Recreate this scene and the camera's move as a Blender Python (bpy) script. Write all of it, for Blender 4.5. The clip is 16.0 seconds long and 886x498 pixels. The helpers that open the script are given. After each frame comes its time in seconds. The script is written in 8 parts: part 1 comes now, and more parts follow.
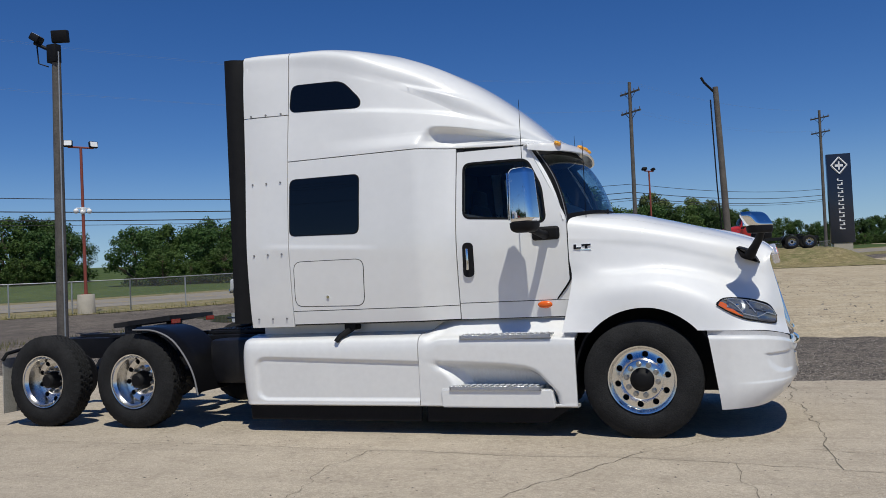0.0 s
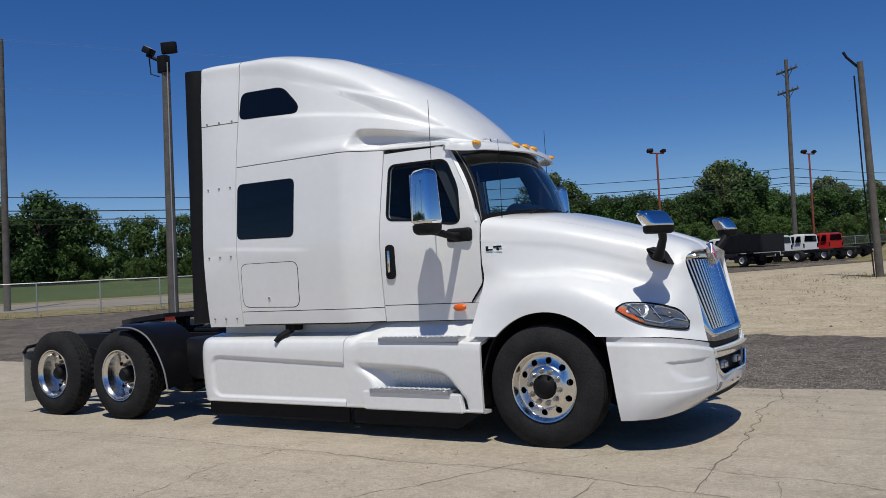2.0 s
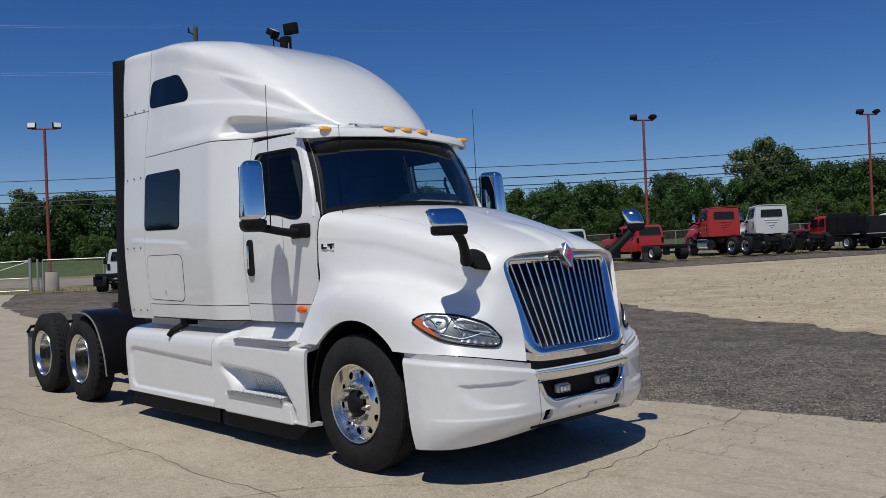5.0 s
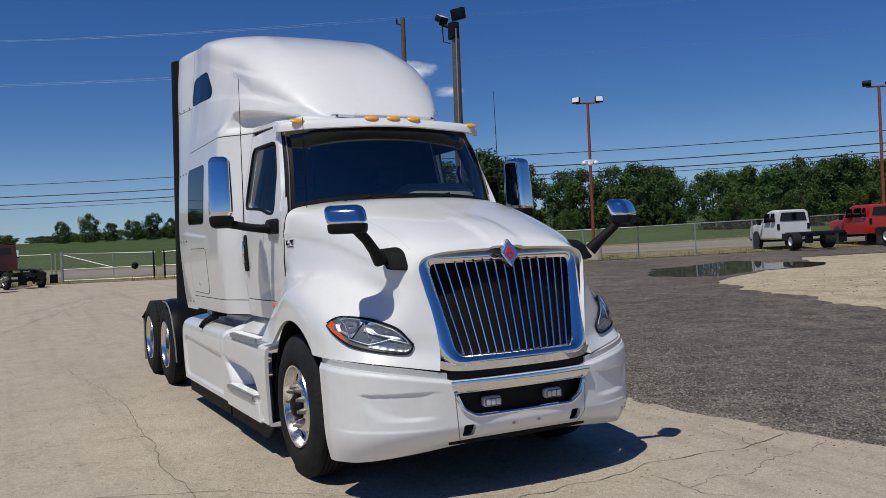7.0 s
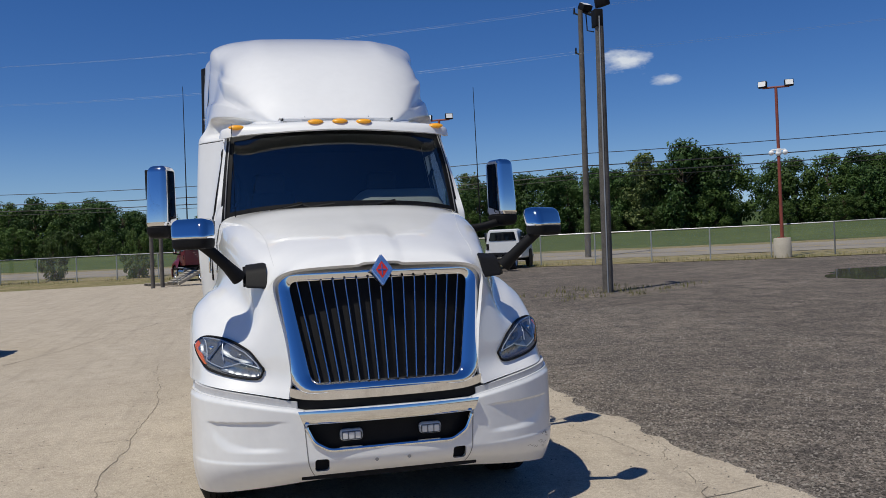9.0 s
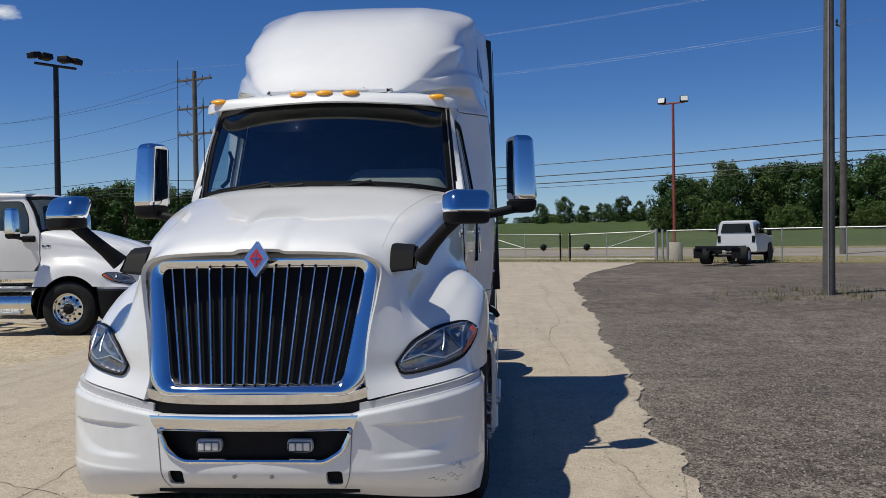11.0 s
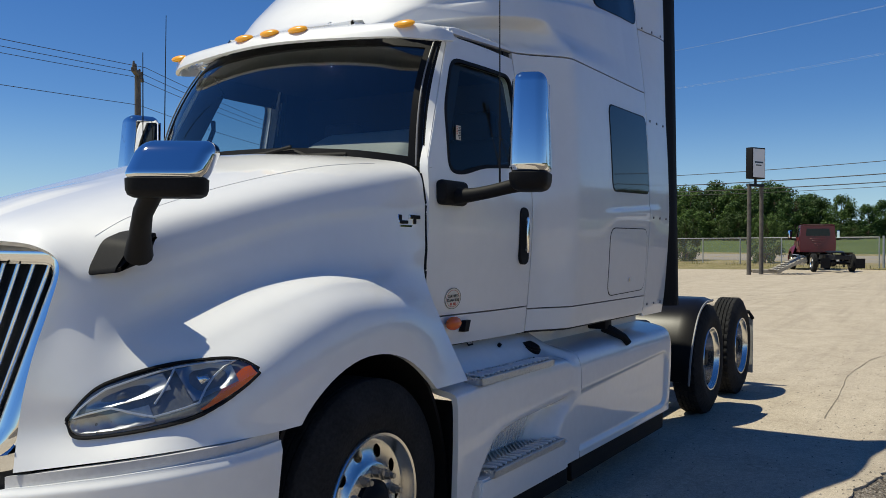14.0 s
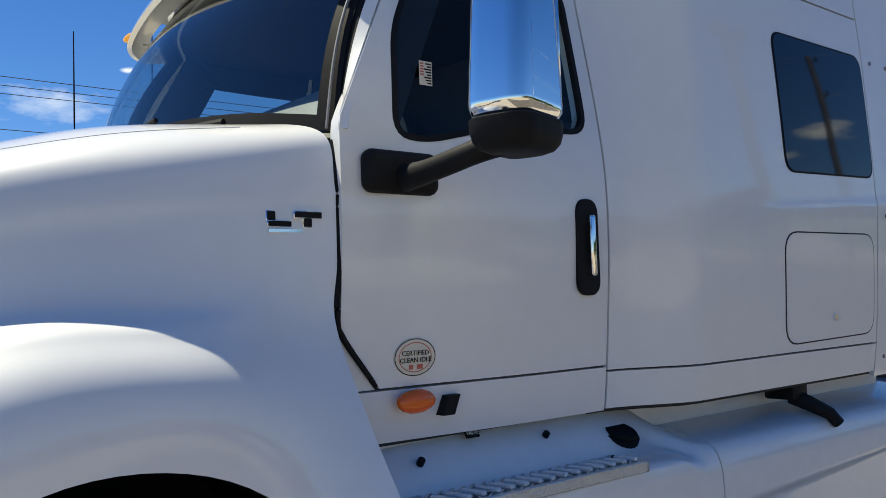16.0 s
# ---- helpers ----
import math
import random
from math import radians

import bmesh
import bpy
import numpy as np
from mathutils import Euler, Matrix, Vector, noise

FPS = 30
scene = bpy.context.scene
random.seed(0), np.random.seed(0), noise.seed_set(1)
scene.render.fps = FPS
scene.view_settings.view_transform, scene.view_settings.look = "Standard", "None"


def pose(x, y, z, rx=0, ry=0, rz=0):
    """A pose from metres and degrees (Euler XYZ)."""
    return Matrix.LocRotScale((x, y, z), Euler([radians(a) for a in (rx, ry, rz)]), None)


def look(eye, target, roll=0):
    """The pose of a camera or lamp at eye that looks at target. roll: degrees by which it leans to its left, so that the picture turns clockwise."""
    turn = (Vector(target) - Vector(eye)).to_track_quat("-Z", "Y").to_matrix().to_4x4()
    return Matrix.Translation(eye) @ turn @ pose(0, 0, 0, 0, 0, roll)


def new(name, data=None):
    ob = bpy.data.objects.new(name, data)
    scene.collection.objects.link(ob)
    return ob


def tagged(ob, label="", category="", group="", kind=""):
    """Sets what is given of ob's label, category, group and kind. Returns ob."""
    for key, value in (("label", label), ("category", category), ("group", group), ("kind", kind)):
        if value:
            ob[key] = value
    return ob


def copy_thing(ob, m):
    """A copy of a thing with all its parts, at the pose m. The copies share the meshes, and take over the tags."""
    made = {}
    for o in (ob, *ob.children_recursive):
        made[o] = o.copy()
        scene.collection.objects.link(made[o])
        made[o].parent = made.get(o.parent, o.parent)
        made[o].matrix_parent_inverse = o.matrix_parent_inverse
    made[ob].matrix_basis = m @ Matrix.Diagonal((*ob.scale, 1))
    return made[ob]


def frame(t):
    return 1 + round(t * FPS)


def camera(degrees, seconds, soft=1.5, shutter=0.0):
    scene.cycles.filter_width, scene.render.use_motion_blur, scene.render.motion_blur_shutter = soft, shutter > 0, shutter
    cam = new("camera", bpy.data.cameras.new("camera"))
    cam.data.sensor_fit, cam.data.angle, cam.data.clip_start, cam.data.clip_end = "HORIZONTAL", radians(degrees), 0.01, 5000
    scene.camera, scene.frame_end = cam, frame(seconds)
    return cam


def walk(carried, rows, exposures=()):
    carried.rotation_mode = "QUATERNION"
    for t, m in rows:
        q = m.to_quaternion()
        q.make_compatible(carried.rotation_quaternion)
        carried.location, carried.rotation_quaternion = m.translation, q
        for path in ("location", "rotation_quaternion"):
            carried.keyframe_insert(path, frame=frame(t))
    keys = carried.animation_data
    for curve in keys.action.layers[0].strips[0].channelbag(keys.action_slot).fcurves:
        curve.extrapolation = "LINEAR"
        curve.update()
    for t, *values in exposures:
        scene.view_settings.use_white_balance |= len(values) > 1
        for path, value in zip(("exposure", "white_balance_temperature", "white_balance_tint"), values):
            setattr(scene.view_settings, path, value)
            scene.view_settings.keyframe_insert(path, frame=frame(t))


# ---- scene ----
cam = camera(54.3, 16.0, 0.7)
PATH = [
    (0, (1.11, -9.166, 1.554), (0.41, -7.294, 1.615), -2.8),
    (0.5, (1.701, -9.0, 1.574), (0.886, -7.174, 1.623), -2.5),
    (1, (2.209, -8.681, 1.586), (1.32, -6.89, 1.625), -2.6),
    (1.5, (2.791, -8.412, 1.577), (1.804, -6.673, 1.617), -2.9),
    (2, (3.28, -8.044, 1.554), (2.226, -6.346, 1.611), -3.0),
    (2.5, (3.733, -7.636, 1.577), (2.597, -5.991, 1.638), -2.9),
    (3, (4.187, -7.243, 1.599), (2.964, -5.661, 1.652), -3.1),
    (3.5, (4.512, -6.784, 1.61), (3.216, -5.262, 1.647), -2.0),
    (4, (4.86, -6.317, 1.599), (3.505, -4.846, 1.634), -2.4),
    (4.5, (5.168, -5.817, 1.606), (3.767, -4.39, 1.637), -2.5),
    (5, (5.415, -5.281, 1.672), (3.957, -3.912, 1.68), -2.4),
    (5.2, (5.572, -5.088, 1.649), (4.072, -3.765, 1.659), -2.1),
    (7.3, (6.402, -2.807, 1.71), (4.599, -1.941, 1.7), -2.6),
    (7.5, (6.467, -2.577, 1.724), (4.649, -1.743, 1.716), -2.5),
    (8, (6.605, -2.005, 1.749), (4.742, -1.278, 1.738), -2.4),
    (8.5, (6.561, -1.432, 1.736), (4.658, -0.817, 1.725), -1.9),
    (8.7, (6.558, -1.205, 1.743), (4.635, -0.654, 1.735), -2.2),
    (10.8, (5.911, 1.139, 1.678), (3.912, 1.077, 1.662), -0.8),
    (11, (5.785, 1.331, 1.691), (3.79, 1.191, 1.675), -0.8),
    (11.5, (5.478, 1.845, 1.661), (3.504, 1.521, 1.647), -0.7),
    (12, (5.07, 2.267, 1.646), (3.135, 1.759, 1.646), -0.2),
    (12.5, (4.615, 2.664, 1.635), (2.717, 2.032, 1.642), -0.5),
    (13, (4.133, 2.995, 1.638), (2.286, 2.229, 1.648), -0.5),
    (13.5, (3.578, 3.175, 1.657), (1.798, 2.264, 1.644), 0.0),
    (14, (3.007, 3.356, 1.639), (1.296, 2.32, 1.63), 0.2),
    (14.5, (2.418, 3.387, 1.6), (0.807, 2.202, 1.615), -0.1),
    (15, (1.844, 3.395, 1.618), (0.319, 2.101, 1.624), -0.3),
    (15.5, (1.255, 3.343, 1.568), (-0.123, 1.895, 1.623), -2.2),
    (16, (0.672, 3.123, 1.532), (-0.596, 1.58, 1.646), -1.9),
]
walk(cam, [(t, look(eye, target, roll)) for t, eye, target, roll in PATH], [(0, -0.05, 6600, 5), (3, -0.11, 6600, 5), (4.5, -0.17, 6600, 5), (5.2, -0.2, 6600, 5), (7.3, -0.14, 6700, 6), (8.7, -0.02, 6750, 6), (10.8, 0.05, 6850, 5), (12, 0.1, 6950, 4), (13.5, 0.32, 7200, 2), (14.5, 0.53, 7400, 0), (15, 0.69, 7450, 0), (15.5, 0.71, 7500, -1), (16, 0.82, 7550, -1)])

# ---- light ----
SUN_FROM = Vector((0.225, -0.375, 0.9)).normalized()
world = bpy.data.worlds.new("sky")
scene.world = world
world.use_nodes = True
wn, wl = world.node_tree.nodes, world.node_tree.links
sky = wn.new("ShaderNodeTexSky")
sky.sky_type = "NISHITA"
sky.sun_disc = False
sky.sun_elevation = math.asin(SUN_FROM.z)
sky.sun_rotation = math.atan2(SUN_FROM.x, SUN_FROM.y)
sky.altitude = 250
sky.air_density, sky.dust_density, sky.ozone_density = 0.8, 0.0, 6.0
wn["Background"].inputs["Strength"].default_value = 0.086
tone = wn.new("ShaderNodeHueSaturation")
tone.inputs["Saturation"].default_value = 1.24
tone.inputs["Hue"].default_value = 0.513
wl.new(sky.outputs[0], tone.inputs["Color"])
# a few small clouds: direction, half width, density
where = wn.new("ShaderNodeTexCoord")
puff = wn.new("ShaderNodeTexNoise")
puff.inputs["Scale"].default_value, puff.inputs["Detail"].default_value, puff.inputs["Roughness"].default_value = 30, 6, 0.6
flatten = wn.new("ShaderNodeVectorMath")
flatten.operation = "MULTIPLY"
flatten.inputs[1].default_value = (1, 1, 2.6)
wl.new(where.outputs["Generated"], flatten.inputs[0])
wl.new(flatten.outputs[0], puff.inputs["Vector"])
cover = tone.outputs[0]
height, haze, pale = wn.new("ShaderNodeSeparateXYZ"), wn.new("ShaderNodeMapRange"), wn.new("ShaderNodeMix")
haze.interpolation_type = "SMOOTHSTEP"
haze.inputs["From Min"].default_value, haze.inputs["From Max"].default_value = -0.02, 0.16
haze.inputs["To Min"].default_value, haze.inputs["To Max"].default_value = 0.53, 0.0
pale.data_type = "RGBA"
pale.inputs[7].default_value = (3.1, 4.7, 7.3, 1)
wl.new(where.outputs["Generated"], height.inputs[0])
wl.new(height.outputs["Z"], haze.inputs["Value"])
wl.new(haze.outputs["Result"], pale.inputs["Factor"])
wl.new(cover, pale.inputs[6])
cover = pale.outputs[2]
for way, width, dense in (((-0.884, 0.424, 0.198), 0.062, 0.75), ((-0.866, 0.469, 0.174), 0.030, 0.6), ((-0.832, -0.502, 0.237), 0.036, 0.85), ((-0.322, -0.912, 0.254), 0.018, 0.8), ((-0.2525, -0.9414, 0.215), 0.10, 0.32), ((-0.407, -0.898, 0.169), 0.06, 0.25)):
    off, size, near, dens, mixn = (wn.new("ShaderNodeVectorMath"), wn.new("ShaderNodeVectorMath"), wn.new("ShaderNodeMapRange"), wn.new("ShaderNodeMapRange"), wn.new("ShaderNodeMix"))
    off.operation, size.operation = "SUBTRACT", "LENGTH"
    off.inputs[1].default_value = (way[0], way[1], way[2] * 2.6)
    wl.new(flatten.outputs[0], off.inputs[0])
    wl.new(off.outputs[0], size.inputs[0])
    near.inputs["From Min"].default_value, near.inputs["From Max"].default_value = 0.0, width
    near.inputs["To Min"].default_value, near.inputs["To Max"].default_value = 0.45, -0.35
    wl.new(size.outputs["Value"], near.inputs["Value"])
    both = wn.new("ShaderNodeMath")
    both.operation = "ADD"
    wl.new(near.outputs["Result"], both.inputs[0])
    wl.new(puff.outputs["Fac"], both.inputs[1])
    dens.inputs["From Min"].default_value, dens.inputs["From Max"].default_value = 0.52, 0.95
    dens.inputs["To Min"].default_value, dens.inputs["To Max"].default_value = 0.0, dense
    wl.new(both.outputs[0], dens.inputs["Value"])
    mixn.data_type = "RGBA"
    mixn.inputs[7].default_value = (9.5, 9.8, 10.4, 1)
    wl.new(dens.outputs["Result"], mixn.inputs["Factor"])
    wl.new(cover, mixn.inputs[6])
    cover = mixn.outputs[2]
wl.new(cover, wn["Background"].inputs["Color"])
sun_data = bpy.data.lights.new("sun", "SUN")
sun_data.energy, sun_data.angle, sun_data.color = 3.7, radians(0.55), (1.0, 0.955, 0.89)
sun = new("sun", sun_data)
sun.matrix_world = look(SUN_FROM * 60, (0, 0, 0))
scene.view_settings.exposure = 0.0


# ---- materials ----
def material(name, color, rough=0.5, metal=0.0, coat=0.0, vary=0.0, scale=6.0, bump=0.0, bump_scale=40.0, spec=0.5, per_object=0.0):
    m = bpy.data.materials.new(name)
    m.use_nodes = True
    n, l = m.node_tree.nodes, m.node_tree.links
    b = n["Principled BSDF"]
    b.inputs["Base Color"].default_value = (*color, 1)
    b.inputs["Roughness"].default_value = rough
    b.inputs["Metallic"].default_value = metal
    b.inputs["Coat Weight"].default_value = coat
    b.inputs["Coat Roughness"].default_value = 0.04
    b.inputs["Specular IOR Level"].default_value = spec
    co = n.new("ShaderNodeTexCoord")
    if vary:
        big, fine = n.new("ShaderNodeTexNoise"), n.new("ShaderNodeTexNoise")
        big.inputs["Scale"].default_value, fine.inputs["Scale"].default_value = scale, scale * 9
        big.inputs["Detail"].default_value = 5
        add = n.new("ShaderNodeMath")
        add.operation = "ADD"
        rng = n.new("ShaderNodeMapRange")
        rng.inputs["From Min"].default_value, rng.inputs["From Max"].default_value = 0.7, 1.3
        rng.inputs["To Min"].default_value, rng.inputs["To Max"].default_value = 1 - vary, 1 + vary
        mul = n.new("ShaderNodeMix")
        mul.data_type, mul.blend_type = "RGBA", "MULTIPLY"
        mul.inputs["Factor"].default_value = 1
        mul.inputs[6].default_value = (*color, 1)
        for t in (big, fine):
            l.new(co.outputs["Object"], t.inputs["Vector"])
        l.new(big.outputs["Fac"], add.inputs[0])
        l.new(fine.outputs["Fac"], add.inputs[1])
        l.new(add.outputs[0], rng.inputs["Value"])
        last = rng.outputs["Result"]
        if per_object:
            info = n.new("ShaderNodeObjectInfo")
            r2 = n.new("ShaderNodeMapRange")
            r2.inputs["To Min"].default_value, r2.inputs["To Max"].default_value = 1 - per_object, 1 + per_object
            l.new(info.outputs["Random"], r2.inputs["Value"])
            m2 = n.new("ShaderNodeMath")
            m2.operation = "MULTIPLY"
            l.new(last, m2.inputs[0])
            l.new(r2.outputs["Result"], m2.inputs[1])
            last = m2.outputs[0]
        l.new(last, mul.inputs[7])
        l.new(mul.outputs[2], b.inputs["Base Color"])
    if bump:
        bn, bt = n.new("ShaderNodeBump"), n.new("ShaderNodeTexNoise")
        bt.inputs["Scale"].default_value, bt.inputs["Detail"].default_value = bump_scale, 4
        bn.inputs["Strength"].default_value, bn.inputs["Distance"].default_value = bump, 0.02
        l.new(co.outputs["Object"], bt.inputs["Vector"])
        l.new(bt.outputs["Fac"], bn.inputs["Height"])
        l.new(bn.outputs["Normal"], b.inputs["Normal"])
    return m


def glass(name, tint, rough=0.0, base=0.035):
    """Thin tinted pane: lets light through, tinted, with mirror gloss by Fresnel."""
    m = bpy.data.materials.new(name)
    m.use_nodes = True
    n, l = m.node_tree.nodes, m.node_tree.links
    n.remove(n["Principled BSDF"])
    tr, gl, mx, lw = n.new("ShaderNodeBsdfTransparent"), n.new("ShaderNodeBsdfGlossy"), n.new("ShaderNodeMixShader"), n.new("ShaderNodeLayerWeight")
    fr, bs = n.new("ShaderNodeMath"), n.new("ShaderNodeMath")
    tr.inputs["Color"].default_value = (*tint, 1)
    gl.inputs["Roughness"].default_value = rough
    fr.operation, bs.operation = "POWER", "MULTIPLY_ADD"
    fr.inputs[1].default_value = 5
    bs.inputs[1].default_value, bs.inputs[2].default_value = 0.9, base
    lw.inputs["Blend"].default_value = 0.5
    l.new(lw.outputs["Facing"], fr.inputs[0])
    l.new(fr.outputs[0], bs.inputs[0])
    l.new(bs.outputs[0], mx.inputs[0])
    l.new(tr.outputs[0], mx.inputs[1])
    l.new(gl.outputs[0], mx.inputs[2])
    l.new(mx.outputs[0], n["Material Output"].inputs["Surface"])
    return m


PAINT = material("white_paint", (0.80, 0.80, 0.79), 0.42, 0, 1.0, 0.02, 1.2)
PLASTIC_WHITE = material("white_fairing", (0.78, 0.78, 0.77), 0.42, 0, 0.9, 0.03, 2.0)
GAP = material("panel_gap", (0.02, 0.02, 0.022), 0.8)
TINT = material("black_glass", (0.003, 0.004, 0.006), 0.03, spec=0.4)
GLASS = glass("windscreen_glass", (0.74, 0.83, 0.84), 0.0, 0.15)
DOOR_GLASS = glass("door_glass", (0.66, 0.75, 0.77))
CLEAR = glass("lamp_lens", (0.93, 0.95, 0.96), 0.0, 0.09)
SATIN_CHROME = material("worn_chrome", (0.90, 0.90, 0.91), 0.26, 1.0, 0, 0.1, 40)
BAR_CHROME = material("bar_chrome", (0.78, 0.79, 0.81), 0.13, 1.0, 0, 0.06, 40)
CHROME = material("chrome", (0.82, 0.83, 0.85), 0.05, 1.0)
BRUSHED = material("polished_aluminium", (0.75, 0.74, 0.72), 0.21, 1.0, 0, 0.05, 20)
TREADPLATE = material("step_aluminium", (0.62, 0.63, 0.64), 0.28, 1.0, 0, 0.08, 30, 0.4, 120)
# pale base colour stands in for sun catching the serrated tread
GRIP = material("sunlit_grip_aluminium", (0.74, 0.74, 0.74), 0.5, 0.35, 0, 0.08, 30)
DULL_STEEL = material("dull_steel", (0.40, 0.38, 0.35), 0.42, 0.9, 0, 0.15, 30)
RUBBER = material("tyre_rubber", (0.021, 0.0212, 0.022), 0.88, 0, 0, 0.35, 7, 0.3, 90, 0.16)
BLACK = material("black_plastic", (0.008, 0.008, 0.009), 0.62, 0, 0, 0.2, 10, 0.06, 320, 0.18)
STEEL_BLACK = material("black_frame_steel", (0.010, 0.010, 0.012), 0.45, 0, 0, 0.3, 8, 0.08, 90, 0.35)
SATIN = material("grey_trim", (0.20, 0.20, 0.205), 0.5, 0, 0, 0.08, 6)
AMBER = material("amber_lens", (0.92, 0.40, 0.02), 0.3, 0, 0.2)
AMBER_RED = material("red_amber_lens", (0.80, 0.13, 0.008), 0.25, 0, 0.3)
SHADE_SEAM_GREY = material("shaded_white_and_seam_grey", (0.52, 0.52, 0.53), 0.4, 0, 0, 0.08, 6)
FENDER_BLACK = material("black_fender_plastic", (0.006, 0.006, 0.007), 0.3, 0, 0, 0.2, 6, spec=0.16)
RED_LENS = material("red_lens", (0.4, 0.02, 0.015), 0.2, 0, 0.5)
RED_EMBLEM = material("red_enamel", (0.55, 0.03, 0.02), 0.3)
HEADLINER = material("headliner_cloth", (0.008, 0.008, 0.009), 0.95, 0, 0, 0.1, 8)
INTERIOR = material("cab_interior", (0.026, 0.027, 0.030), 0.8, 0, 0, 0.1, 8)
DASH = material("dash_vinyl", (0.20, 0.21, 0.195), 0.6, 0, 0, 0.1, 8)
LAMP_RIM = material("lamp_rim", (0.72, 0.73, 0.75), 0.3, 0.6, 0, 0.05, 20)
LAMP_SILVER = material("lamp_reflector", (0.36, 0.37, 0.39), 0.42, 1.0, 0, 0.1, 40)
LAMP_DARK = material("lamp_housing", (0.15, 0.153, 0.16), 0.35, 0.2, 0, 0.2, 20)
LAMP_CLEAR = material("fog_lamp_glass", (0.62, 0.63, 0.64), 0.25, 0.2, 0.5, 0.1, 60)


# ---- mesh helpers ----
def part(name, bm, mat, parent=None, label="", smooth=True, mesh=None):
    """Link a bmesh as one mesh object, under a thing or a part."""
    if mesh is None:
        mesh = bpy.data.meshes.new(name)
        bm.normal_update()
        bm.to_mesh(mesh)
        bm.free()
        for f in mesh.polygons:
            f.use_smooth = smooth
        if smooth:
            mesh.set_sharp_from_angle(angle=radians(38))
        mesh.materials.append(mat)
    ob = new(name, mesh)
    if parent is not None:
        ob.parent = parent
    if label:
        tagged(ob, label)
    return ob


def thing(name, label, category, group="", at=None, kind=""):
    ob = new(name)
    ob.empty_display_size = 0.3
    if at is not None:
        ob.matrix_world = at
    return tagged(ob, label, category, group, kind)


def box(bm, x0, x1, y0, y1, z0, z1, bevel=0.0, seg=2, m=None):
    r = bmesh.ops.create_cube(bm, size=1)
    vs = r["verts"]
    bmesh.ops.scale(bm, vec=(abs(x1 - x0), abs(y1 - y0), abs(z1 - z0)), verts=vs)
    bmesh.ops.translate(bm, vec=((x0 + x1) / 2, (y0 + y1) / 2, (z0 + z1) / 2), verts=vs)
    if bevel:
        es = list({e for v in vs for e in v.link_edges})
        r = bmesh.ops.bevel(bm, geom=es, offset=bevel, segments=seg, affect="EDGES", profile=0.5)
        vs = list({v for f in r["faces"] for v in f.verts} | {v for v in vs if v.is_valid})
    if m is not None:
        bmesh.ops.transform(bm, matrix=m, verts=vs)
    return vs


def rod(bm, a, b, r0, r1=None, seg=10, caps=True):
    a, b = Vector(a), Vector(b)
    m = Matrix.Translation((a + b) / 2) @ (b - a).to_track_quat("Z", "Y").to_matrix().to_4x4()
    bmesh.ops.create_cone(bm, cap_ends=caps, segments=seg, radius1=r0, radius2=r0 if r1 is None else r1, depth=(b - a).length, matrix=m)


def tube(bm, pts, r, seg=8):
    """A bent tube through points."""
    pts = [Vector(p) for p in pts]
    rings = []
    for i, p in enumerate(pts):
        d = (pts[min(i + 1, len(pts) - 1)] - pts[max(i - 1, 0)]).normalized()
        q = d.to_track_quat("Z", "Y")
        rr = r[i] if isinstance(r, (list, tuple)) else r
        rings.append([bm.verts.new(p + q @ Vector((rr * math.cos(k * 2 * math.pi / seg), rr * math.sin(k * 2 * math.pi / seg), 0))) for k in range(seg)])
    for a, b in zip(rings, rings[1:]):
        for k in range(seg):
            bm.faces.new((a[k], a[(k + 1) % seg], b[(k + 1) % seg], b[k]))
    bm.faces.new(rings[0][::-1])
    bm.faces.new(rings[-1])


def grid(bm, f, nu, nv, flip=False):
    """A sheet from f(u, v), u and v from 0 to 1."""
    vs = [[bm.verts.new(f(i / nu, j / nv)) for j in range(nv + 1)] for i in range(nu + 1)]
    for i in range(nu):
        for j in range(nv):
            q = (vs[i][j], vs[i + 1][j], vs[i + 1][j + 1], vs[i][j + 1])
            bm.faces.new(q[::-1] if flip else q)
    return vs


def prism(bm, outline, axis, a, b):
    """A solid between a and b along an axis; the outline lies in the other two axes, in their order."""
    def put(p, h):
        q = list(p)
        q.insert("xyz".index(axis), h)
        return bm.verts.new(q)
    lo, hi = [put(p, a) for p in outline], [put(p, b) for p in outline]
    n = len(outline)
    bm.faces.new(lo[::-1])
    bm.faces.new(hi)
    for i in range(n):
        bm.faces.new((lo[i], lo[(i + 1) % n], hi[(i + 1) % n], hi[i]))
    bmesh.ops.recalc_face_normals(bm, faces=bm.faces)


def lathe(bm, profile, seg=48, m=None):
    """Turn a profile of (radius, along) round the y axis."""
    rings = []
    for r, h in profile:
        if r < 1e-5:
            rings.append([bm.verts.new((0, h, 0))])
        else:
            rings.append([bm.verts.new((r * math.cos(2 * math.pi * k / seg), h, r * math.sin(2 * math.pi * k / seg))) for k in range(seg)])
    for a, b in zip(rings, rings[1:]):
        for k in range(seg):
            k2 = (k + 1) % seg
            if len(a) == 1 and len(b) > 1:
                bm.faces.new((a[0], b[k2], b[k]))
            elif len(b) == 1 and len(a) > 1:
                bm.faces.new((a[k], a[k2], b[0]))
            elif len(a) > 1:
                bm.faces.new((a[k], a[k2], b[k2], b[k]))
    if m is not None:
        bmesh.ops.transform(bm, matrix=m, verts=[v for r in rings for v in r])


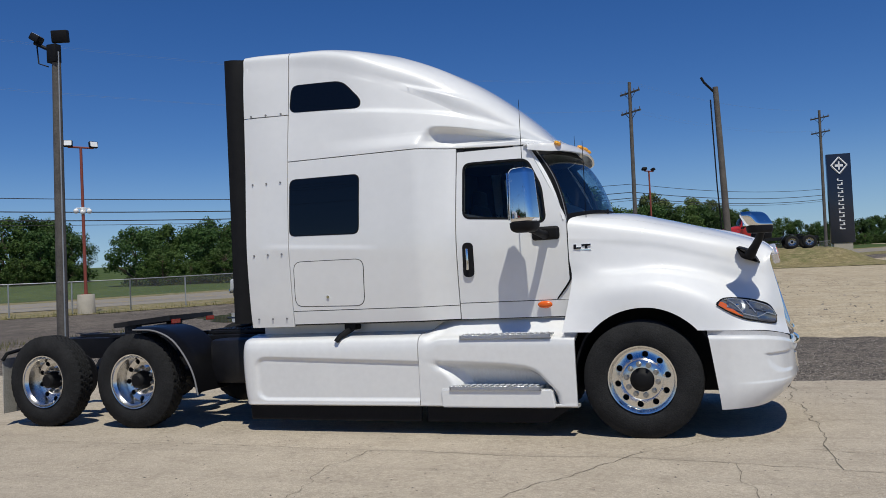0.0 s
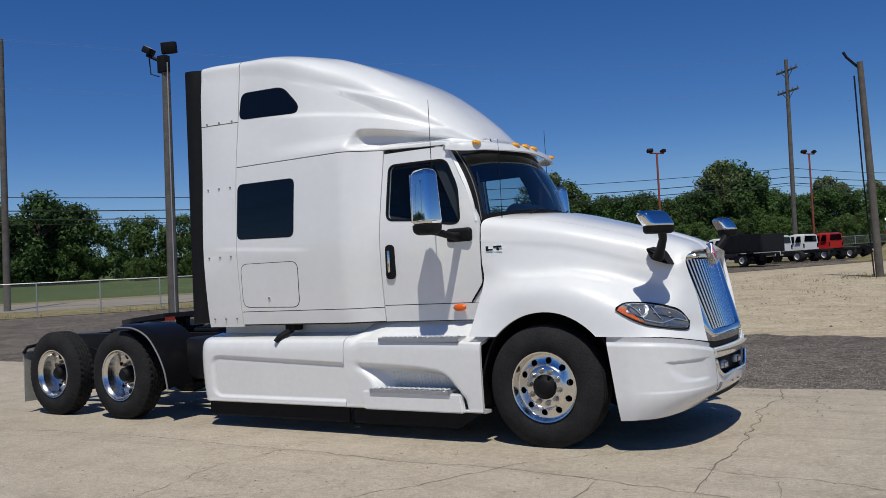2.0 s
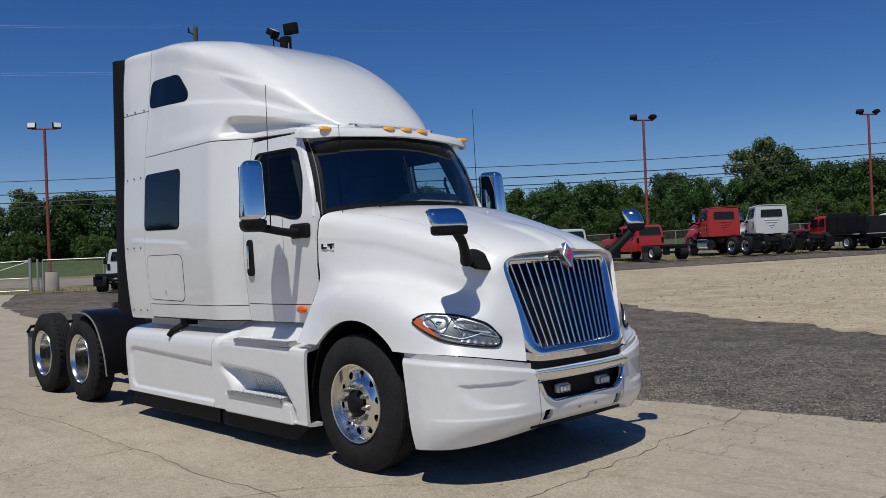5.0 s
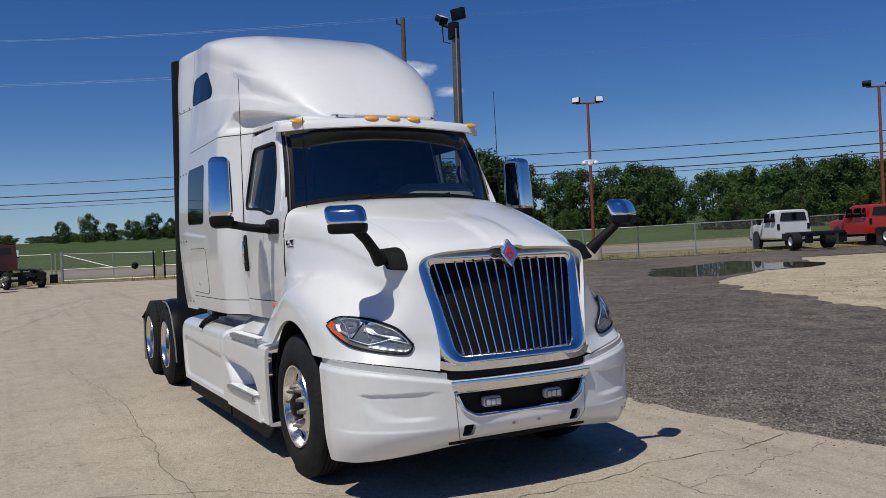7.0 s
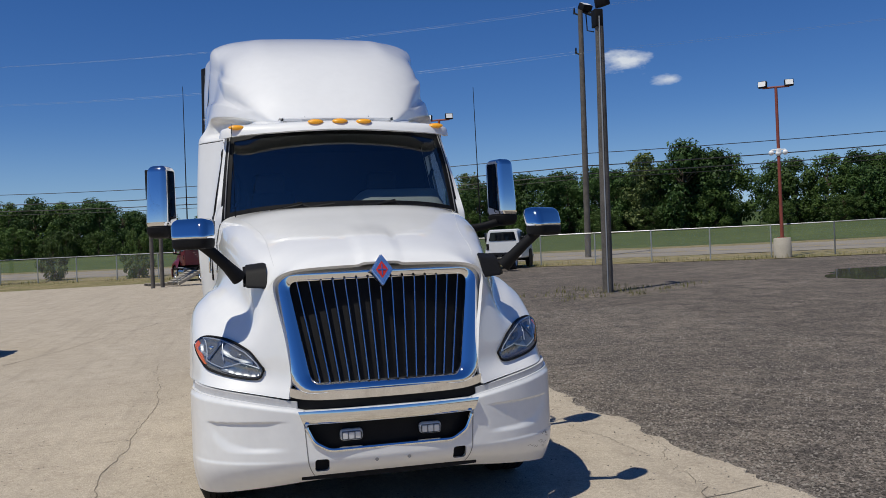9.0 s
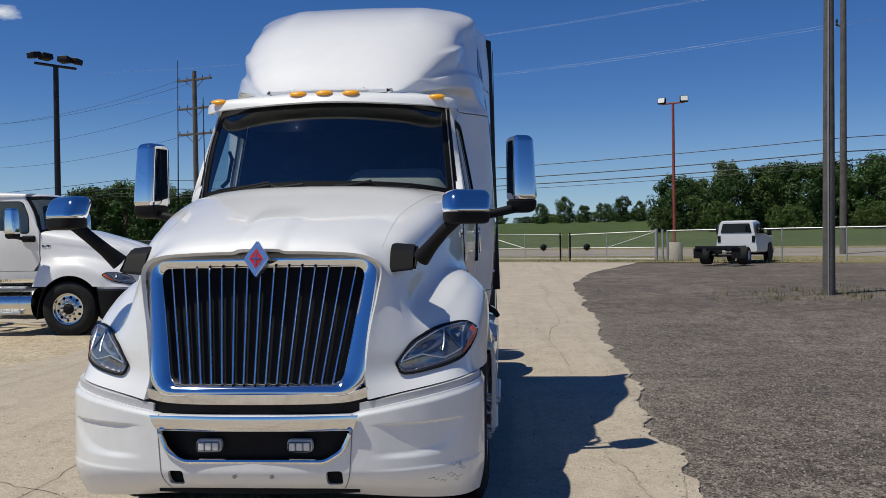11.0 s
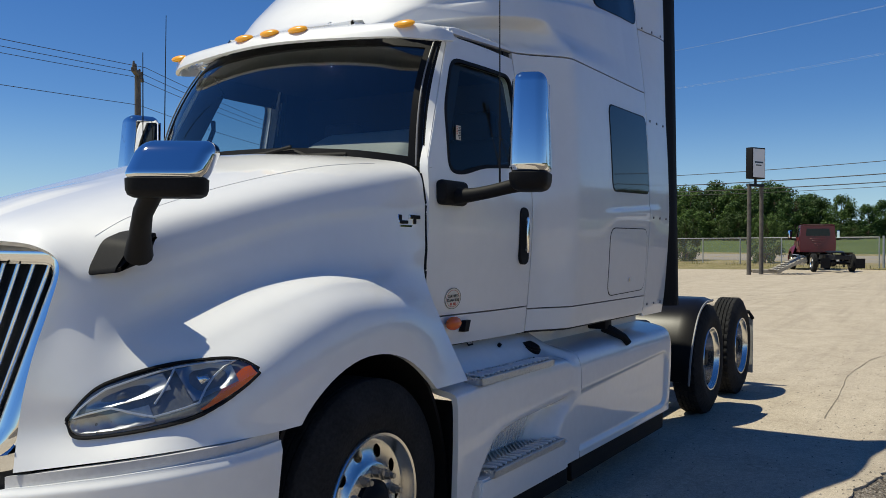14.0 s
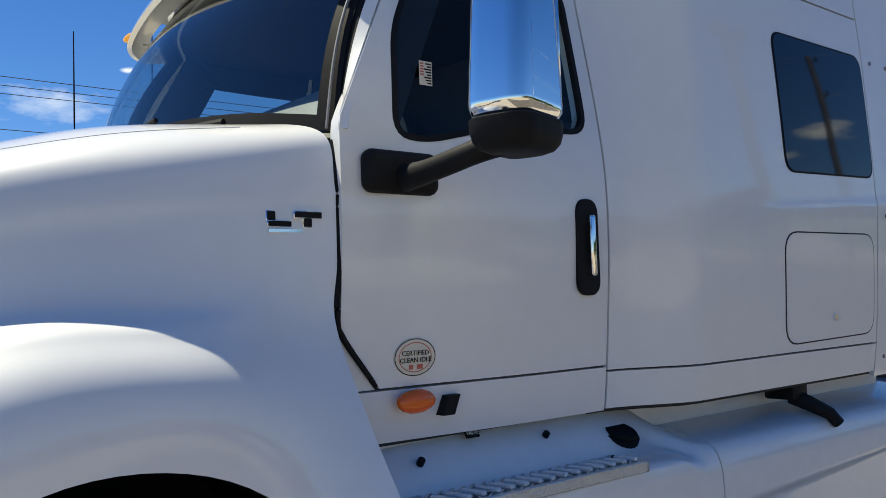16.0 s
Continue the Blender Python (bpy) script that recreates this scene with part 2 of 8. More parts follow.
def rounded(pts, r=0.05, n=5):
    """Round the corners of a closed outline."""
    out = []
    for i, p in enumerate(pts):
        p, a, b = Vector(p), Vector(pts[i - 1]), Vector(pts[(i + 1) % len(pts)])
        ra = min(r, (a - p).length * 0.45)
        rb = min(r, (b - p).length * 0.45)
        s, e = p + (a - p).normalized() * ra, p + (b - p).normalized() * rb
        for k in range(n + 1):
            t = k / n
            out.append(tuple(s * (1 - t) ** 2 + p * 2 * t * (1 - t) + e * t * t))
    return out


def cut(ob, cutter_bm):
    """Cut a solid out of an object's mesh."""
    bmesh.ops.recalc_face_normals(cutter_bm, faces=cutter_bm.faces)
    me = bpy.data.meshes.new("cutter")
    cutter_bm.to_mesh(me)
    cutter_bm.free()
    co = new("cutter", me)
    md = ob.modifiers.new("cut", "BOOLEAN")
    md.object, md.operation, md.solver = co, "DIFFERENCE", "EXACT"
    bpy.context.view_layer.update()
    res = bpy.data.meshes.new_from_object(ob.evaluated_get(bpy.context.evaluated_depsgraph_get()))
    ob.modifiers.clear()
    ob.data = res
    res.set_sharp_from_angle(angle=radians(38))
    bpy.data.objects.remove(co)


def lerp(a, b, t):
    return a + (b - a) * t


def smooth(t):
    t = min(1, max(0, t))
    return t * t * (3 - 2 * t)


def table(pairs):
    """A smooth curve through (x, value) pairs."""
    xs, ys = [p[0] for p in pairs], [p[1] for p in pairs]
    def f(x):
        if x <= xs[0]:
            return ys[0]
        if x >= xs[-1]:
            return ys[-1]
        i = max(k for k in range(len(xs) - 1) if xs[k] <= x)
        def slope(k):
            if k == 0:
                return (ys[1] - ys[0]) / (xs[1] - xs[0])
            if k == len(xs) - 1:
                return (ys[-1] - ys[-2]) / (xs[-1] - xs[-2])
            return (ys[k + 1] - ys[k - 1]) / (xs[k + 1] - xs[k - 1])
        h = xs[i + 1] - xs[i]
        t = (x - xs[i]) / h
        return ((1 + 2 * t) * (1 - t) ** 2) * ys[i] + t * (1 - t) ** 2 * h * slope(i) + t * t * (3 - 2 * t) * ys[i + 1] + t * t * (t - 1) * h * slope(i + 1)
    return f


def spline(pts):
    """A smooth curve in space through points, by t from 0 to 1."""
    n = len(pts) - 1
    fs = [table([(i / n, p[k]) for i, p in enumerate(pts)]) for k in range(len(pts[0]))]
    return lambda t: Vector([f(t) for f in fs])


# ---- the truck's body surface ----
truck = thing("semi_truck", "white highway tractor truck with tall sleeper, standing on concrete", "truck")

SLEEPER_W = table([(1.05, 1.18), (1.25, 1.21), (1.75, 1.245), (2.1, 1.245), (2.8, 1.205), (3.38, 1.13), (3.8, 1.085), (4.1, 1.05)])
CAB_W = table([(1.05, 1.04), (1.25, 1.065), (1.75, 1.10), (2.07, 1.085), (2.75, 0.965), (3.0, 0.93)])
ROOF_H = table([(-4.12, 4.05), (-3.6, 4.065), (-3.0, 4.055), (-2.66, 4.0), (-2.33, 3.895), (-2.0, 3.755), (-1.68, 3.58), (-1.38, 3.36), (-1.14, 3.15), (-0.97, 2.98), (-0.84, 2.87), (-0.79, 2.845)])
ROOF_R = table([(-4.12, 0.16), (-3.6, 0.20), (-3.0, 0.26), (-2.5, 0.30), (-2.0, 0.28), (-1.4, 0.18), (-1.0, 0.07), (-0.84, 0.02)])
FAIRING_T = table([(-3.2, 0.0), (-2.8, 0.02), (-2.4, 0.05), (-2.0, 0.105), (-1.6, 0.26), (-1.2, 0.48), (-0.84, 0.72)])
RIB_1 = table([(-3.3, 3.74), (-2.99, 3.68), (-2.36, 3.53), (-1.9, 3.40), (-1.5, 3.27)])
RIB_2 = table([(-3.56, 3.332), (-2.69, 3.275), (-2.15, 3.214), (-1.70, 3.136), (-1.21, 2.99)])
LIP_Z = table([(-2.1, 3.06), (-1.77, 3.035), (-1.4, 2.97), (-1.0, 2.87), (-0.84, 2.82)])
SEAM_Z = 2.83


def rib(x, z):
    """Two ribs that sweep back along the fairing, each a soft bulge with a narrow ledge on top."""
    d = 0.0
    for curve, x0, x1, deep in ((RIB_1, -3.1, -1.35, 0.030), (RIB_2, -3.4, -0.95, 0.028)):
        if x0 < x < x1:
            q = (z - curve(x)) / (0.026 if z > curve(x) else 0.22)
            d += deep * math.exp(-q * q) * smooth((x - x0) / 1.0) ** 1.4 * smooth((x1 - x) / 0.5)
    return d


def side_y(x, z):
    """Half width of the cab and sleeper at a place along and a height."""
    k = smooth((x + 2.16) / 0.40)
    low = lerp(SLEEPER_W(z), CAB_W(z) - 0.05 * smooth((x + 1.5) / 0.9), k)
    low = min(low, lerp(low, SLEEPER_W(z) - FAIRING_T(x) - 0.10, smooth((z - 2.84) / 0.08) * smooth((x + 2.12) / 0.22)))
    high = SLEEPER_W(z) - FAIRING_T(x)
    high -= 0.26 * max(0, z - 3.0) * smooth((x + 2.9) / 0.9)
    high += rib(x, z)
    # the fairing overhangs the cab roof with a lip that falls towards the front
    lip = smooth((x + 2.12) / 0.18)
    w = lerp(low, high, smooth((z - lerp(2.86, LIP_Z(x) - 0.06, lip)) / lerp(0.16, 0.07, lip)))
    if -3.95 < x < -2.5 and 1.6 < z < 2.0:
        zc = 1.90 - 0.063 * (x + 3.2)
        w += 0.007 * math.exp(-((z - zc) / (0.014 if z > zc else 0.12)) ** 2) * smooth((x + 3.95) / 0.25) * smooth((-2.5 - x) / 0.3)
    return w + 0.09 * smooth((-3.45 - x) / 0.6) * smooth((z - 2.6) / 1.2)


def sweep(y):
    """How far the front of the roof falls back towards its corners."""
    return 0.20 * (min(abs(y), 1.0) / 0.9) ** 2.6


def edge_h(x):
    """Height at which the fairing's side turns into its roof."""
    w = 1.185 - FAIRING_T(x)
    return max(ROOF_H(x + sweep(w)) - ROOF_R(x), 2.865)


def roof_point(x, a):
    """Round the roof from the side (a = 0) to the middle (a = 1)."""
    edge = edge_h(x)
    w, q = side_y(x, edge), a * math.pi / 2
    e = lerp(0.28, 0.33, smooth((x + 3.0) / 1.2))
    y = w * max(0, math.cos(q)) ** e
    z = edge + (ROOF_H(x + sweep(y)) - edge) * max(0, math.sin(q)) ** (e + 0.09)
    if a > 0:
        y += (rib(x, z) - rib(x, edge)) * max(0, math.cos(q)) ** 0.3
    # raised shoulders with a shallow valley between them
    z += 0.014 * math.exp(-((y - 0.60) / 0.12) ** 2) * smooth((x + 2.8) / 0.35) * smooth((-1.5 - x) / 0.6)
    return Vector((x, y, z))


def shell(bm, f, nu, nv, t, core):
    """A sheet f(u, v) with thickness t towards the point core(p), closed round its rim."""
    d = 1e-3
    def inner(u, v):
        p = Vector(f(u, v))
        du = Vector(f(min(1, u + d), v)) - Vector(f(max(0, u - d), v))
        dv = Vector(f(u, min(1, v + d))) - Vector(f(u, max(0, v - d)))
        n = du.cross(dv)
        n = n.normalized() if n.length > 1e-12 else Vector((0, 0, 1))
        if n.dot(core(p) - p) < 0:
            n = -n
        return p + n * t
    a, b = grid(bm, f, nu, nv), grid(bm, inner, nu, nv, True)
    for i in range(nu):
        bm.faces.new((a[i][0], b[i][0], b[i + 1][0], a[i + 1][0]))
        bm.faces.new((a[i + 1][nv], b[i + 1][nv], b[i][nv], a[i][nv]))
    for j in range(nv):
        bm.faces.new((a[0][j + 1], b[0][j + 1], b[0][j], a[0][j]))
        bm.faces.new((a[nu][j], b[nu][j], b[nu][j + 1], a[nu][j + 1]))
    bmesh.ops.recalc_face_normals(bm, faces=bm.faces)


def side_panel(x0, x1, z0, z1, nx, nz, t=0.03, off=0.0):
    """A piece of the body's +y side between x0(z), x1(z) and z0, z1."""
    bm = bmesh.new()
    def f(u, v):
        z = lerp(z0, z1, v)
        x = lerp(x0(z), x1(z), u)
        return Vector((x, side_y(x, z) + off, z))
    shell(bm, f, nx, nz, t, lambda p: Vector((p.x, 0, p.z)))
    return bm


def pair(name, bm, mat, parent, label="", smooth=True, cutter=None):
    """Two parts: a mesh on the +y side and its mirror image."""
    left = part(name, bm, mat, parent, label, smooth)
    if cutter is not None:
        cut(left, cutter)
    b2 = bmesh.new()
    b2.from_mesh(left.data)
    bmesh.ops.scale(b2, vec=(1, -1, 1), verts=b2.verts)
    bmesh.ops.reverse_faces(b2, faces=b2.faces)
    right = part(name, b2, mat, parent, label, smooth)
    return left, right


flat = lambda v: (lambda z: v)
door_front = table([(1.26, -0.806), (1.285, -0.786), (1.45, -0.660), (1.5, -0.660), (2.04, -0.668), (2.1, -0.69), (2.77, -1.03)])

# sleeper, doors, roof
SLEEPER_REAR, SIDE_SEAM, DOOR_REAR = -4.09, -3.575, -1.765
g = 0.005
pair("rear_side_panel", side_panel(flat(SLEEPER_REAR), flat(SIDE_SEAM - g), 1.09, 3.335, 8, 120), PAINT, truck)
pair("sleeper_side", side_panel(flat(SIDE_SEAM + g), flat(DOOR_REAR - g), 1.255, SEAM_Z - g, 40, 100), PAINT, truck)
pair("sleeper_sill", side_panel(flat(SIDE_SEAM + g), flat(DOOR_REAR - g), 1.115, 1.247, 30, 4), PAINT, truck)
pair("cowl_side", side_panel(lambda z: door_front(z) + 0.012, flat(-0.60), 1.27, 1.45, 6, 8, 0.03, -0.010), PAINT, truck)
pair("door_sill", side_panel(flat(DOOR_REAR + g), flat(-0.64), 1.11, 1.265, 14, 4), PAINT, truck)

bmw = bmesh.new()
DOOR_WINDOW = rounded([(-1.69, 2.66), (-1.685, 2.11), (-1.2, 2.075), (-0.98, 2.02), (-0.86, 2.03), (-0.90, 2.37), (-1.04, 2.655)], 0.075)
prism(bmw, DOOR_WINDOW, "y", 0.5, 1.5)
doors = pair("door", side_panel(flat(DOOR_REAR + g), door_front, 1.273, SEAM_Z - 0.045, 24, 40, 0.05), PAINT, truck, cutter=bmw)


def on_side(outline, off, t, nx=1):
    """A pane over the body's +y side within an outline of (x, z)."""
    bm = bmesh.new()
    fine = []
    for a, b in zip(outline, outline[1:] + outline[:1]):
        a, b = Vector(a), Vector(b)
        k = max(1, int((b - a).length / 0.06))
        fine += [tuple(a.lerp(b, i / k)) for i in range(k)]
    outline = fine
    c = Vector((sum(p[0] for p in outline) / len(outline), sum(p[1] for p in outline) / len(outline)))
    rings = []
    for k in (1.0, 0.85, 0.7, 0.55, 0.4, 0.25, 0.1):
        ring = [c + (Vector(p) - c) * k for p in outline]
        rings.append([bm.verts.new((p.x, side_y(p.x, p.y) + off, p.y)) for p in ring])
    mid = bm.verts.new((c.x, side_y(c.x, c.y) + off, c.y))
    n = len(outline)
    rim = [bm.verts.new((v.co.x, v.co.y - t, v.co.z)) for v in rings[0]]
    for a, b in zip([rim] + rings, rings):
        for i in range(n):
            bm.faces.new((a[i], a[(i + 1) % n], b[(i + 1) % n], b[i]))
    for i in range(n):
        bm.faces.new((rings[-1][i], rings[-1][(i + 1) % n], mid))
    bmesh.ops.recalc_face_normals(bm, faces=bm.faces)
    return bm


def grow(outline, d):
    c = Vector((sum(p[0] for p in outline) / len(outline), sum(p[1] for p in outline) / len(outline)))
    return [tuple(Vector(p) + (Vector(p) - c).normalized() * d) for p in outline]


def line_on_side(path, width, off, t=0.006):
    """A narrow strip along a path of (x, z) over the body's +y side."""
    bm = bmesh.new()
    pts = [Vector(p) for p in path]
    dense = []
    for a, b in zip(pts, pts[1:]):
        k = max(1, int((b - a).length / 0.06))
        dense += [a.lerp(b, i / k) for i in range(k)]
    dense.append(pts[-1])
    rows = []
    for i, p in enumerate(dense):
        d = (dense[min(i + 1, len(dense) - 1)] - dense[max(i - 1, 0)]).normalized()
        nrm = Vector((-d.y, d.x)) * width / 2
        a, b = p + nrm, p - nrm
        rows.append([bm.verts.new((q.x, side_y(q.x, q.y) + o, q.y)) for q, o in ((a, off - t), (a, off), (b, off), (b, off - t))])
    for r, q in zip(rows, rows[1:]):
        for i in range(3):
            bm.faces.new((r[i], r[i + 1], q[i + 1], q[i]))
    bmesh.ops.recalc_face_normals(bm, faces=bm.faces)
    return bm


UPPER_WINDOW = rounded([(-3.53, 3.655), (-3.555, 3.365), (-2.76, 3.33), (-2.745, 3.42), (-2.95, 3.63)], 0.085)
LOWER_WINDOW = rounded([(-3.54, 2.63), (-3.555, 2.045), (-2.765, 2.025), (-2.745, 2.625)], 0.07)
BED_DOOR = rounded([(-3.525, 1.765), (-3.535, 1.305), (-2.745, 1.29), (-2.725, 1.76)], 0.09)
for name, o in (("upper_window", UPPER_WINDOW), ("sleeper_window", LOWER_WINDOW)):
    for w in pair(name, on_side(o, 0.004, 0.02), TINT, truck, "black tinted sleeper window"):
        bmg = on_side(grow(o, 0.012), 0.0018, 0.01)
        if w.location is not None and w.data.vertices[0].co.y < 0:
            bmesh.ops.scale(bmg, vec=(1, -1, 1), verts=bmg.verts)
            bmesh.ops.reverse_faces(bmg, faces=bmg.faces)
        part("gasket", bmg, BLACK, w)
pair("baggage_door", on_side(BED_DOOR, 0.003, 0.012), PAINT, truck, "white baggage door with a small lock")
pair("baggage_door_gap", line_on_side(grow(BED_DOOR, 0.004) + [grow(BED_DOOR, 0.004)[0]], 0.008, 0.0015), GAP, truck)
for x, z in ((-3.15, 1.39),):
    bm = bmesh.new()
    rod(bm, (x, side_y(x, z) - 0.01, z), (x, side_y(x, z) + 0.012, z), 0.016, seg=14)
    pair("lock", bm, CHROME, truck)

# dark backing seen in the joints between panels
pair("joint_backing", side_panel(flat(-4.05), flat(-1.70), 1.10, SEAM_Z + 0.02, 30, 30, 0.01, -0.024), GAP, truck)

# roof fairing: from the seam up and over
bm = bmesh.new()


def roof_sheet(x0, x1, zlow):
    def f(u, v):
        x = lerp(x0, x1, u)
        s = 1 if v < 0.5 else -1
        k = 2 * v if v < 0.5 else 2 - 2 * v
        if k < 0.4:
            z = lerp(zlow(x), edge_h(x), k / 0.4)
            p = Vector((x, side_y(x, z), z))
        else:
            p = roof_point(x, (k - 0.4) / 0.6)
        return Vector((p.x, s * p.y, p.z))
    return f


seam = lambda x: SEAM_Z + g - 0.03 * smooth((x + 1.9) / 0.8)
shell(bm, roof_sheet(SIDE_SEAM + g, -0.80, seam), 130, 320, 0.025, lambda p: Vector((p.x, 0, 2.9)))
part("roof_fairing", bm, PAINT, truck, "tall white roof fairing")
bm = bmesh.new()
shell(bm, roof_sheet(SLEEPER_REAR, SIDE_SEAM - g, lambda x: 3.345), 8, 84, 0.025, lambda p: Vector((p.x, 0, 2.9)))
part("rear_roof_panel", bm, PAINT, truck)

# rear wall and black side extenders
bm = bmesh.new()
box(bm, -4.07, -4.02, -1.17, 1.17, 1.1, 3.9, 0.02)
part("rear_wall", bm, PAINT, truck)
bm = bmesh.new()
def ext(u, v):
    z = lerp(1.14, 4.0, v)
    x = lerp(-4.085, -4.3 + 0.05 * (1 - v), u)
    return Vector((x, lerp(side_y(-4.08, z) - 0.01, lerp(1.285, 1.215, v), smooth(u * 1.5)), z))
shell(bm, ext, 6, 24, 0.03, lambda p: Vector((p.x, 0, p.z)))
pair("side_extender", bm, BLACK, truck, "black rubber side extender")
# screws along the rear panel
bm = bmesh.new()
rod(bm, (0, -0.01, 0), (0, 0.006, 0), 0.010, seg=8)
screw = part("screw", bm, SATIN, truck)
for z in (1.18, 1.86, 2.62, 3.36):
    for x in (-4.0, -3.83, -3.66):
        for s in (-1, 1):
            ob = screw if screw.location.z == 0 else part("screw", None, None, truck, mesh=screw.data)
            ob.location = (x, s * side_y(x, z), z)

# door window panes and gaskets
def pane_grid(o, off):
    return on_side(o, off, 0.006)
for sy, d in zip((1, -1), doors):
    for name, o, off, mt in (("window_pane", grow(DOOR_WINDOW, 0.004), -0.02, DOOR_GLASS),):
        bm = pane_grid(o, off)
        if sy < 0:
            bmesh.ops.scale(bm, vec=(1, -1, 1), verts=bm.verts)
            bmesh.ops.reverse_faces(bm, faces=bm.faces)
        w = part(name, bm, mt, d, "tinted door window")
        w.visible_shadow = False
    bm = line_on_side(DOOR_WINDOW + [DOOR_WINDOW[0]], 0.02, 0.0025, 0.02)
    if sy < 0:
        bmesh.ops.scale(bm, vec=(1, -1, 1), verts=bm.verts)
        bmesh.ops.reverse_faces(bm, faces=bm.faces)
    part("gasket", bm, BLACK, d)

trim = [(min(x, door_front(z) - 0.125), min(z, 2.72)) for x, z in grow(DOOR_WINDOW, 0.115)]
pair("door_trim", line_on_side(trim + [trim[0]], 0.20, -0.053, 0.008), INTERIOR, truck)

# ---- hood ----
HOOD = [
    [(-0.36, 0, 2.10), (-0.42, 0.45, 2.10), (-0.54, 0.78, 2.075), (-0.650, 0.975, 2.025), (-0.655, 1.022, 1.86), (-0.652, 1.036, 1.65), (-0.634, 1.048, 1.475), (-0.662, 1.138, 1.24), (-0.712, 1.25, 0.97)],
    [(-0.10, 0, 2.085), (-0.12, 0.42, 2.075), (-0.16, 0.74, 2.034), (-0.20, 0.936, 1.94), (-0.20, 0.985, 1.74), (-0.20, 1.03, 1.545), (-0.20, 1.105, 1.465), (-0.20, 1.208, 1.31), (-0.20, 1.225, 0.96)],
    [(0.20, 0, 2.008), (0.19, 0.40, 1.995), (0.17, 0.685, 1.958), (0.15, 0.886, 1.878), (0.15, 0.94, 1.69), (0.15, 0.99, 1.537), (0.15, 1.105, 1.465), (0.15, 1.212, 1.32), (0.15, 1.235, 0.96)],
    [(0.55, 0, 1.910), (0.54, 0.38, 1.898), (0.53, 0.62, 1.86), (0.52, 0.815, 1.785), (0.51, 0.872, 1.60), (0.50, 0.928, 1.472), (0.47, 1.07, 1.395), (0.45, 1.19, 1.26), (0.45, 1.225, 0.96)],
    [(0.86, 0, 1.818), (0.86, 0.36, 1.80), (0.86, 0.58, 1.76), (0.85, 0.747, 1.685), (0.85, 0.80, 1.50), (0.84, 0.83, 1.37), (0.80, 0.985, 1.265), (0.75, 1.13, 1.15), (0.72, 1.18, 0.95)],
    [(1.08, 0, 1.73), (1.08, 0.34, 1.72), (1.08, 0.56, 1.67), (1.05, 0.70, 1.55), (1.06, 0.74, 1.41), (1.07, 0.79, 1.27), (1.06, 0.86, 1.14), (1.025, 0.955, 1.03), (1.055, 1.03, 0.935)],
    [(1.17, 0, 1.655), (1.17, 0.34, 1.65), (1.16, 0.57, 1.63), (1.135, 0.665, 1.565), (1.165, 0.65, 1.41), (1.20, 0.62, 1.26), (1.225, 0.600, 1.12), (1.24, 0.59, 0.98), (1.268, 0.61, 0.865)],
]
hood_rows = [spline(r) for r in HOOD]


FLANK_Z = table([(-0.66, 1.845), (-0.4, 1.82), (-0.15, 1.80), (0.08, 1.772), (0.3, 1.725), (0.485, 1.672), (0.72, 1.60), (0.95, 1.53)])


def hood_at(u, v):
    p = spline([r(v) for r in hood_rows])(u)
    # ledge along the flank, fading towards the grille
    if p.x < 0.95 and p.z > 1.4 and abs(p.y) > 0.6:
        q = (p.z - FLANK_Z(p.x)) / (0.12 if p.z > FLANK_Z(p.x) else -0.04)
        p.y += 0.009 * math.exp(-q) * smooth((0.95 - p.x) / 0.35)
    p.z += 0.014 * smooth((0.15 - abs(p.y)) / 0.05) * smooth((p.x - 0.45) / 0.4)
    return p


def hood_full(u, v):
    p = hood_at(u, abs(2 * v - 1))
    return Vector((p.x, p.y if v > 0.5 else -p.y, p.z))


bm = bmesh.new()
NU, NV = 52, 200
cache = [[hood_full(i / NU, j / NV) for j in range(NV + 1)] for i in range(NU + 1)]
from mathutils.bvhtree import BVHTree
va = [cache[i][j] for i in range(NU + 1) for j in range(NV + 1)]
HOOD_TREE = BVHTree.FromPolygons(va, [(i * (NV + 1) + j, (i + 1) * (NV + 1) + j, (i + 1) * (NV + 1) + j + 1, i * (NV + 1) + j + 1) for i in range(NU) for j in range(NV)])
outer = [[bm.verts.new(p) for p in row] for row in cache]
inner = [[bm.verts.new(p + (Vector((0.1, 0, 0.9)) - p).normalized() * 0.03) for p in row] for row in cache]
for i in range(NU):
    for j in range(NV):
        bm.faces.new((outer[i][j], outer[i + 1][j], outer[i + 1][j + 1], outer[i][j + 1]))
        bm.faces.new((inner[i][j + 1], inner[i + 1][j + 1], inner[i + 1][j], inner[i][j]))
for i in range(NU):
    bm.faces.new((outer[i][0], inner[i][0], inner[i + 1][0], outer[i + 1][0]))
    bm.faces.new((outer[i + 1][NV], inner[i + 1][NV], inner[i][NV], outer[i][NV]))
for j in range(NV):
    bm.faces.new((outer[0][j + 1], inner[0][j + 1], inner[0][j], outer[0][j]))
    bm.faces.new((outer[NU][j], inner[NU][j], inner[NU][j + 1], outer[NU][j + 1]))
bmesh.ops.recalc_face_normals(bm, faces=bm.faces)
hood = part("hood", bm, PAINT, truck, "sloped white hood with flared fenders")
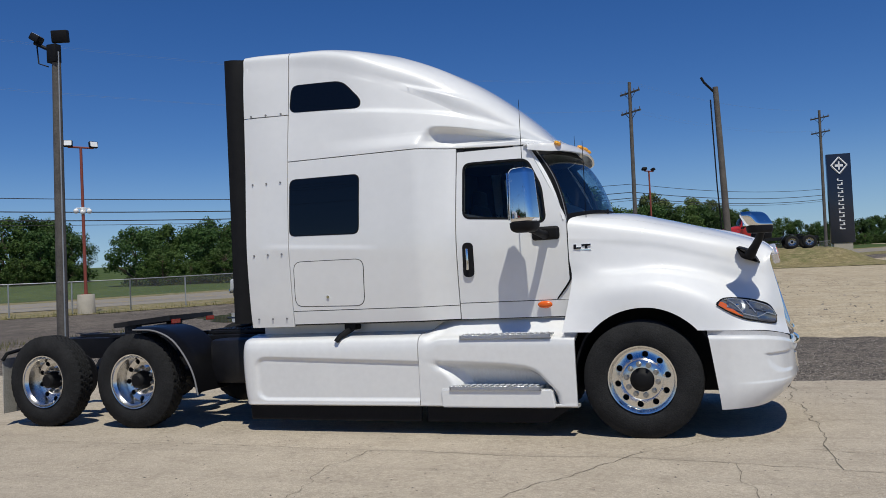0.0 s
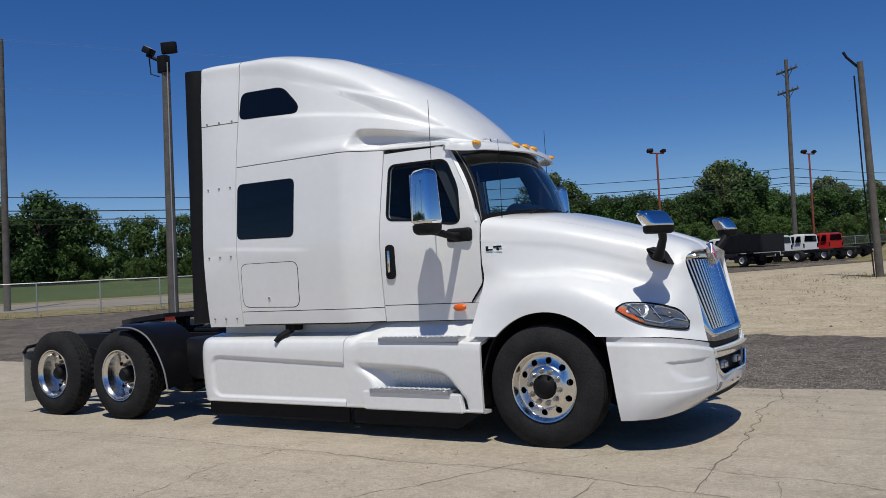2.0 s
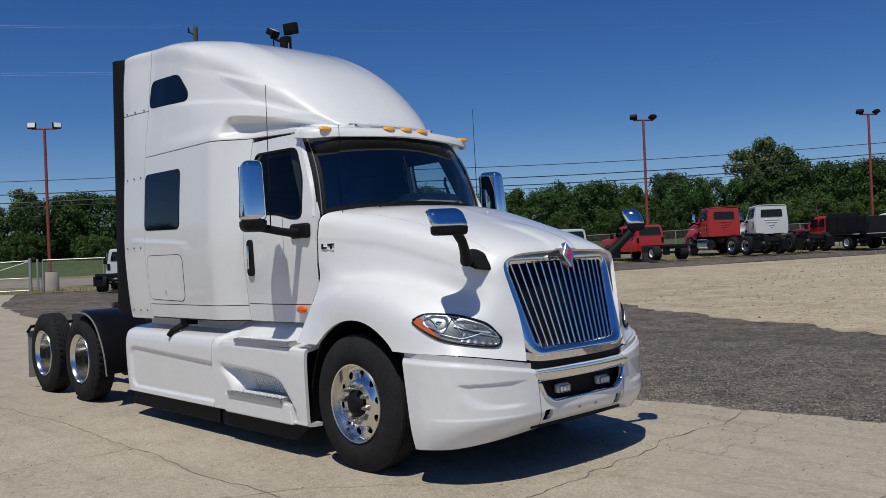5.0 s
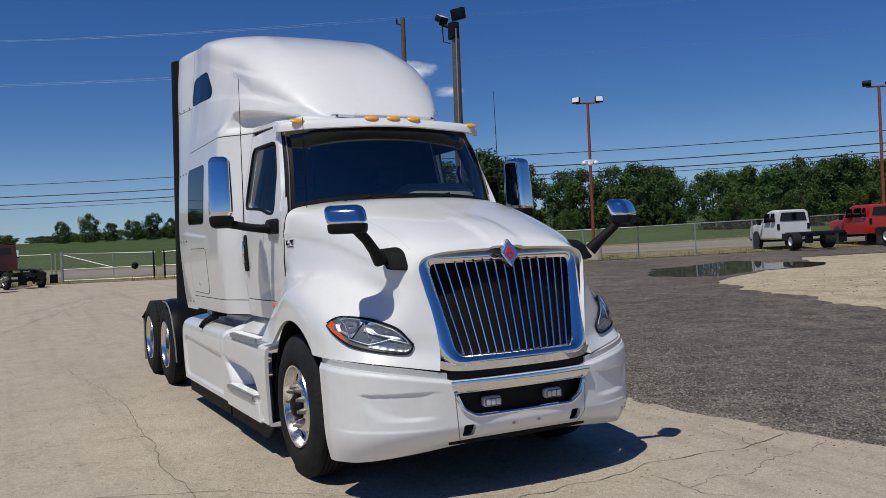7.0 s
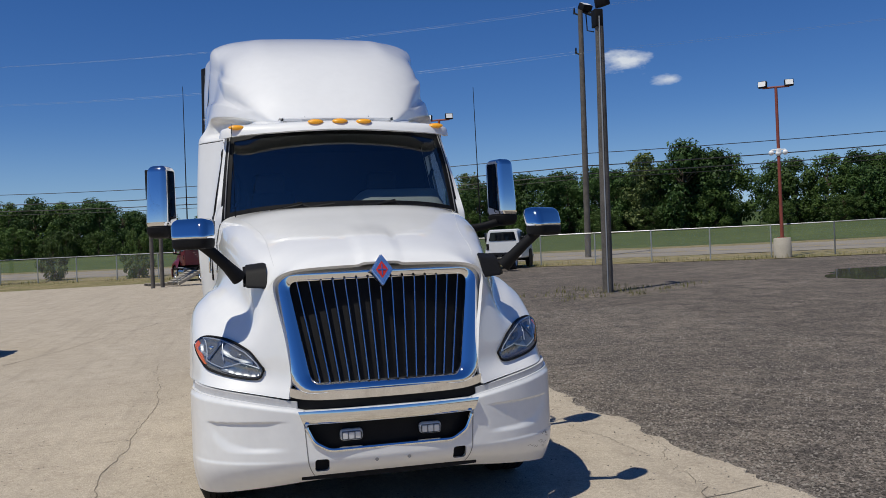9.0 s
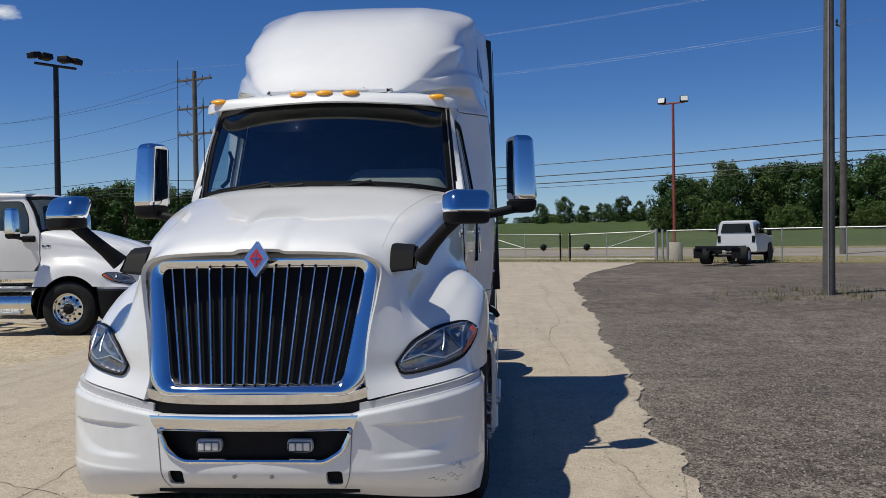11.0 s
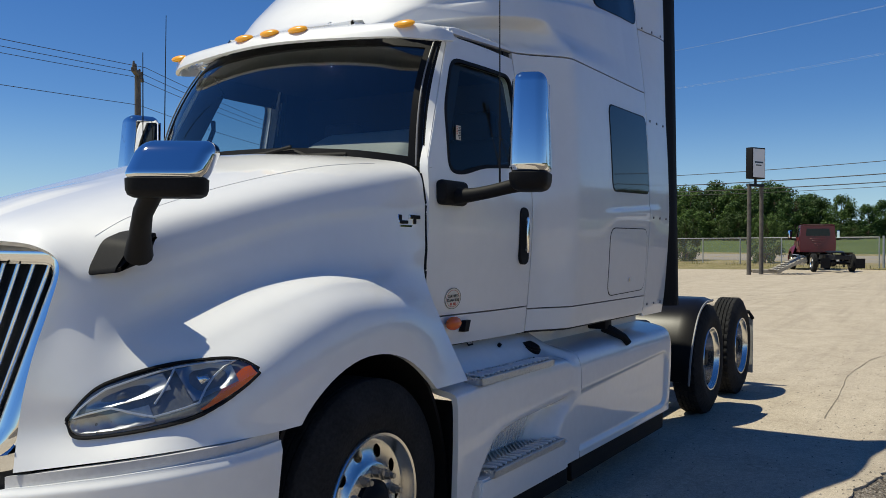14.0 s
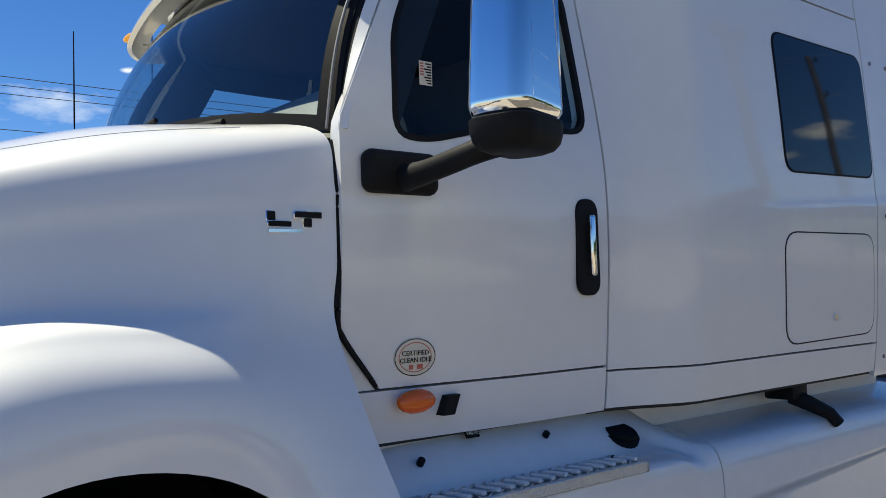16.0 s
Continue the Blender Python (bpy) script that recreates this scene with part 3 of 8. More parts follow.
# wheel arches
ARCH = [(-0.66, 0.2), (-0.635, 0.42), (-0.59, 0.66), (-0.48, 0.92), (-0.30, 1.085), (-0.08, 1.165), (0.15, 1.165), (0.36, 1.08), (0.53, 0.92), (0.62, 0.68), (0.68, 0.45), (0.70, 0.2)]
bm = bmesh.new()
f_arch = spline([(x, z) for x, z in ARCH])
ARCH_FINE = [tuple(f_arch(k / 48)) for k in range(49)]
prism(bm, ARCH_FINE, "y", 0.5, 1.6)
prism(bm, ARCH_FINE, "y", -1.6, -0.5)
cut(hood, bm)
bm = bmesh.new()
def well(u, v):
    p = f_arch(lerp(0.05, 0.93, u))
    return Vector((0.02 + (p[0] - 0.02) * 1.02, lerp(0.62, 1.17, v), 0.5 + (p[1] - 0.5) * 1.02))
shell(bm, well, 30, 3, 0.02, lambda p: Vector((p.x * 3, p.y, 3)))
box(bm, -0.7, 0.75, 0.55, 0.62, 0.35, 1.3)
pair("wheel_well", bm, BLACK, truck)
bm = bmesh.new()
box(bm, -0.72, -0.685, 0.60, 1.17, 0.27, 0.86, 0.008, 1)
pair("mud_guard", bm, BLACK, truck, "black panel behind the front wheel")


def on_hood(p, off):
    q, n, *_ = HOOD_TREE.find_nearest(Vector(p))
    if n.dot(q - Vector((0.2, 0, 1.0))) < 0:
        n = -n
    return q + n * off


# ---- grille ----
bm = bmesh.new()
GR = rounded([(-0.570, 1.560), (-0.463, 0.950), (0.463, 0.950), (0.570, 1.560)], 0.06)
GX = lambda y, z: 1.285 - 0.17 * ((z - 0.95) / 0.65) - 0.07 * (y / 0.6) ** 2
def frame_band(bm, inner_o, outer_o, front, back):
    n = len(inner_o)
    rows = []
    for k in range(n):
        (yi, zi), (yo, zo) = inner_o[k], outer_o[k]
        ym, zm = (yi + yo) / 2, (zi + zo) / 2
        rows.append([bm.verts.new((GX(y, z) + d, y, z)) for y, z, d in [(yi, zi, back)] + [(lerp(yi, yo, q), lerp(zi, zo, q), back + (front - back) * h) for q, h in ((0.0, 0.60), (0.05, 0.74), (0.14, 0.81), (0.18, 0.86), (0.34, 0.94), (0.50, 0.99), (0.62, 1.0), (0.74, 0.97), (0.85, 0.90), (0.93, 0.78), (1.0, 0.45))] + [(yo, zo, 0.0)]])
    for k in range(n):
        a, b = rows[k], rows[(k + 1) % n]
        for i in range(len(a) - 1):
            bm.faces.new((a[i], a[i + 1], b[i + 1], b[i]))
    bmesh.ops.recalc_face_normals(bm, faces=bm.faces)
GRO = rounded([(-0.690, 1.652), (-0.590, 0.880), (0.590, 0.880), (0.690, 1.652)], 0.135)
frame_band(bm, GR, GRO, 0.045, -0.06)
grille = part("grille", bm, CHROME, truck, "chrome grille surround with upright bars")
bm = bmesh.new()
grid(bm, lambda u, v: Vector((GX(lerp(-0.6, 0.6, u), lerp(0.94, 1.60, v)) - 0.05, lerp(-0.6, 0.6, u), lerp(0.94, 1.60, v))), 10, 10)
part("grille_mesh", bm, BLACK, grille)
for k in range(15):
    s = (k - 7) / 7
    bm = bmesh.new()
    w = 0.0080
    rows = []
    for j in range(13):
        z = lerp(0.950, 1.565, j / 12)
        y = s * lerp(0.415, 0.52, (z - 0.95) / 0.615)
        x = GX(y, z)
        rows.append([bm.verts.new((x + dx, y + dy, z)) for dx, dy in [(-0.034, -w * 0.55)] + [(-0.012 + 0.018 * math.cos(radians(q)), w * math.sin(radians(q))) for q in (-90, -65, -40, -14, 14, 40, 65, 90)] + [(-0.034, w * 0.55)]])
    for a, b in zip(rows, rows[1:]):
        for i in range(9):
            bm.faces.new((a[i], a[i + 1], b[i + 1], b[i]))
    bmesh.ops.recalc_face_normals(bm, faces=bm.faces)
    part("bar", bm, BAR_CHROME, grille)
bm = bmesh.new()
shell(bm, lambda u, v: Vector((GX(lerp(-0.6, 0.6, u), 0.885) + lerp(0.018, 0.024, v), lerp(-0.6, 0.6, u), lerp(0.846, 0.900, v) + 0.03 * (2 * u - 1) ** 8)), 40, 3, 0.015, lambda p: Vector((0, 0, 0.86)))
part("lower_apron", bm, CHROME, grille)
# diamond badge
badge = bmesh.new()
prism(badge, [(0, 1.705), (0.072, 1.60), (0, 1.495), (-0.072, 1.60)], "x", 1.15, 1.215)
bmesh.ops.bevel(badge, geom=list(badge.edges), offset=0.008, segments=2, affect="EDGES")
bmesh.ops.rotate(badge, cent=(1.14, 0, 1.6), matrix=Matrix.Rotation(radians(-13), 3, "Y"), verts=badge.verts)
b_ob = part("badge", badge, SATIN_CHROME, grille, "chrome diamond badge with red centre")
for o, d, mt in (([(0, 1.655), (0.038, 1.60), (0, 1.545), (-0.038, 1.60)], 1.219, RED_EMBLEM), ([(-0.026, 1.603), (0.026, 1.603), (0.026, 1.595), (-0.026, 1.595)], 1.2215, CHROME), ([(-0.004, 1.635), (0.004, 1.635), (0.004, 1.565), (-0.004, 1.565)], 1.2215, CHROME)):
    bm = bmesh.new()
    prism(bm, o, "x", d - 0.006, d)
    bmesh.ops.rotate(bm, cent=(1.14, 0, 1.6), matrix=Matrix.Rotation(radians(-13), 3, "Y"), verts=bm.verts)
    part("badge_mark", bm, mt, b_ob)

# ---- windscreen, visor, cab front ----
WS_B = spline([(-0.70, -0.985, 2.03), (-0.52, -0.70, 2.07), (-0.42, -0.35, 2.09), (-0.39, 0, 2.095), (-0.42, 0.35, 2.09), (-0.52, 0.70, 2.07), (-0.70, 0.985, 2.03)])
WS_T = spline([(-1.0, -0.91, 2.755), (-0.86, -0.65, 2.775), (-0.78, -0.32, 2.785), (-0.75, 0, 2.788), (-0.78, 0.32, 2.785), (-0.86, 0.65, 2.775), (-1.0, 0.91, 2.755)])


def ws_at(u, v):
    p = WS_B(u).lerp(WS_T(u), v)
    return p + Vector((0.05, 0, 0.03)) * math.sin(v * math.pi)


bm = bmesh.new()
grid(bm, ws_at, 28, 12)
windscreen = part("windscreen", bm, GLASS, truck, "curved clear windscreen")
windscreen.visible_shadow = False
bm = bmesh.new()
for a, b, w in (((0.0, 0), (1, 0), 0.03), ((0.0, 1), (1, 1), 0.05)):
    shell(bm, lambda u, v, b=b, w=w: ws_at(u, (1 - w * 2) * b[1] + v * w * 2) + Vector((0.004, 0, 0.004)), 28, 1, 0.02, lambda p: Vector((-2, 0, 2)))
for s in (0, 1):
    shell(bm, lambda u, v, s=s: ws_at(s * 0.965 + u * 0.035, v) + Vector((0.004, 0, 0.004)), 2, 12, 0.02, lambda p: Vector((-2, 0, 2)))
part("windscreen_seal", bm, BLACK, windscreen)
# roof header above the windscreen
bm = bmesh.new()
shell(bm, lambda u, v: WS_T(u) + Vector((-0.02 - 0.16 * v, 0, 0.0 + 0.06 * v)), 24, 2, 0.02, lambda p: Vector((-2, 0, 2)))
part("roof_header", bm, PAINT, truck)
# cowl below the windscreen
bm = bmesh.new()
shell(bm, lambda u, v: WS_B(u) + Vector((0.10 * v - 0.03, 0, -0.015 - 0.07 * v)), 24, 2, 0.02, lambda p: Vector((-2, 0, 1)))
part("cowl", bm, BLACK, truck)
# door posts beside the windscreen
bm = bmesh.new()
def post(u, v):
    z = lerp(2.03, 2.77, v)
    xf = door_front(z)
    a = Vector((xf + 0.004, side_y(xf, z) - 0.002, z))
    e = ws_at(1, (z - 2.03) / 0.725 if z < 2.755 else 1)
    q = a.lerp(e, u)
    return q
shell(bm, lambda u, v: post(0.06 + 0.64 * u, v), 4, 14, 0.03, lambda p: Vector((-1.5, 0, 2.2)))
pair("windscreen_post", bm, PAINT, truck)
bm = bmesh.new()
shell(bm, lambda u, v: post(0.70 + 0.30 * u, v), 3, 14, 0.03, lambda p: Vector((-1.5, 0, 2.2)))
pair("post_seal", bm, BLACK, truck)
bm = bmesh.new()
tube(bm, [ws_at(0.985, v / 12) + Vector((0.012, 0.006, 0.008)) for v in range(13)], 0.005, 6)
pair("post_trim", bm, SATIN, truck)
# rubber seal behind the hood
bm = bmesh.new()
rim = [q + Vector((-0.011, -0.002, 0)) for q in (hood_at(0, lerp(0.40, 0.86, k / 60)) for k in range(61)) if q.z > 1.50]
rim += [Vector((door_front(z) + 0.005, side_y(door_front(z), z) - 0.002, z)) for z in (1.455, 1.42, 1.38, 1.34, 1.30, 1.28)]
tube(bm, rim, [0.0095] * (len(rim) - 6) + [0.0095, 0.0095, 0.009, 0.009, 0.008, 0.006], 8)
pair("hood_seal", bm, BLACK, truck)
# sun visor
VIS_B = spline([(-1.07, -0.955, 2.775), (-0.90, -0.93, 2.80), (-0.82, -0.70, 2.82), (-0.785, 0, 2.84), (-0.82, 0.70, 2.82), (-0.90, 0.93, 2.80), (-1.07, 0.955, 2.775)])
VIS_F = spline([(-1.04, -0.985, 2.725), (-0.84, -0.955, 2.695), (-0.695, -0.70, 2.71), (-0.61, 0, 2.735), (-0.695, 0.70, 2.71), (-0.84, 0.955, 2.695), (-1.04, 0.985, 2.725)])
def visor_at(u, v):
    p = VIS_B(u).lerp(VIS_F(u), v)
    return p + Vector((0.03, 0, 0.045)) * math.sin(v * math.pi * 0.85)
bm = bmesh.new()
shell(bm, lambda u, v: visor_at(u, lerp(0.05, 1.0, v)), 48, 10, 0.022, lambda p: Vector((-0.9, 0, 2.4)))
visor = part("sun_visor", bm, PAINT, truck, "white sun visor with five amber lamps")
for y, w in ((-0.94, 0.06), (0.94, 0.06)):
    u0, u1 = (min((abs(visor_at(k / 400, 0.2).y - q), k / 400) for k in range(401))[1] for q in (y - w, y + w))
    bm = bmesh.new()
    shell(bm, lambda u, v: visor_at(lerp(u0, u1, u), lerp(0.0, 0.30, v)) + Vector((0, 0, -0.014)), 12, 6, 0.02, lambda p: Vector((-0.9, 0, 2.4)))
    part("visor_bracket", bm, PAINT, visor)
for y in (-0.84, -0.2, 0.0, 0.2, 0.84):
    u = min((abs(visor_at(k / 400, 0.62).y - y), k / 400) for k in range(401))[1]
    p = visor_at(u, 0.62)
    bm = bmesh.new()
    bmesh.ops.create_uvsphere(bm, u_segments=16, v_segments=8, radius=1)
    bmesh.ops.scale(bm, vec=(0.036, 0.066, 0.02), verts=bm.verts)
    bmesh.ops.rotate(bm, cent=(0, 0, 0), matrix=Matrix.Rotation(radians(22), 3, "Y"), verts=bm.verts)
    bmesh.ops.translate(bm, vec=p + Vector((0.004, 0, 0.006)), verts=bm.verts)
    part("marker_lamp", bm, AMBER, visor, "amber roof marker lamp")
# wipers
for y0, y1 in ((-0.62, -0.10), (0.12, 0.66)):
    bm = bmesh.new()
    pts = [(WS_B(0.5 + y / 1.97).x + 0.03, y, WS_B(0.5 + y / 1.97).z + 0.01 + 0.03 * (i % 5) / 5) for i, y in enumerate([lerp(y0, y1, k / 8) for k in range(9)])]
    tube(bm, pts, 0.012, 6)
    tube(bm, [(-0.33, (y0 + y1) / 2 - 0.25, 2.09), (pts[4][0] + 0.02, pts[4][1], pts[4][2] + 0.02)], 0.009, 6)
    part("wiper", bm, BLACK, truck, "black wiper resting on windscreen")

# ---- bumper ----
BUMPER = spline([(0.585, 1.205), (0.80, 1.20), (1.0, 1.13), (1.15, 0.98), (1.245, 0.78), (1.295, 0.55), (1.325, 0.28), (1.335, 0)])
bz1 = table([(0.0, 0.915), (0.3, 0.897), (0.5, 0.86), (0.645, 0.822), (0.70, 0.806), (0.73, 0.792), (1.0, 0.792)])
bz0 = table([(0.0, 0.255), (0.25, 0.27), (0.5, 0.31), (0.75, 0.345), (1.0, 0.35)])


def bumper_at(u, v):
    k = 2 * u if u < 0.5 else 2 - 2 * u
    s = 1 if u < 0.5 else -1
    p = BUMPER(k)
    z = lerp(bz0(k), bz1(k), v)
    low = max(0, 0.35 - v) / 0.35
    tuck = 0.03 + 0.10 * smooth(k * 1.6)
    inw = tuck * low ** 2 + 0.016 * smooth((v - 0.94) / 0.06)
    dirv = Vector((p[0] - 0.3, p[1])).normalized()
    x = p[0] - dirv.x * inw + 0.09 * (1 - v) * (1 - smooth(k / 0.18)) * 1.0
    y = p[1] - dirv.y * inw
    # short crease above, soft scoop with a curved lower lip below it
    lip = 0.545 + 0.10 * max(0, (0.45 - k) / 0.12) ** 2
    span = smooth((k - 0.31) / 0.06) * smooth((0.69 - k) / 0.12)
    e = -0.013 * span * smooth((0.737 - z) / 0.012) * smooth((z - lip) / lerp(0.10, 0.035, smooth((k - 0.35) / 0.2)))
    e += 0.005 * smooth((k - 0.12) / 0.2) * smooth((0.75 - k) / 0.2) * smooth((0.50 - z) / 0.02)
    return Vector((x + dirv.x * e, s * (y + dirv.y * e), z))


bm = bmesh.new()
shell(bm, bumper_at, 170, 96, 0.03, lambda p: Vector((0.5, 0, 0.6)))
bumper = part("bumper", bm, PLASTIC_WHITE, truck, "white wraparound front bumper")
bm = bmesh.new()
LOWER = rounded([(-0.52, 0.708), (-0.47, 0.60), (-0.38, 0.548), (0.38, 0.548), (0.47, 0.60), (0.52, 0.708)], 0.03)
prism(bm, LOWER, "x", 1.0, 1.6)
for s in (-1, 1):
    prism(bm, rounded([(s * 0.385, 0.495), (s * 0.385, 0.415), (s * 0.47, 0.415), (s * 0.47, 0.495)], 0.02), "x", 1.0, 1.6)
cut(bumper, bm)
# scuff marks on the driver's corner
SCUFF = material("scuffed_primer", (0.06, 0.055, 0.05), 0.8)
scuff_rng = random.Random(8)
for k in range(9):
    u, v, du = scuff_rng.uniform(0.155, 0.215), scuff_rng.uniform(0.16, 0.34), scuff_rng.uniform(0.008, 0.03)
    pts = [bumper_at(u + du * q / 6, v + 0.012 * math.sin(q * 1.7 + k) + 0.01 * (k % 3) * q / 6) for q in range(7)]
    bm = bmesh.new()
    tube(bm, pts, [0.0006, 0.0012, 0.0009, 0.0015, 0.001, 0.0013, 0.0006], 5)
    part("scuff", bm, SCUFF, bumper)
BX = lambda y: 1.335 - 0.132 * y * y
bm = bmesh.new()
grid(bm, lambda u, v: Vector((BX(lerp(-0.55, 0.55, u)) - 0.07, lerp(-0.55, 0.55, u), lerp(0.36, 0.78, v))), 12, 4)
box(bm, 0.9, 1.20, -0.5, 0.5, 0.42, 0.46)
part("bumper_backing", bm, BLACK, bumper)
# polished strip and lower lip
bm = bmesh.new()
shell(bm, lambda u, v: Vector((BX(lerp(-0.56, 0.56, u)) + 0.004 + 0.022 * v + 0.014 * math.sin(v * math.pi), lerp(-0.56, 0.56, u) * lerp(0.95, 1.0, v), lerp(0.712, 0.792, v))), 24, 5, 0.02, lambda p: Vector((0, 0, 0.8)))
part("bumper_strip", bm, CHROME, bumper, "polished strip above the lower grille")
bm = bmesh.new()
n = len(LOWER)
lip = [Vector((BX(y) + 0.004, y, z)) for y, z in LOWER]
tube(bm, [p for p in lip if p.z < 0.702], 0.014, 8)
part("lower_lip", bm, CHROME, bumper)
for y in (-0.245, 0.245):
    bm = bmesh.new()
    box(bm, 1.255, 1.315, y - 0.07, y + 0.07, 0.592, 0.662, 0.022, 3)
    fog = part("fog_lamp", bm, LAMP_CLEAR, bumper, "clear rectangular fog lamp")
    bm = bmesh.new()
    box(bm, 1.310, 1.3165, y - 0.061, y + 0.061, 0.598, 0.651, 0.012, 2)
    part("reflector", bm, LAMP_DARK, fog)
    for k in range(3):
        bm = bmesh.new()
        box(bm, 1.312, 1.320, y - 0.056 + k * 0.039, y - 0.022 + k * 0.039, 0.603, 0.646, 0.004, 1)
        part("lens_cell", bm, LAMP_CLEAR, fog)
for y in (-0.1, 0.1):
    bm = bmesh.new()
    rod(bm, (1.29, y, 0.47), (1.335, y, 0.47), 0.011, seg=10)
    part("plate_bolt", bm, SATIN, bumper)
bm = bmesh.new()
def gap_strip(u, v):
    k = 0.70 * u
    p = BUMPER(k)
    away = Vector((p[0] - 0.3, p[1])).normalized() * 0.030
    return Vector((p[0] - away.x, p[1] - away.y, bz1(k) - 0.004 + 0.042 * v))
shell(bm, gap_strip, 30, 2, 0.04, lambda p: Vector((0.4, 0, 0.9)))
# the strip is white; the shade on it is put into the grey
pair("bumper_gap_strip", bm, SHADE_SEAM_GREY, truck, "white strip between hood and bumper, greyed for shade")
bm = bmesh.new()
for j in range(20):
    v0, v1 = j / 20, (j + 1) / 20
    c = [bumper_at(u, v) + (bumper_at(u, v) - Vector((0.5, 0, 0.6))).normalized() * 0.002 for u, v in ((0.3705 - 0.008 * v0, v0), (0.372 - 0.008 * v0, v0), (0.372 - 0.008 * v1, v1), (0.3705 - 0.008 * v1, v1))]
    bm.faces.new([bm.verts.new(p) for p in c])
pair("bumper_seam", bm, SATIN, bumper)
bm = bmesh.new()
shell(bm, lambda u, v: Vector((BX(lerp(-0.6, 0.6, u)) - 0.055, lerp(-0.66, 0.66, u), lerp(0.76, 0.90, v))), 20, 2, 0.05, lambda p: Vector((0, 0, 0.8)))
part("grille_gap", bm, BLACK, truck)

# ---- headlights ----
HEAD_TOP = [(0.668, 1.156, 1.186), (0.728, 1.094, 1.223), (0.84, 1.00, 1.219), (0.93, 0.935, 1.206), (1.03, 0.868, 1.176), (1.10, 0.812, 1.138), (1.15, 0.741, 1.044)]
HEAD_LOW = [(0.668, 1.158, 1.172), (0.728, 1.148, 1.132), (0.82, 1.118, 1.077), (0.92, 1.066, 1.030), (1.04, 0.955, 0.997), (1.142, 0.790, 0.980), (1.152, 0.741, 1.032)]
ht, hl = spline(HEAD_TOP), spline(HEAD_LOW)
def head_at(u, v, off):
    return on_hood(hl(u).lerp(ht(u), v), off)
def head_patch(u0, u1, v0, v1, off, n=14, m=6, bulge=0.0, t=0.012):
    bm = bmesh.new()
    def f(u, v):
        uu, vv = lerp(u0, u1, u), lerp(v0, v1, v)
        return head_at(uu, vv, off + bulge * math.sin(math.pi * u) * math.sin(math.pi * v))
    shell(bm, f, n, m, t, lambda p: Vector((0.2, 0, 1.0)))
    return bm
def turn_patch(off):
    """Amber strip from the lamp's outer tip along its lower edge, tapering inwards."""
    bm = bmesh.new()
    def f(u, v):
        outer, inner = (lerp(0.02, 0.42, u), 0.05), (lerp(0.075, 0.43, u), 0.09 + 0.71 * (1 - u) ** 1.7)
        return head_at(lerp(outer[0], inner[0], v), lerp(outer[1], inner[1], v), off)
    shell(bm, f, 14, 6, 0.006, lambda p: Vector((0.2, 0, 1.0)))
    return bm


def bowl(u0, u1, v0, v1, off, deep, flutes=0, ripple=0.0):
    """A hollow bright reflector, plain or fluted across."""
    bm = bmesh.new()
    def f(u, v):
        x, y = 2 * u - 1, 2 * v - 1
        d = off - deep * (1 - min(1, x * x + y * y)) ** 0.7 + ripple * math.sin(u * flutes * math.pi)
        return head_at(lerp(u0, u1, u), lerp(v0, v1, v), d)
    shell(bm, f, max(16, flutes * 4), 14, 0.003, lambda p: Vector((0.2, 0, 1.0)))
    return bm


def lamp_line(path, off, r):
    """A thin bright rim inside the lamp along (u, v) points."""
    bm = bmesh.new()
    pts = []
    for (a, b), (c, d) in zip(path, path[1:]):
        pts += [head_at(lerp(a, c, k / 4), lerp(b, d, k / 4), off) for k in range(4)]
    pts.append(head_at(*path[-1], off))
    tube(bm, pts, r, 6)
    return bm


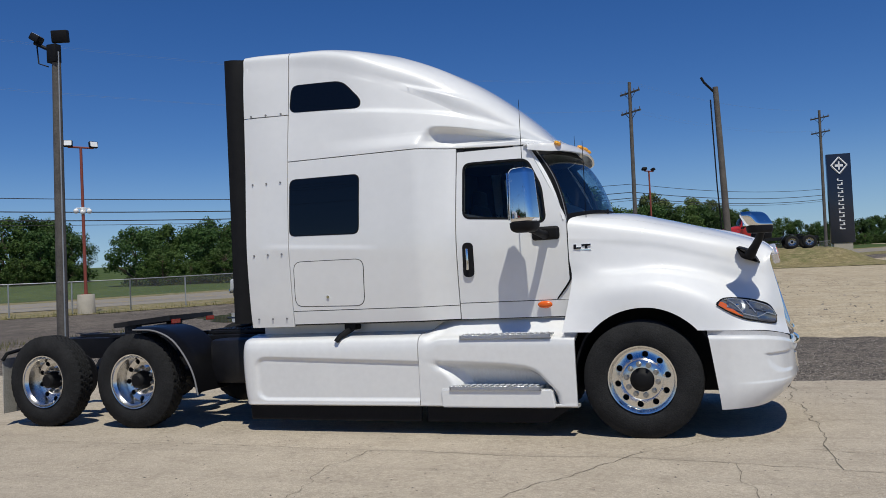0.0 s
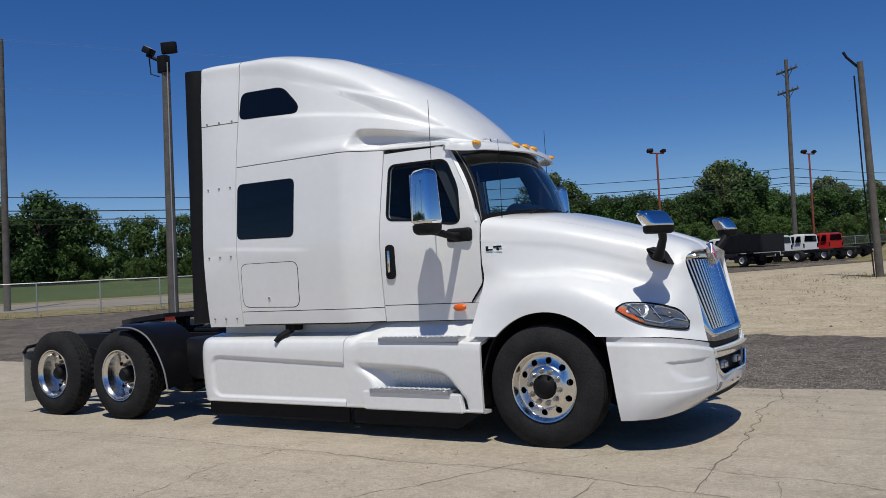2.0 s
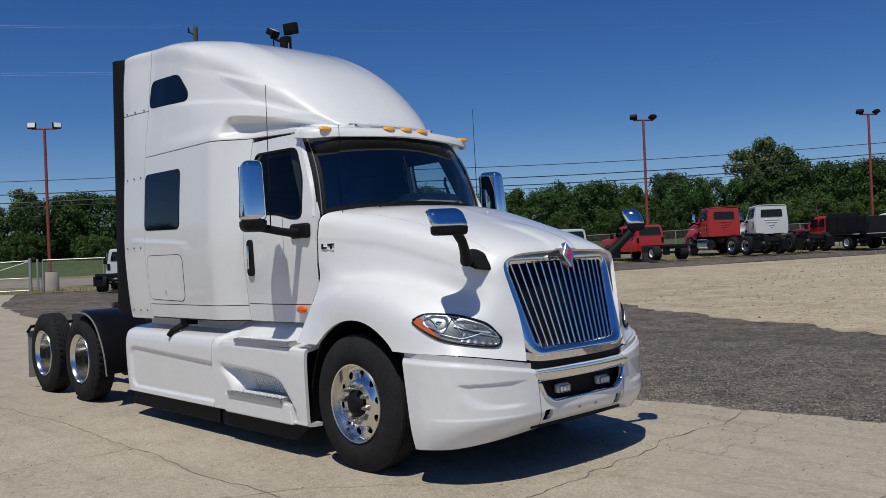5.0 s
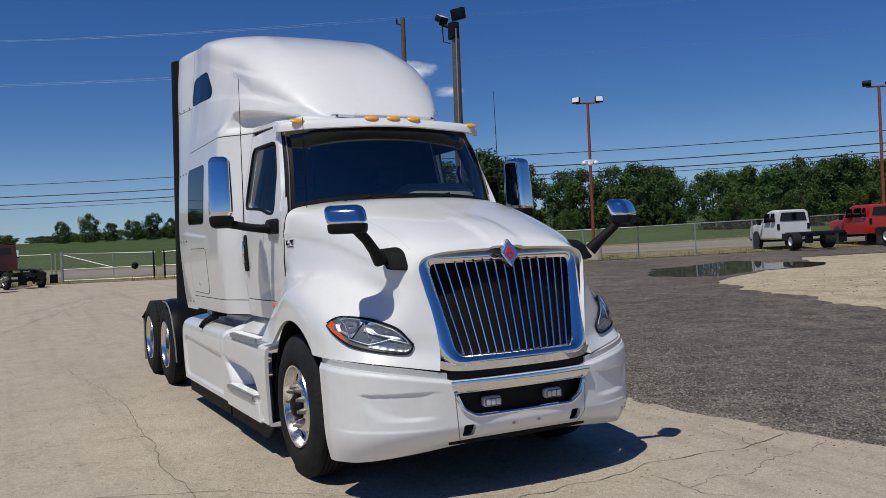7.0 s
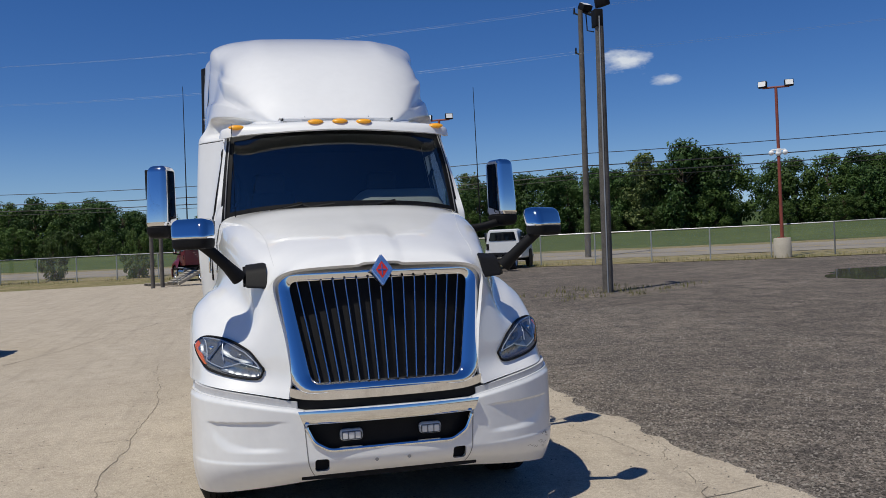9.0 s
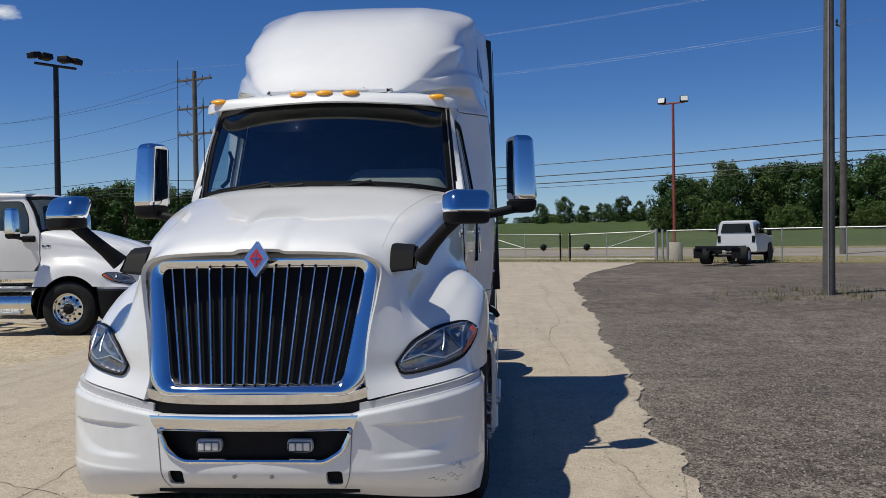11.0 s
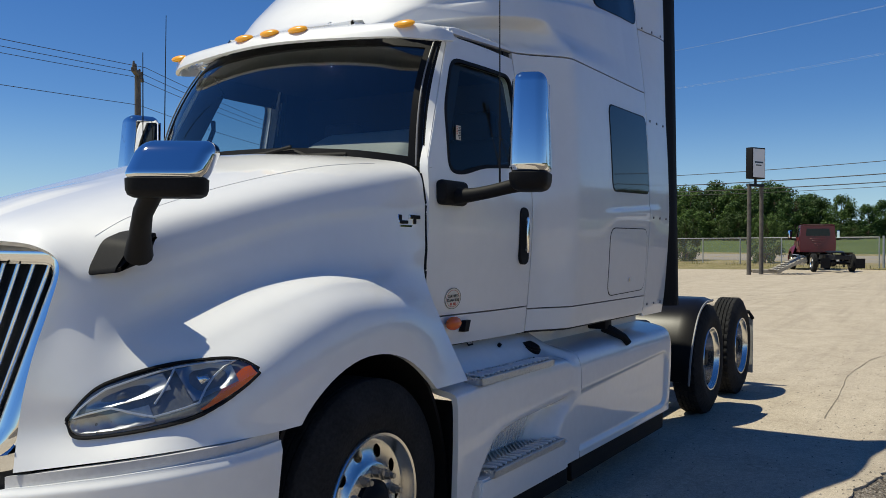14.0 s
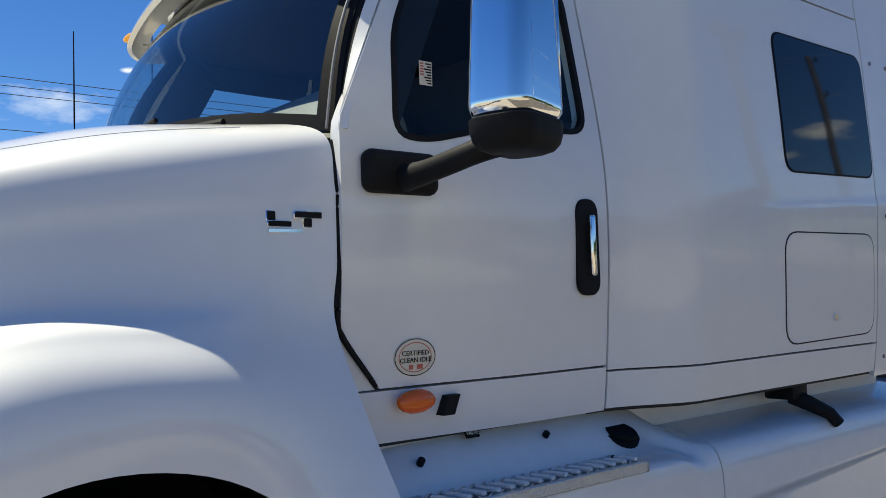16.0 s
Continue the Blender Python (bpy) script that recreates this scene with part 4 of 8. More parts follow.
for ob in pair("headlight", head_patch(0.0, 1.0, 0.0, 1.0, 0.004, 40, 14), BLACK, truck, "clear headlight with amber corner"):
    s = 1 if ob.data.vertices[0].co.y > 0 else -1
    lens = bmesh.new()
    grid(lens, lambda u, v: head_at(lerp(0.02, 0.98, u), lerp(0.04, 0.96, v), 0.014 + 0.020 * math.sqrt(max(0, math.sin(math.pi * u) * math.sin(math.pi * v)))), 30, 14)
    bmesh.ops.recalc_face_normals(lens, faces=lens.faces)
    lens.normal_update()
    mid = list(lens.faces)[90]
    if mid.normal.dot(mid.calc_center_median() - Vector((0.2, 0, 1.0))) < 0:
        bmesh.ops.reverse_faces(lens, faces=lens.faces)
    bits = [
        ("housing", head_patch(0.05, 0.965, 0.05, 0.95, 0.006, 24, 10), LAMP_DARK, True),
        ("reflector", bowl(0.20, 0.44, 0.24, 0.86, 0.017, 0.020, 5, 0.0010), LAMP_SILVER, True),
        ("reflector", bowl(0.50, 0.84, 0.55, 0.86, 0.017, 0.015, 4, 0.0006), LAMP_SILVER, True),
        ("reflector", bowl(0.60, 0.94, 0.10, 0.42, 0.013, 0.006, 14, 0.0012), LAMP_SILVER, True),
        ("bulb", head_patch(0.31, 0.36, 0.48, 0.64, 0.008, 6, 6, 0.012, 0.003), CHROME, True),
        ("bulb", head_patch(0.66, 0.71, 0.64, 0.78, 0.008, 6, 6, 0.008, 0.003), LAMP_DARK, True),
        ("turn_lens", turn_patch(0.013), AMBER_RED, True),
        ("lens_trim", lamp_line([(0.93, 0.50), (0.73, 0.52), (0.60, 0.19), (0.42, 0.19), (0.17, 0.86), (0.42, 0.90), (0.75, 0.88), (0.90, 0.74), (0.93, 0.50)], 0.017, 0.0042), LAMP_RIM, True),
        ("lens_trim", lamp_line([(0.58, 0.40), (0.44, 0.88)], 0.016, 0.0042), LAMP_RIM, True),
        ("gasket", lamp_line([(k / 24, 0.0) for k in range(25)] + [(1.0, 1.0)] + [(1 - k / 24, 1.0) for k in range(1, 25)], 0.010, 0.0065), BLACK, True),
        ("lens", lens, CLEAR, True),
    ]
    for nm, b, mt, soft_ in bits:
        if s < 0:
            bmesh.ops.scale(b, vec=(1, -1, 1), verts=b.verts)
            bmesh.ops.reverse_faces(b, faces=b.faces)
        part(nm, b, mt, ob, smooth=soft_)

# ---- mirrors ----
def slab(bm, c, sx, sy, sz, bevel, seg=3, rot=None):
    m = Matrix.Translation(c) @ (rot.to_4x4() if rot is not None else Matrix.Identity(4))
    return box(bm, -sx / 2, sx / 2, -sy / 2, sy / 2, -sz / 2, sz / 2, bevel, seg, m)


turn8 = Matrix.Rotation(radians(16), 3, "Z")
bm = bmesh.new()
slab(bm, (-0.954, 1.474, 2.25), 0.25, 0.192, 0.52, 0.055, 6, turn8)
for vtx in bm.verts:
    vtx.co.x -= 0.08 * (vtx.co.z - 2.1) * (vtx.co.x > -0.96)
    vtx.co.y -= 0.05 * (vtx.co.z - 2.1) * (vtx.co.y > 1.47)


def mirror_bowl(bm, c, sx, sy, rot, levels):
    """A black bowl that closes a mirror head from below: (height, scale) rings, rounded in plan."""
    rings = []
    for z, k in levels:
        o = rounded([(-sx / 2, -sy / 2), (sx / 2, -sy / 2), (sx / 2, sy / 2), (-sx / 2, sy / 2)], 0.07, 5)
        rings.append([bm.verts.new(Vector((c[0], c[1], z)) + rot @ Vector((x * k, y * k, 0))) for x, y in o])
    n = len(rings[0])
    for a, b in zip(rings, rings[1:]):
        for i in range(n):
            bm.faces.new((a[i], a[(i + 1) % n], b[(i + 1) % n], b[i]))
    bm.faces.new(rings[0])
    bm.faces.new(rings[-1][::-1])


for ob in pair("door_mirror", bm, CHROME, truck, "tall chrome door mirror on black arm"):
    s = 1 if ob.data.vertices[0].co.y > 0 else -1
    bm = bmesh.new()
    lean = turn8 if s > 0 else Matrix.Rotation(radians(-16), 3, "Z")
    mirror_bowl(bm, (-0.954, s * 1.474), 0.256, 0.198, lean, [(2.005, 0.94), (2.0, 1.0), (1.965, 0.99), (1.94, 0.93), (1.922, 0.80), (1.912, 0.58)])
    arm = spline([(-0.865, s * 1.06, 1.895), (-0.865, s * 1.16, 1.895), (-0.875, s * 1.27, 1.91), (-0.905, s * 1.38, 1.935), (-0.95, s * 1.46, 1.955)])
    tube(bm, [arm(k / 12) for k in range(13)], [0.050, 0.044, 0.040, 0.037, 0.035, 0.034, 0.034, 0.034, 0.034, 0.035, 0.036, 0.038, 0.04], 16)
    slab(bm, (-0.862, s * 1.068, 1.91), 0.27, 0.066, 0.130, 0.032, 5)
    bmesh.ops.recalc_face_normals(bm, faces=bm.faces)
    part("mirror_arm", bm, BLACK, ob, "black mirror arm")
    bm = bmesh.new()
    slab(bm, (-1.076, s * 1.439, 2.25), 0.006, 0.15, 0.44, 0.002, 1, lean)
    part("mirror_glass", bm, CHROME, ob)
for s in (1, -1):
    lean = Matrix.Rotation(s * radians(33), 3, "Z")
    bm = bmesh.new()
    slab(bm, (1.065, s * 1.13, 1.905), 0.15, 0.262, 0.15, 0.05, 6, lean)
    for vtx in bm.verts:
        vtx.co.x -= 0.55 * max(0, vtx.co.z - 1.86)
    ob = part("hood_mirror", bm, CHROME, truck, "small chrome mirror on black hood arm")
    bm = bmesh.new()
    mirror_bowl(bm, (1.065, s * 1.13), 0.152, 0.262, lean, [(1.852, 0.96), (1.85, 1.0), (1.815, 0.99), (1.798, 0.94), (1.79, 0.82)])
    tube(bm, [(1.075, s * 1.075, 1.815), (1.055, s * 1.0, 1.745), (1.01, s * 0.93, 1.67), (0.965, s * 0.87, 1.60)], [0.036, 0.034, 0.038, 0.05], 12)
    foot = bmesh.new()
    prism(foot, rounded([(0.865, 1.70), (0.985, 1.655), (1.06, 1.52), (0.905, 1.57)], 0.03), "y", 0.70, 0.845)
    bmesh.ops.bevel(foot, geom=[e for e in foot.edges if min(v.co.y for v in e.verts) > 0.84], offset=0.018, segments=3, affect="EDGES")
    for vtx in foot.verts:
        vtx.co.x -= 0.02 * (vtx.co.y > 0.8)
        vtx.co.z += 0.012 * (vtx.co.y > 0.8) * (1 if vtx.co.z < 1.6 else -1)
        vtx.co.y *= s
    me = bpy.data.meshes.new("foot")
    foot.to_mesh(me)
    foot.free()
    bm.from_mesh(me)
    bmesh.ops.recalc_face_normals(bm, faces=bm.faces)
    part("mirror_arm", bm, BLACK, ob, "black hood mirror arm")

# seam between the hood's crown and its sides
SEAM_Y = table([(-0.44, 0.875), (-0.12, 0.812), (0.25, 0.735), (0.5, 0.69), (0.92, 0.66), (1.14, 0.625)])
for s in (1, -1):
    bm = bmesh.new()
    pts = []
    for k in range(41):
        x = lerp(0.98, -0.44, k / 40)
        y = s * SEAM_Y(x)
        q = HOOD_TREE.ray_cast(Vector((x, y, 3)), Vector((0, 0, -1)))[0]
        if q is not None:
            pts.append(q + Vector((0, 0, 0.0008)))
    tube(bm, pts, 0.0010, 5)
    part("hood_seam", bm, SHADE_SEAM_GREY, hood)

# ---- handles, lamps, badges, aerials on the doors and hood ----
bm = bmesh.new()
prism(bm, rounded([(-1.702, 1.865), (-1.702, 1.525), (-1.59, 1.525), (-1.59, 1.865)], 0.055), "y", side_y(-1.65, 1.7) - 0.01, side_y(-1.65, 1.7) + 0.012)
bmesh.ops.bevel(bm, geom=[e for e in bm.edges], offset=0.004, segments=1, affect="EDGES")
for ob in pair("door_handle", bm, BLACK, doors[0], "black handle plate with chrome pull"):
    s = 1 if ob.data.vertices[0].co.y > 0 else -1
    if s < 0:
        ob.parent = doors[1]
    bm = bmesh.new()
    y = side_y(-1.65, 1.7)
    slab(bm, (-1.648, s * (y + 0.028), 1.70), 0.026, 0.020, 0.215, 0.0095, 4)
    for z in (1.615, 1.785):
        slab(bm, (-1.648, s * (y + 0.016), z), 0.022, 0.024, 0.026, 0.004, 2)
    part("pull", bm, CHROME, ob, "chrome door pull")
bm = bmesh.new()
bmesh.ops.create_uvsphere(bm, u_segments=16, v_segments=8, radius=1)
bmesh.ops.scale(bm, vec=(0.072, 0.026, 0.036), verts=bm.verts)
bmesh.ops.translate(bm, vec=(-0.905, 1.055, 1.228), verts=bm.verts)
pair("side_marker", bm, AMBER_RED, truck, "amber side marker lamp")
# model badge: two plain letter-like bars of chrome and black
for sgn in (1, -1):
    for mt, off, gw in ((CHROME, 0.008, 0.0025), (BLACK, 0.012, 0.0)):
        bm = bmesh.new()
        for x0, x1, z0, z1 in ((0.0, 0.024, 0.018, 0.06), (0.0, 0.07, 0.018, 0.033), (0.075, 0.16, 0.043, 0.06), (0.105, 0.13, 0.018, 0.06)):
            xa, xb = (-0.445 - x1, -0.445 - x0) if sgn > 0 else (-0.605 + x0, -0.605 + x1)
            y = 1.026 - 0.02 * (xa + 0.6) / 0.15
            box(bm, xa - gw, xb + gw, sgn * (y - 0.02), sgn * (y + off), 1.725 + z0 - gw, 1.725 + z1 + gw, 0.002, 1)
        if mt is CHROME:
            box(bm, -0.605, -0.445, sgn * 0.99, sgn * 1.026, 1.727, 1.736)
        part("hood_badge", bm, mt, hood, "chrome-edged black model badge")
bm = bmesh.new()
tube(bm, [(-1.0, 1.275, 1.93), (-1.005, 1.27, 2.5), (-1.01, 1.264, 3.18)], [0.006, 0.004, 0.0025], 6)
pair("aerial", bm, BLACK, truck, "thin black whip aerial")

bm = bmesh.new()
tube(bm, [(-0.50, -0.878, 1.98), (-0.50, -0.878, 2.4), (-0.50, -0.88, 2.79)], [0.005, 0.004, 0.0025], 6)
part("aerial", bm, BLACK, truck, "thin black whip aerial")

# ---- side fairings ----
def tray(x, z):
    """Distance from the rim of the pressed tray in the tank fairing, negative inside."""
    top = 0.80 - 0.038 * (x + 4.1)
    dx, dz = abs(x + 1.5) - 2.53, abs(z - (top + 0.318) / 2) - (top - 0.318) / 2
    r = 0.13
    a, b = dx + r, dz + r
    return math.hypot(max(a, 0), max(b, 0)) + min(max(a, b), 0) - r


POCKET_TOP = table([(-2.18, 0.742), (-1.93, 0.722), (-1.56, 0.706), (-1.2, 0.682), (-0.97, 0.631), (-0.86, 0.52), (-0.80, 0.45)])
POCKET_REAR = table([(0.30, -1.86), (0.47, -1.82), (0.58, -1.90), (0.665, -2.03), (0.74, -2.19)])
POCKET_FRONT = table([(0.30, -0.74), (0.45, -0.77), (0.52, -0.84), (0.63, -0.93), (0.72, -1.0)])


def fairing(x0, x1, top, nx, name):
    """Rounded chassis fairing between two places: side, rounded edge, shelf inwards."""
    if x0 < -4:
        prof = spline([(1.10, 0.265), (1.235, 0.275), (1.25, 0.33), (1.258, 0.55), (1.262, 0.78), (1.25, 0.89), (1.21, 0.95), (1.10, 0.985), (0.96, 1.005)])
    else:
        prof = spline([(1.10, 0.265), (1.235, 0.275), (1.25, 0.33), (1.258, 0.55), (1.262, 0.80), (1.256, 0.895), (1.23, 0.93), (1.12, 0.955), (1.045, 1.02), (0.985, 1.075), (0.94, 1.12)])
    end = spline([(1.10, 0.265), (1.235, 0.275), (1.25, 0.33), (1.258, 0.55), (1.262, 0.78), (1.25, 0.89), (1.21, 0.95), (1.10, 0.985), (0.96, 1.005)])
    bm = bmesh.new()
    def f(u, v):
        x = lerp(x0, x1, u)
        y, z = prof(v)
        k = smooth((-1.93 - x) / 0.2) if x0 > -4 else 0
        y, z = lerp(y, end(v)[0], k), lerp(z, end(v)[1], k)
        e = min(1, (u * (x1 - x0)) / 0.12) if x0 < -4 else 1
        y = y - 0.08 * (1 - math.sqrt(max(0, 1 - (1 - e) ** 2)))
        z = 0.265 + (z - 0.265) * top(x)
        # soft crease along the flank
        if x0 < -4:
            # a shallow tray with a rounded corner, open towards the front
            y -= 0.022 * smooth(-tray(x, z) / 0.042)
            x -= 0.035 * (1 - ((z - 0.72) / 0.45) ** 2) * (1 - u) ** 8
        else:
            # recess behind the lower step: sharp brow above, soft flow at its rear end
            z += max(-0.06, POCKET_TOP(x) - 0.706) * math.exp(-((z - 0.706) / 0.13) ** 2)
            brow = POCKET_TOP(x) - z
            if brow > 0 and z > 0.30:
                back = (x - POCKET_REAR(z)) / 0.20
                fore = (POCKET_FRONT(z) - x) / 0.14
                y -= (0.19 - 0.10 * (z - 0.45) / 0.3) * smooth(brow / 0.085) * smooth(back) * smooth(fore)
        return Vector((x, y, z))
    shell(bm, f, nx, 190, 0.03, lambda p: Vector((p.x, 0.5, 0.5)))
    return bm


pair("tank_fairing", fairing(-4.19, -2.17, lambda x: 1.0, 90, "t"), PLASTIC_WHITE, truck, "white tank fairing below the sleeper")
step_top = table([(-2.13, 1.0), (-1.85, 1.01), (-1.4, 1.01), (-0.9, 1.0), (-0.6, 0.985)])
pair("step_fairing", fairing(-2.160, -0.60, step_top, 90, "s"), PLASTIC_WHITE, truck, "white step fairing below the door")
for k in range(20):
    x = -1.66 + k * 0.038
    bm = bmesh.new()
    prism(bm, [(1.06, 0.485), (1.086, 0.485), (1.135, 0.625), (1.10, 0.625)], "x", x, x + 0.014)
    pair("pocket_rib", bm, PLASTIC_WHITE, truck)


def tread(x0, x1, y0, y1, z):
    """A step of expanded metal: a frame filled with crossing strips over a dark gap."""
    bm = bmesh.new()
    for a, b, c, d in ((x0, x1, y1 - 0.018, y1), (x0, x1, y0, y0 + 0.014), (x0, x0 + 0.018, y0, y1), (x1 - 0.018, x1, y0, y1)):
        box(bm, a, b, c, d, z - 0.035, z + 0.003, 0.003, 1)
    strips = []
    w = y1 - y0 - 0.03
    x = x0 - w * 1.3
    while x < x1:
        for dr in (1, -1):
            pts = []
            for t in (0, 1):
                xx = x + (t if dr > 0 else 1 - t) * w * 1.3
                pts.append(Vector((xx, y0 + 0.015 + t * w, z - 0.004 + 0.003 * dr)))
            a, b = pts
            # clip to the frame
            lo, hi = 0.0, 1.0
            if b.x != a.x:
                ta, tb = (x0 - a.x) / (b.x - a.x), (x1 - a.x) / (b.x - a.x)
                lo, hi = max(lo, min(ta, tb)), min(hi, max(ta, tb))
            if hi - lo > 0.05:
                p, q = a.lerp(b, lo), a.lerp(b, hi)
                ang = math.atan2(q.y - p.y, q.x - p.x)
                strips.append(((p + q) / 2, (q - p).length, ang))
        x += 0.042
    return bm, strips


def step_pan(x0, x1, y0, y1, z):
    bm = bmesh.new()
    # added black sheet stands in for the shade inside the open mesh
    box(bm, x0 + 0.01, x1 - 0.01, y0 + 0.01, y1 - 0.01, z - 0.034, z - 0.022)
    return bm


for nm, x0, x1, y0, y1, z in (("upper_step", -1.72, -0.82, 1.09, 1.272, 0.962), ("lower_step", -1.84, -0.93, 1.05, 1.29, 0.472)):
    frame_bm, strips = tread(x0, x1, y0, y1, z)
    for ob in pair(nm, frame_bm, TREADPLATE, truck, "expanded aluminium cab step", smooth=False):
        s = 1 if ob.data.vertices[0].co.y > 0 else -1
        for c, length, ang in strips:
            b3 = bmesh.new()
            slab(b3, (c.x, s * c.y, c.z), length, 0.009, 0.010, 0, 1, Matrix.Rotation(s * ang, 3, "Z"))
            part("strip", b3, TREADPLATE, ob)
        # slanted grip bars across the tread, one mesh shared
        bar = bmesh.new()
        slab(bar, (0, 0, 0), 0.022, 0.085, 0.014, 0.004, 1, Matrix.Rotation(s * 0.22, 3, "Z"))
        first = None
        for k in range(15):
            at = Vector((lerp(x0 + 0.05, x1 - 0.05, k / 14), s * (y1 - 0.062), z + 0.009))
            if first is None:
                first = part("grip_bar", bar, GRIP, ob, smooth=False)
                first.location = at
            else:
                part("grip_bar", None, GRIP, ob, smooth=False, mesh=first.data).location = at
        b2 = step_pan(x0, x1, y0, y1, z)
        if ob.data.vertices[0].co.y < 0:
            bmesh.ops.scale(b2, vec=(1, -1, 1), verts=b2.verts)
            bmesh.ops.reverse_faces(b2, faces=b2.faces)
        part("step_pan", b2, BLACK, ob)
bm = bmesh.new()
prism(bm, [(-1.94, 0.45), (-0.83, 0.445), (-0.80, 0.27), (-1.93, 0.27)], "y", 1.2, 1.272)
bmesh.ops.bevel(bm, geom=list(bm.edges), offset=0.012, segments=2, affect="EDGES")
pair("step_riser", bm, PLASTIC_WHITE, truck)
# fuel filler cap and drain on the shelf, support bracket
bm = bmesh.new()
rod(bm, (-1.84, 1.035, 0.985), (-1.84, 1.055, 1.032), 0.075, seg=24)
bmesh.ops.bevel(bm, geom=list(bm.edges), offset=0.012, segments=2, affect="EDGES")
part("filler_cap", bm, BLACK, truck, "black round filler cap")
bm = bmesh.new()
slab(bm, (-2.955, 1.08, 1.075), 0.13, 0.14, 0.075, 0.012, 2)
tube(bm, [(-2.96, 1.10, 1.05), (-2.98, 1.17, 1.02), (-3.035, 1.235, 0.975), (-3.06, 1.262, 0.93)], [0.036, 0.034, 0.028, 0.026], 8)
pair("fairing_bracket", bm, BLACK, truck, "black fairing bracket")
bm = bmesh.new()
box(bm, -4.08, -0.75, 0.6, 0.97, 0.9, 1.12)
pair("side_void", bm, PLASTIC_WHITE, truck)
# black skirts below
for x0, x1, x2 in ((-4.16, -2.18, -2.19), (-2.13, -0.66, -0.90)):
    bm = bmesh.new()
    prism(bm, [(x0, 0.27), (x1, 0.27), (x2, 0.115), (x0 + 0.01, 0.115)], "y", 1.15, 1.185)
    bmesh.ops.bevel(bm, geom=list(bm.edges), offset=0.006, segments=1, affect="EDGES")
    pair("skirt", bm, BLACK, truck, "black rubber ground skirt")

# ---- cab inside ----
bm = bmesh.new()
box(bm, -2.2, -0.55, -1.0, 1.0, 1.1, 1.3)
box(bm, -2.3, -2.2, -1.03, 1.03, 1.2, 2.8)
part("cab_floor_and_bulkhead", bm, INTERIOR, truck)
bm = bmesh.new()
shell(bm, lambda u, v: (WS_B(0.02 + 0.96 * u) + Vector((-0.02, 0, -0.05))).lerp(Vector((-1.0, lerp(-0.96, 0.96, u), 1.98)), v), 30, 6, 0.12, lambda p: Vector((-0.9, 0, 0)))
box(bm, -1.0, -0.9, -0.96, 0.96, 1.4, 1.96, 0.02)
dash = part("dashboard", bm, DASH, truck, "grey dashboard")
bm = bmesh.new()
def hump(u, v):
    y = lerp(0.02, 0.90, u)
    xf = WS_B(0.5 + y / 1.97).x - 0.05
    prof = spline([(xf, 2.03), (lerp(xf, -0.88, 0.5), 2.15), (-0.88, 2.26), (-0.98, 2.25), (-1.02, 2.15), (-1.03, 1.95)])
    x, z = prof(v)
    return Vector((x, y, 1.95 + (z - 1.95) * (0.55 + 0.45 * smooth(u / 0.25) * smooth((1.04 - u) / 0.12))))
shell(bm, hump, 16, 16, 0.03, lambda p: Vector((-0.9, p.y, 1.9)))
part("instrument_hood", bm, DASH, dash)
bm = bmesh.new()
shell(bm, lambda u, v: Vector((lerp(WS_T(u).x - 0.015, -2.25, v), lerp(WS_T(u).y, WS_T(u).y * 1.04, v), lerp(WS_T(u).z - 0.012, 2.745, smooth(v * 5)))), 20, 8, 0.03, lambda p: Vector((p.x, 0, 5)))
part("headliner", bm, HEADLINER, truck, "dark cab headliner")
for y in (-0.55, 0.55):
    bm = bmesh.new()
    slab(bm, (-1.72, y, 1.55), 0.52, 0.5, 0.16, 0.06)
    slab(bm, (-1.98, y, 1.95), 0.16, 0.48, 0.8, 0.06, 3, Matrix.Rotation(radians(-10), 3, "Y"))
    slab(bm, (-2.03, y, 2.42), 0.12, 0.3, 0.2, 0.04)
    box(bm, -1.85, -1.6, y - 0.15, y + 0.15, 1.28, 1.5)
    part("seat", bm, INTERIOR, truck, "dark cloth cab seat")
bm = bmesh.new()
rm = Matrix.Translation((-1.12, 0.55, 1.98)) @ Matrix.Rotation(radians(-55), 4, "Y")
prev = [rm @ Vector((0.22 * math.cos(a * math.pi / 12), 0.22 * math.sin(a * math.pi / 12), 0)) for a in range(25)]
tube(bm, prev, 0.016, 6)
tube(bm, [rm @ Vector((0, 0, 0)), (-0.9, 0.55, 1.85)], 0.03, 8)
tube(bm, [rm @ Vector((-0.21, 0, 0)), rm @ Vector((0.21, 0, 0))], 0.014, 6)
part("steering_wheel", bm, BLACK, truck)
for y in (-0.88, 0.88):
    bm = bmesh.new()
    tube(bm, [(-0.90, y, 2.15), (-0.95, y * 0.96, 2.2), (-1.03, y * 0.95, 2.38), (-1.05, y * 0.98, 2.44)], 0.016, 6)
    part("grab_handle", bm, BLACK, truck)

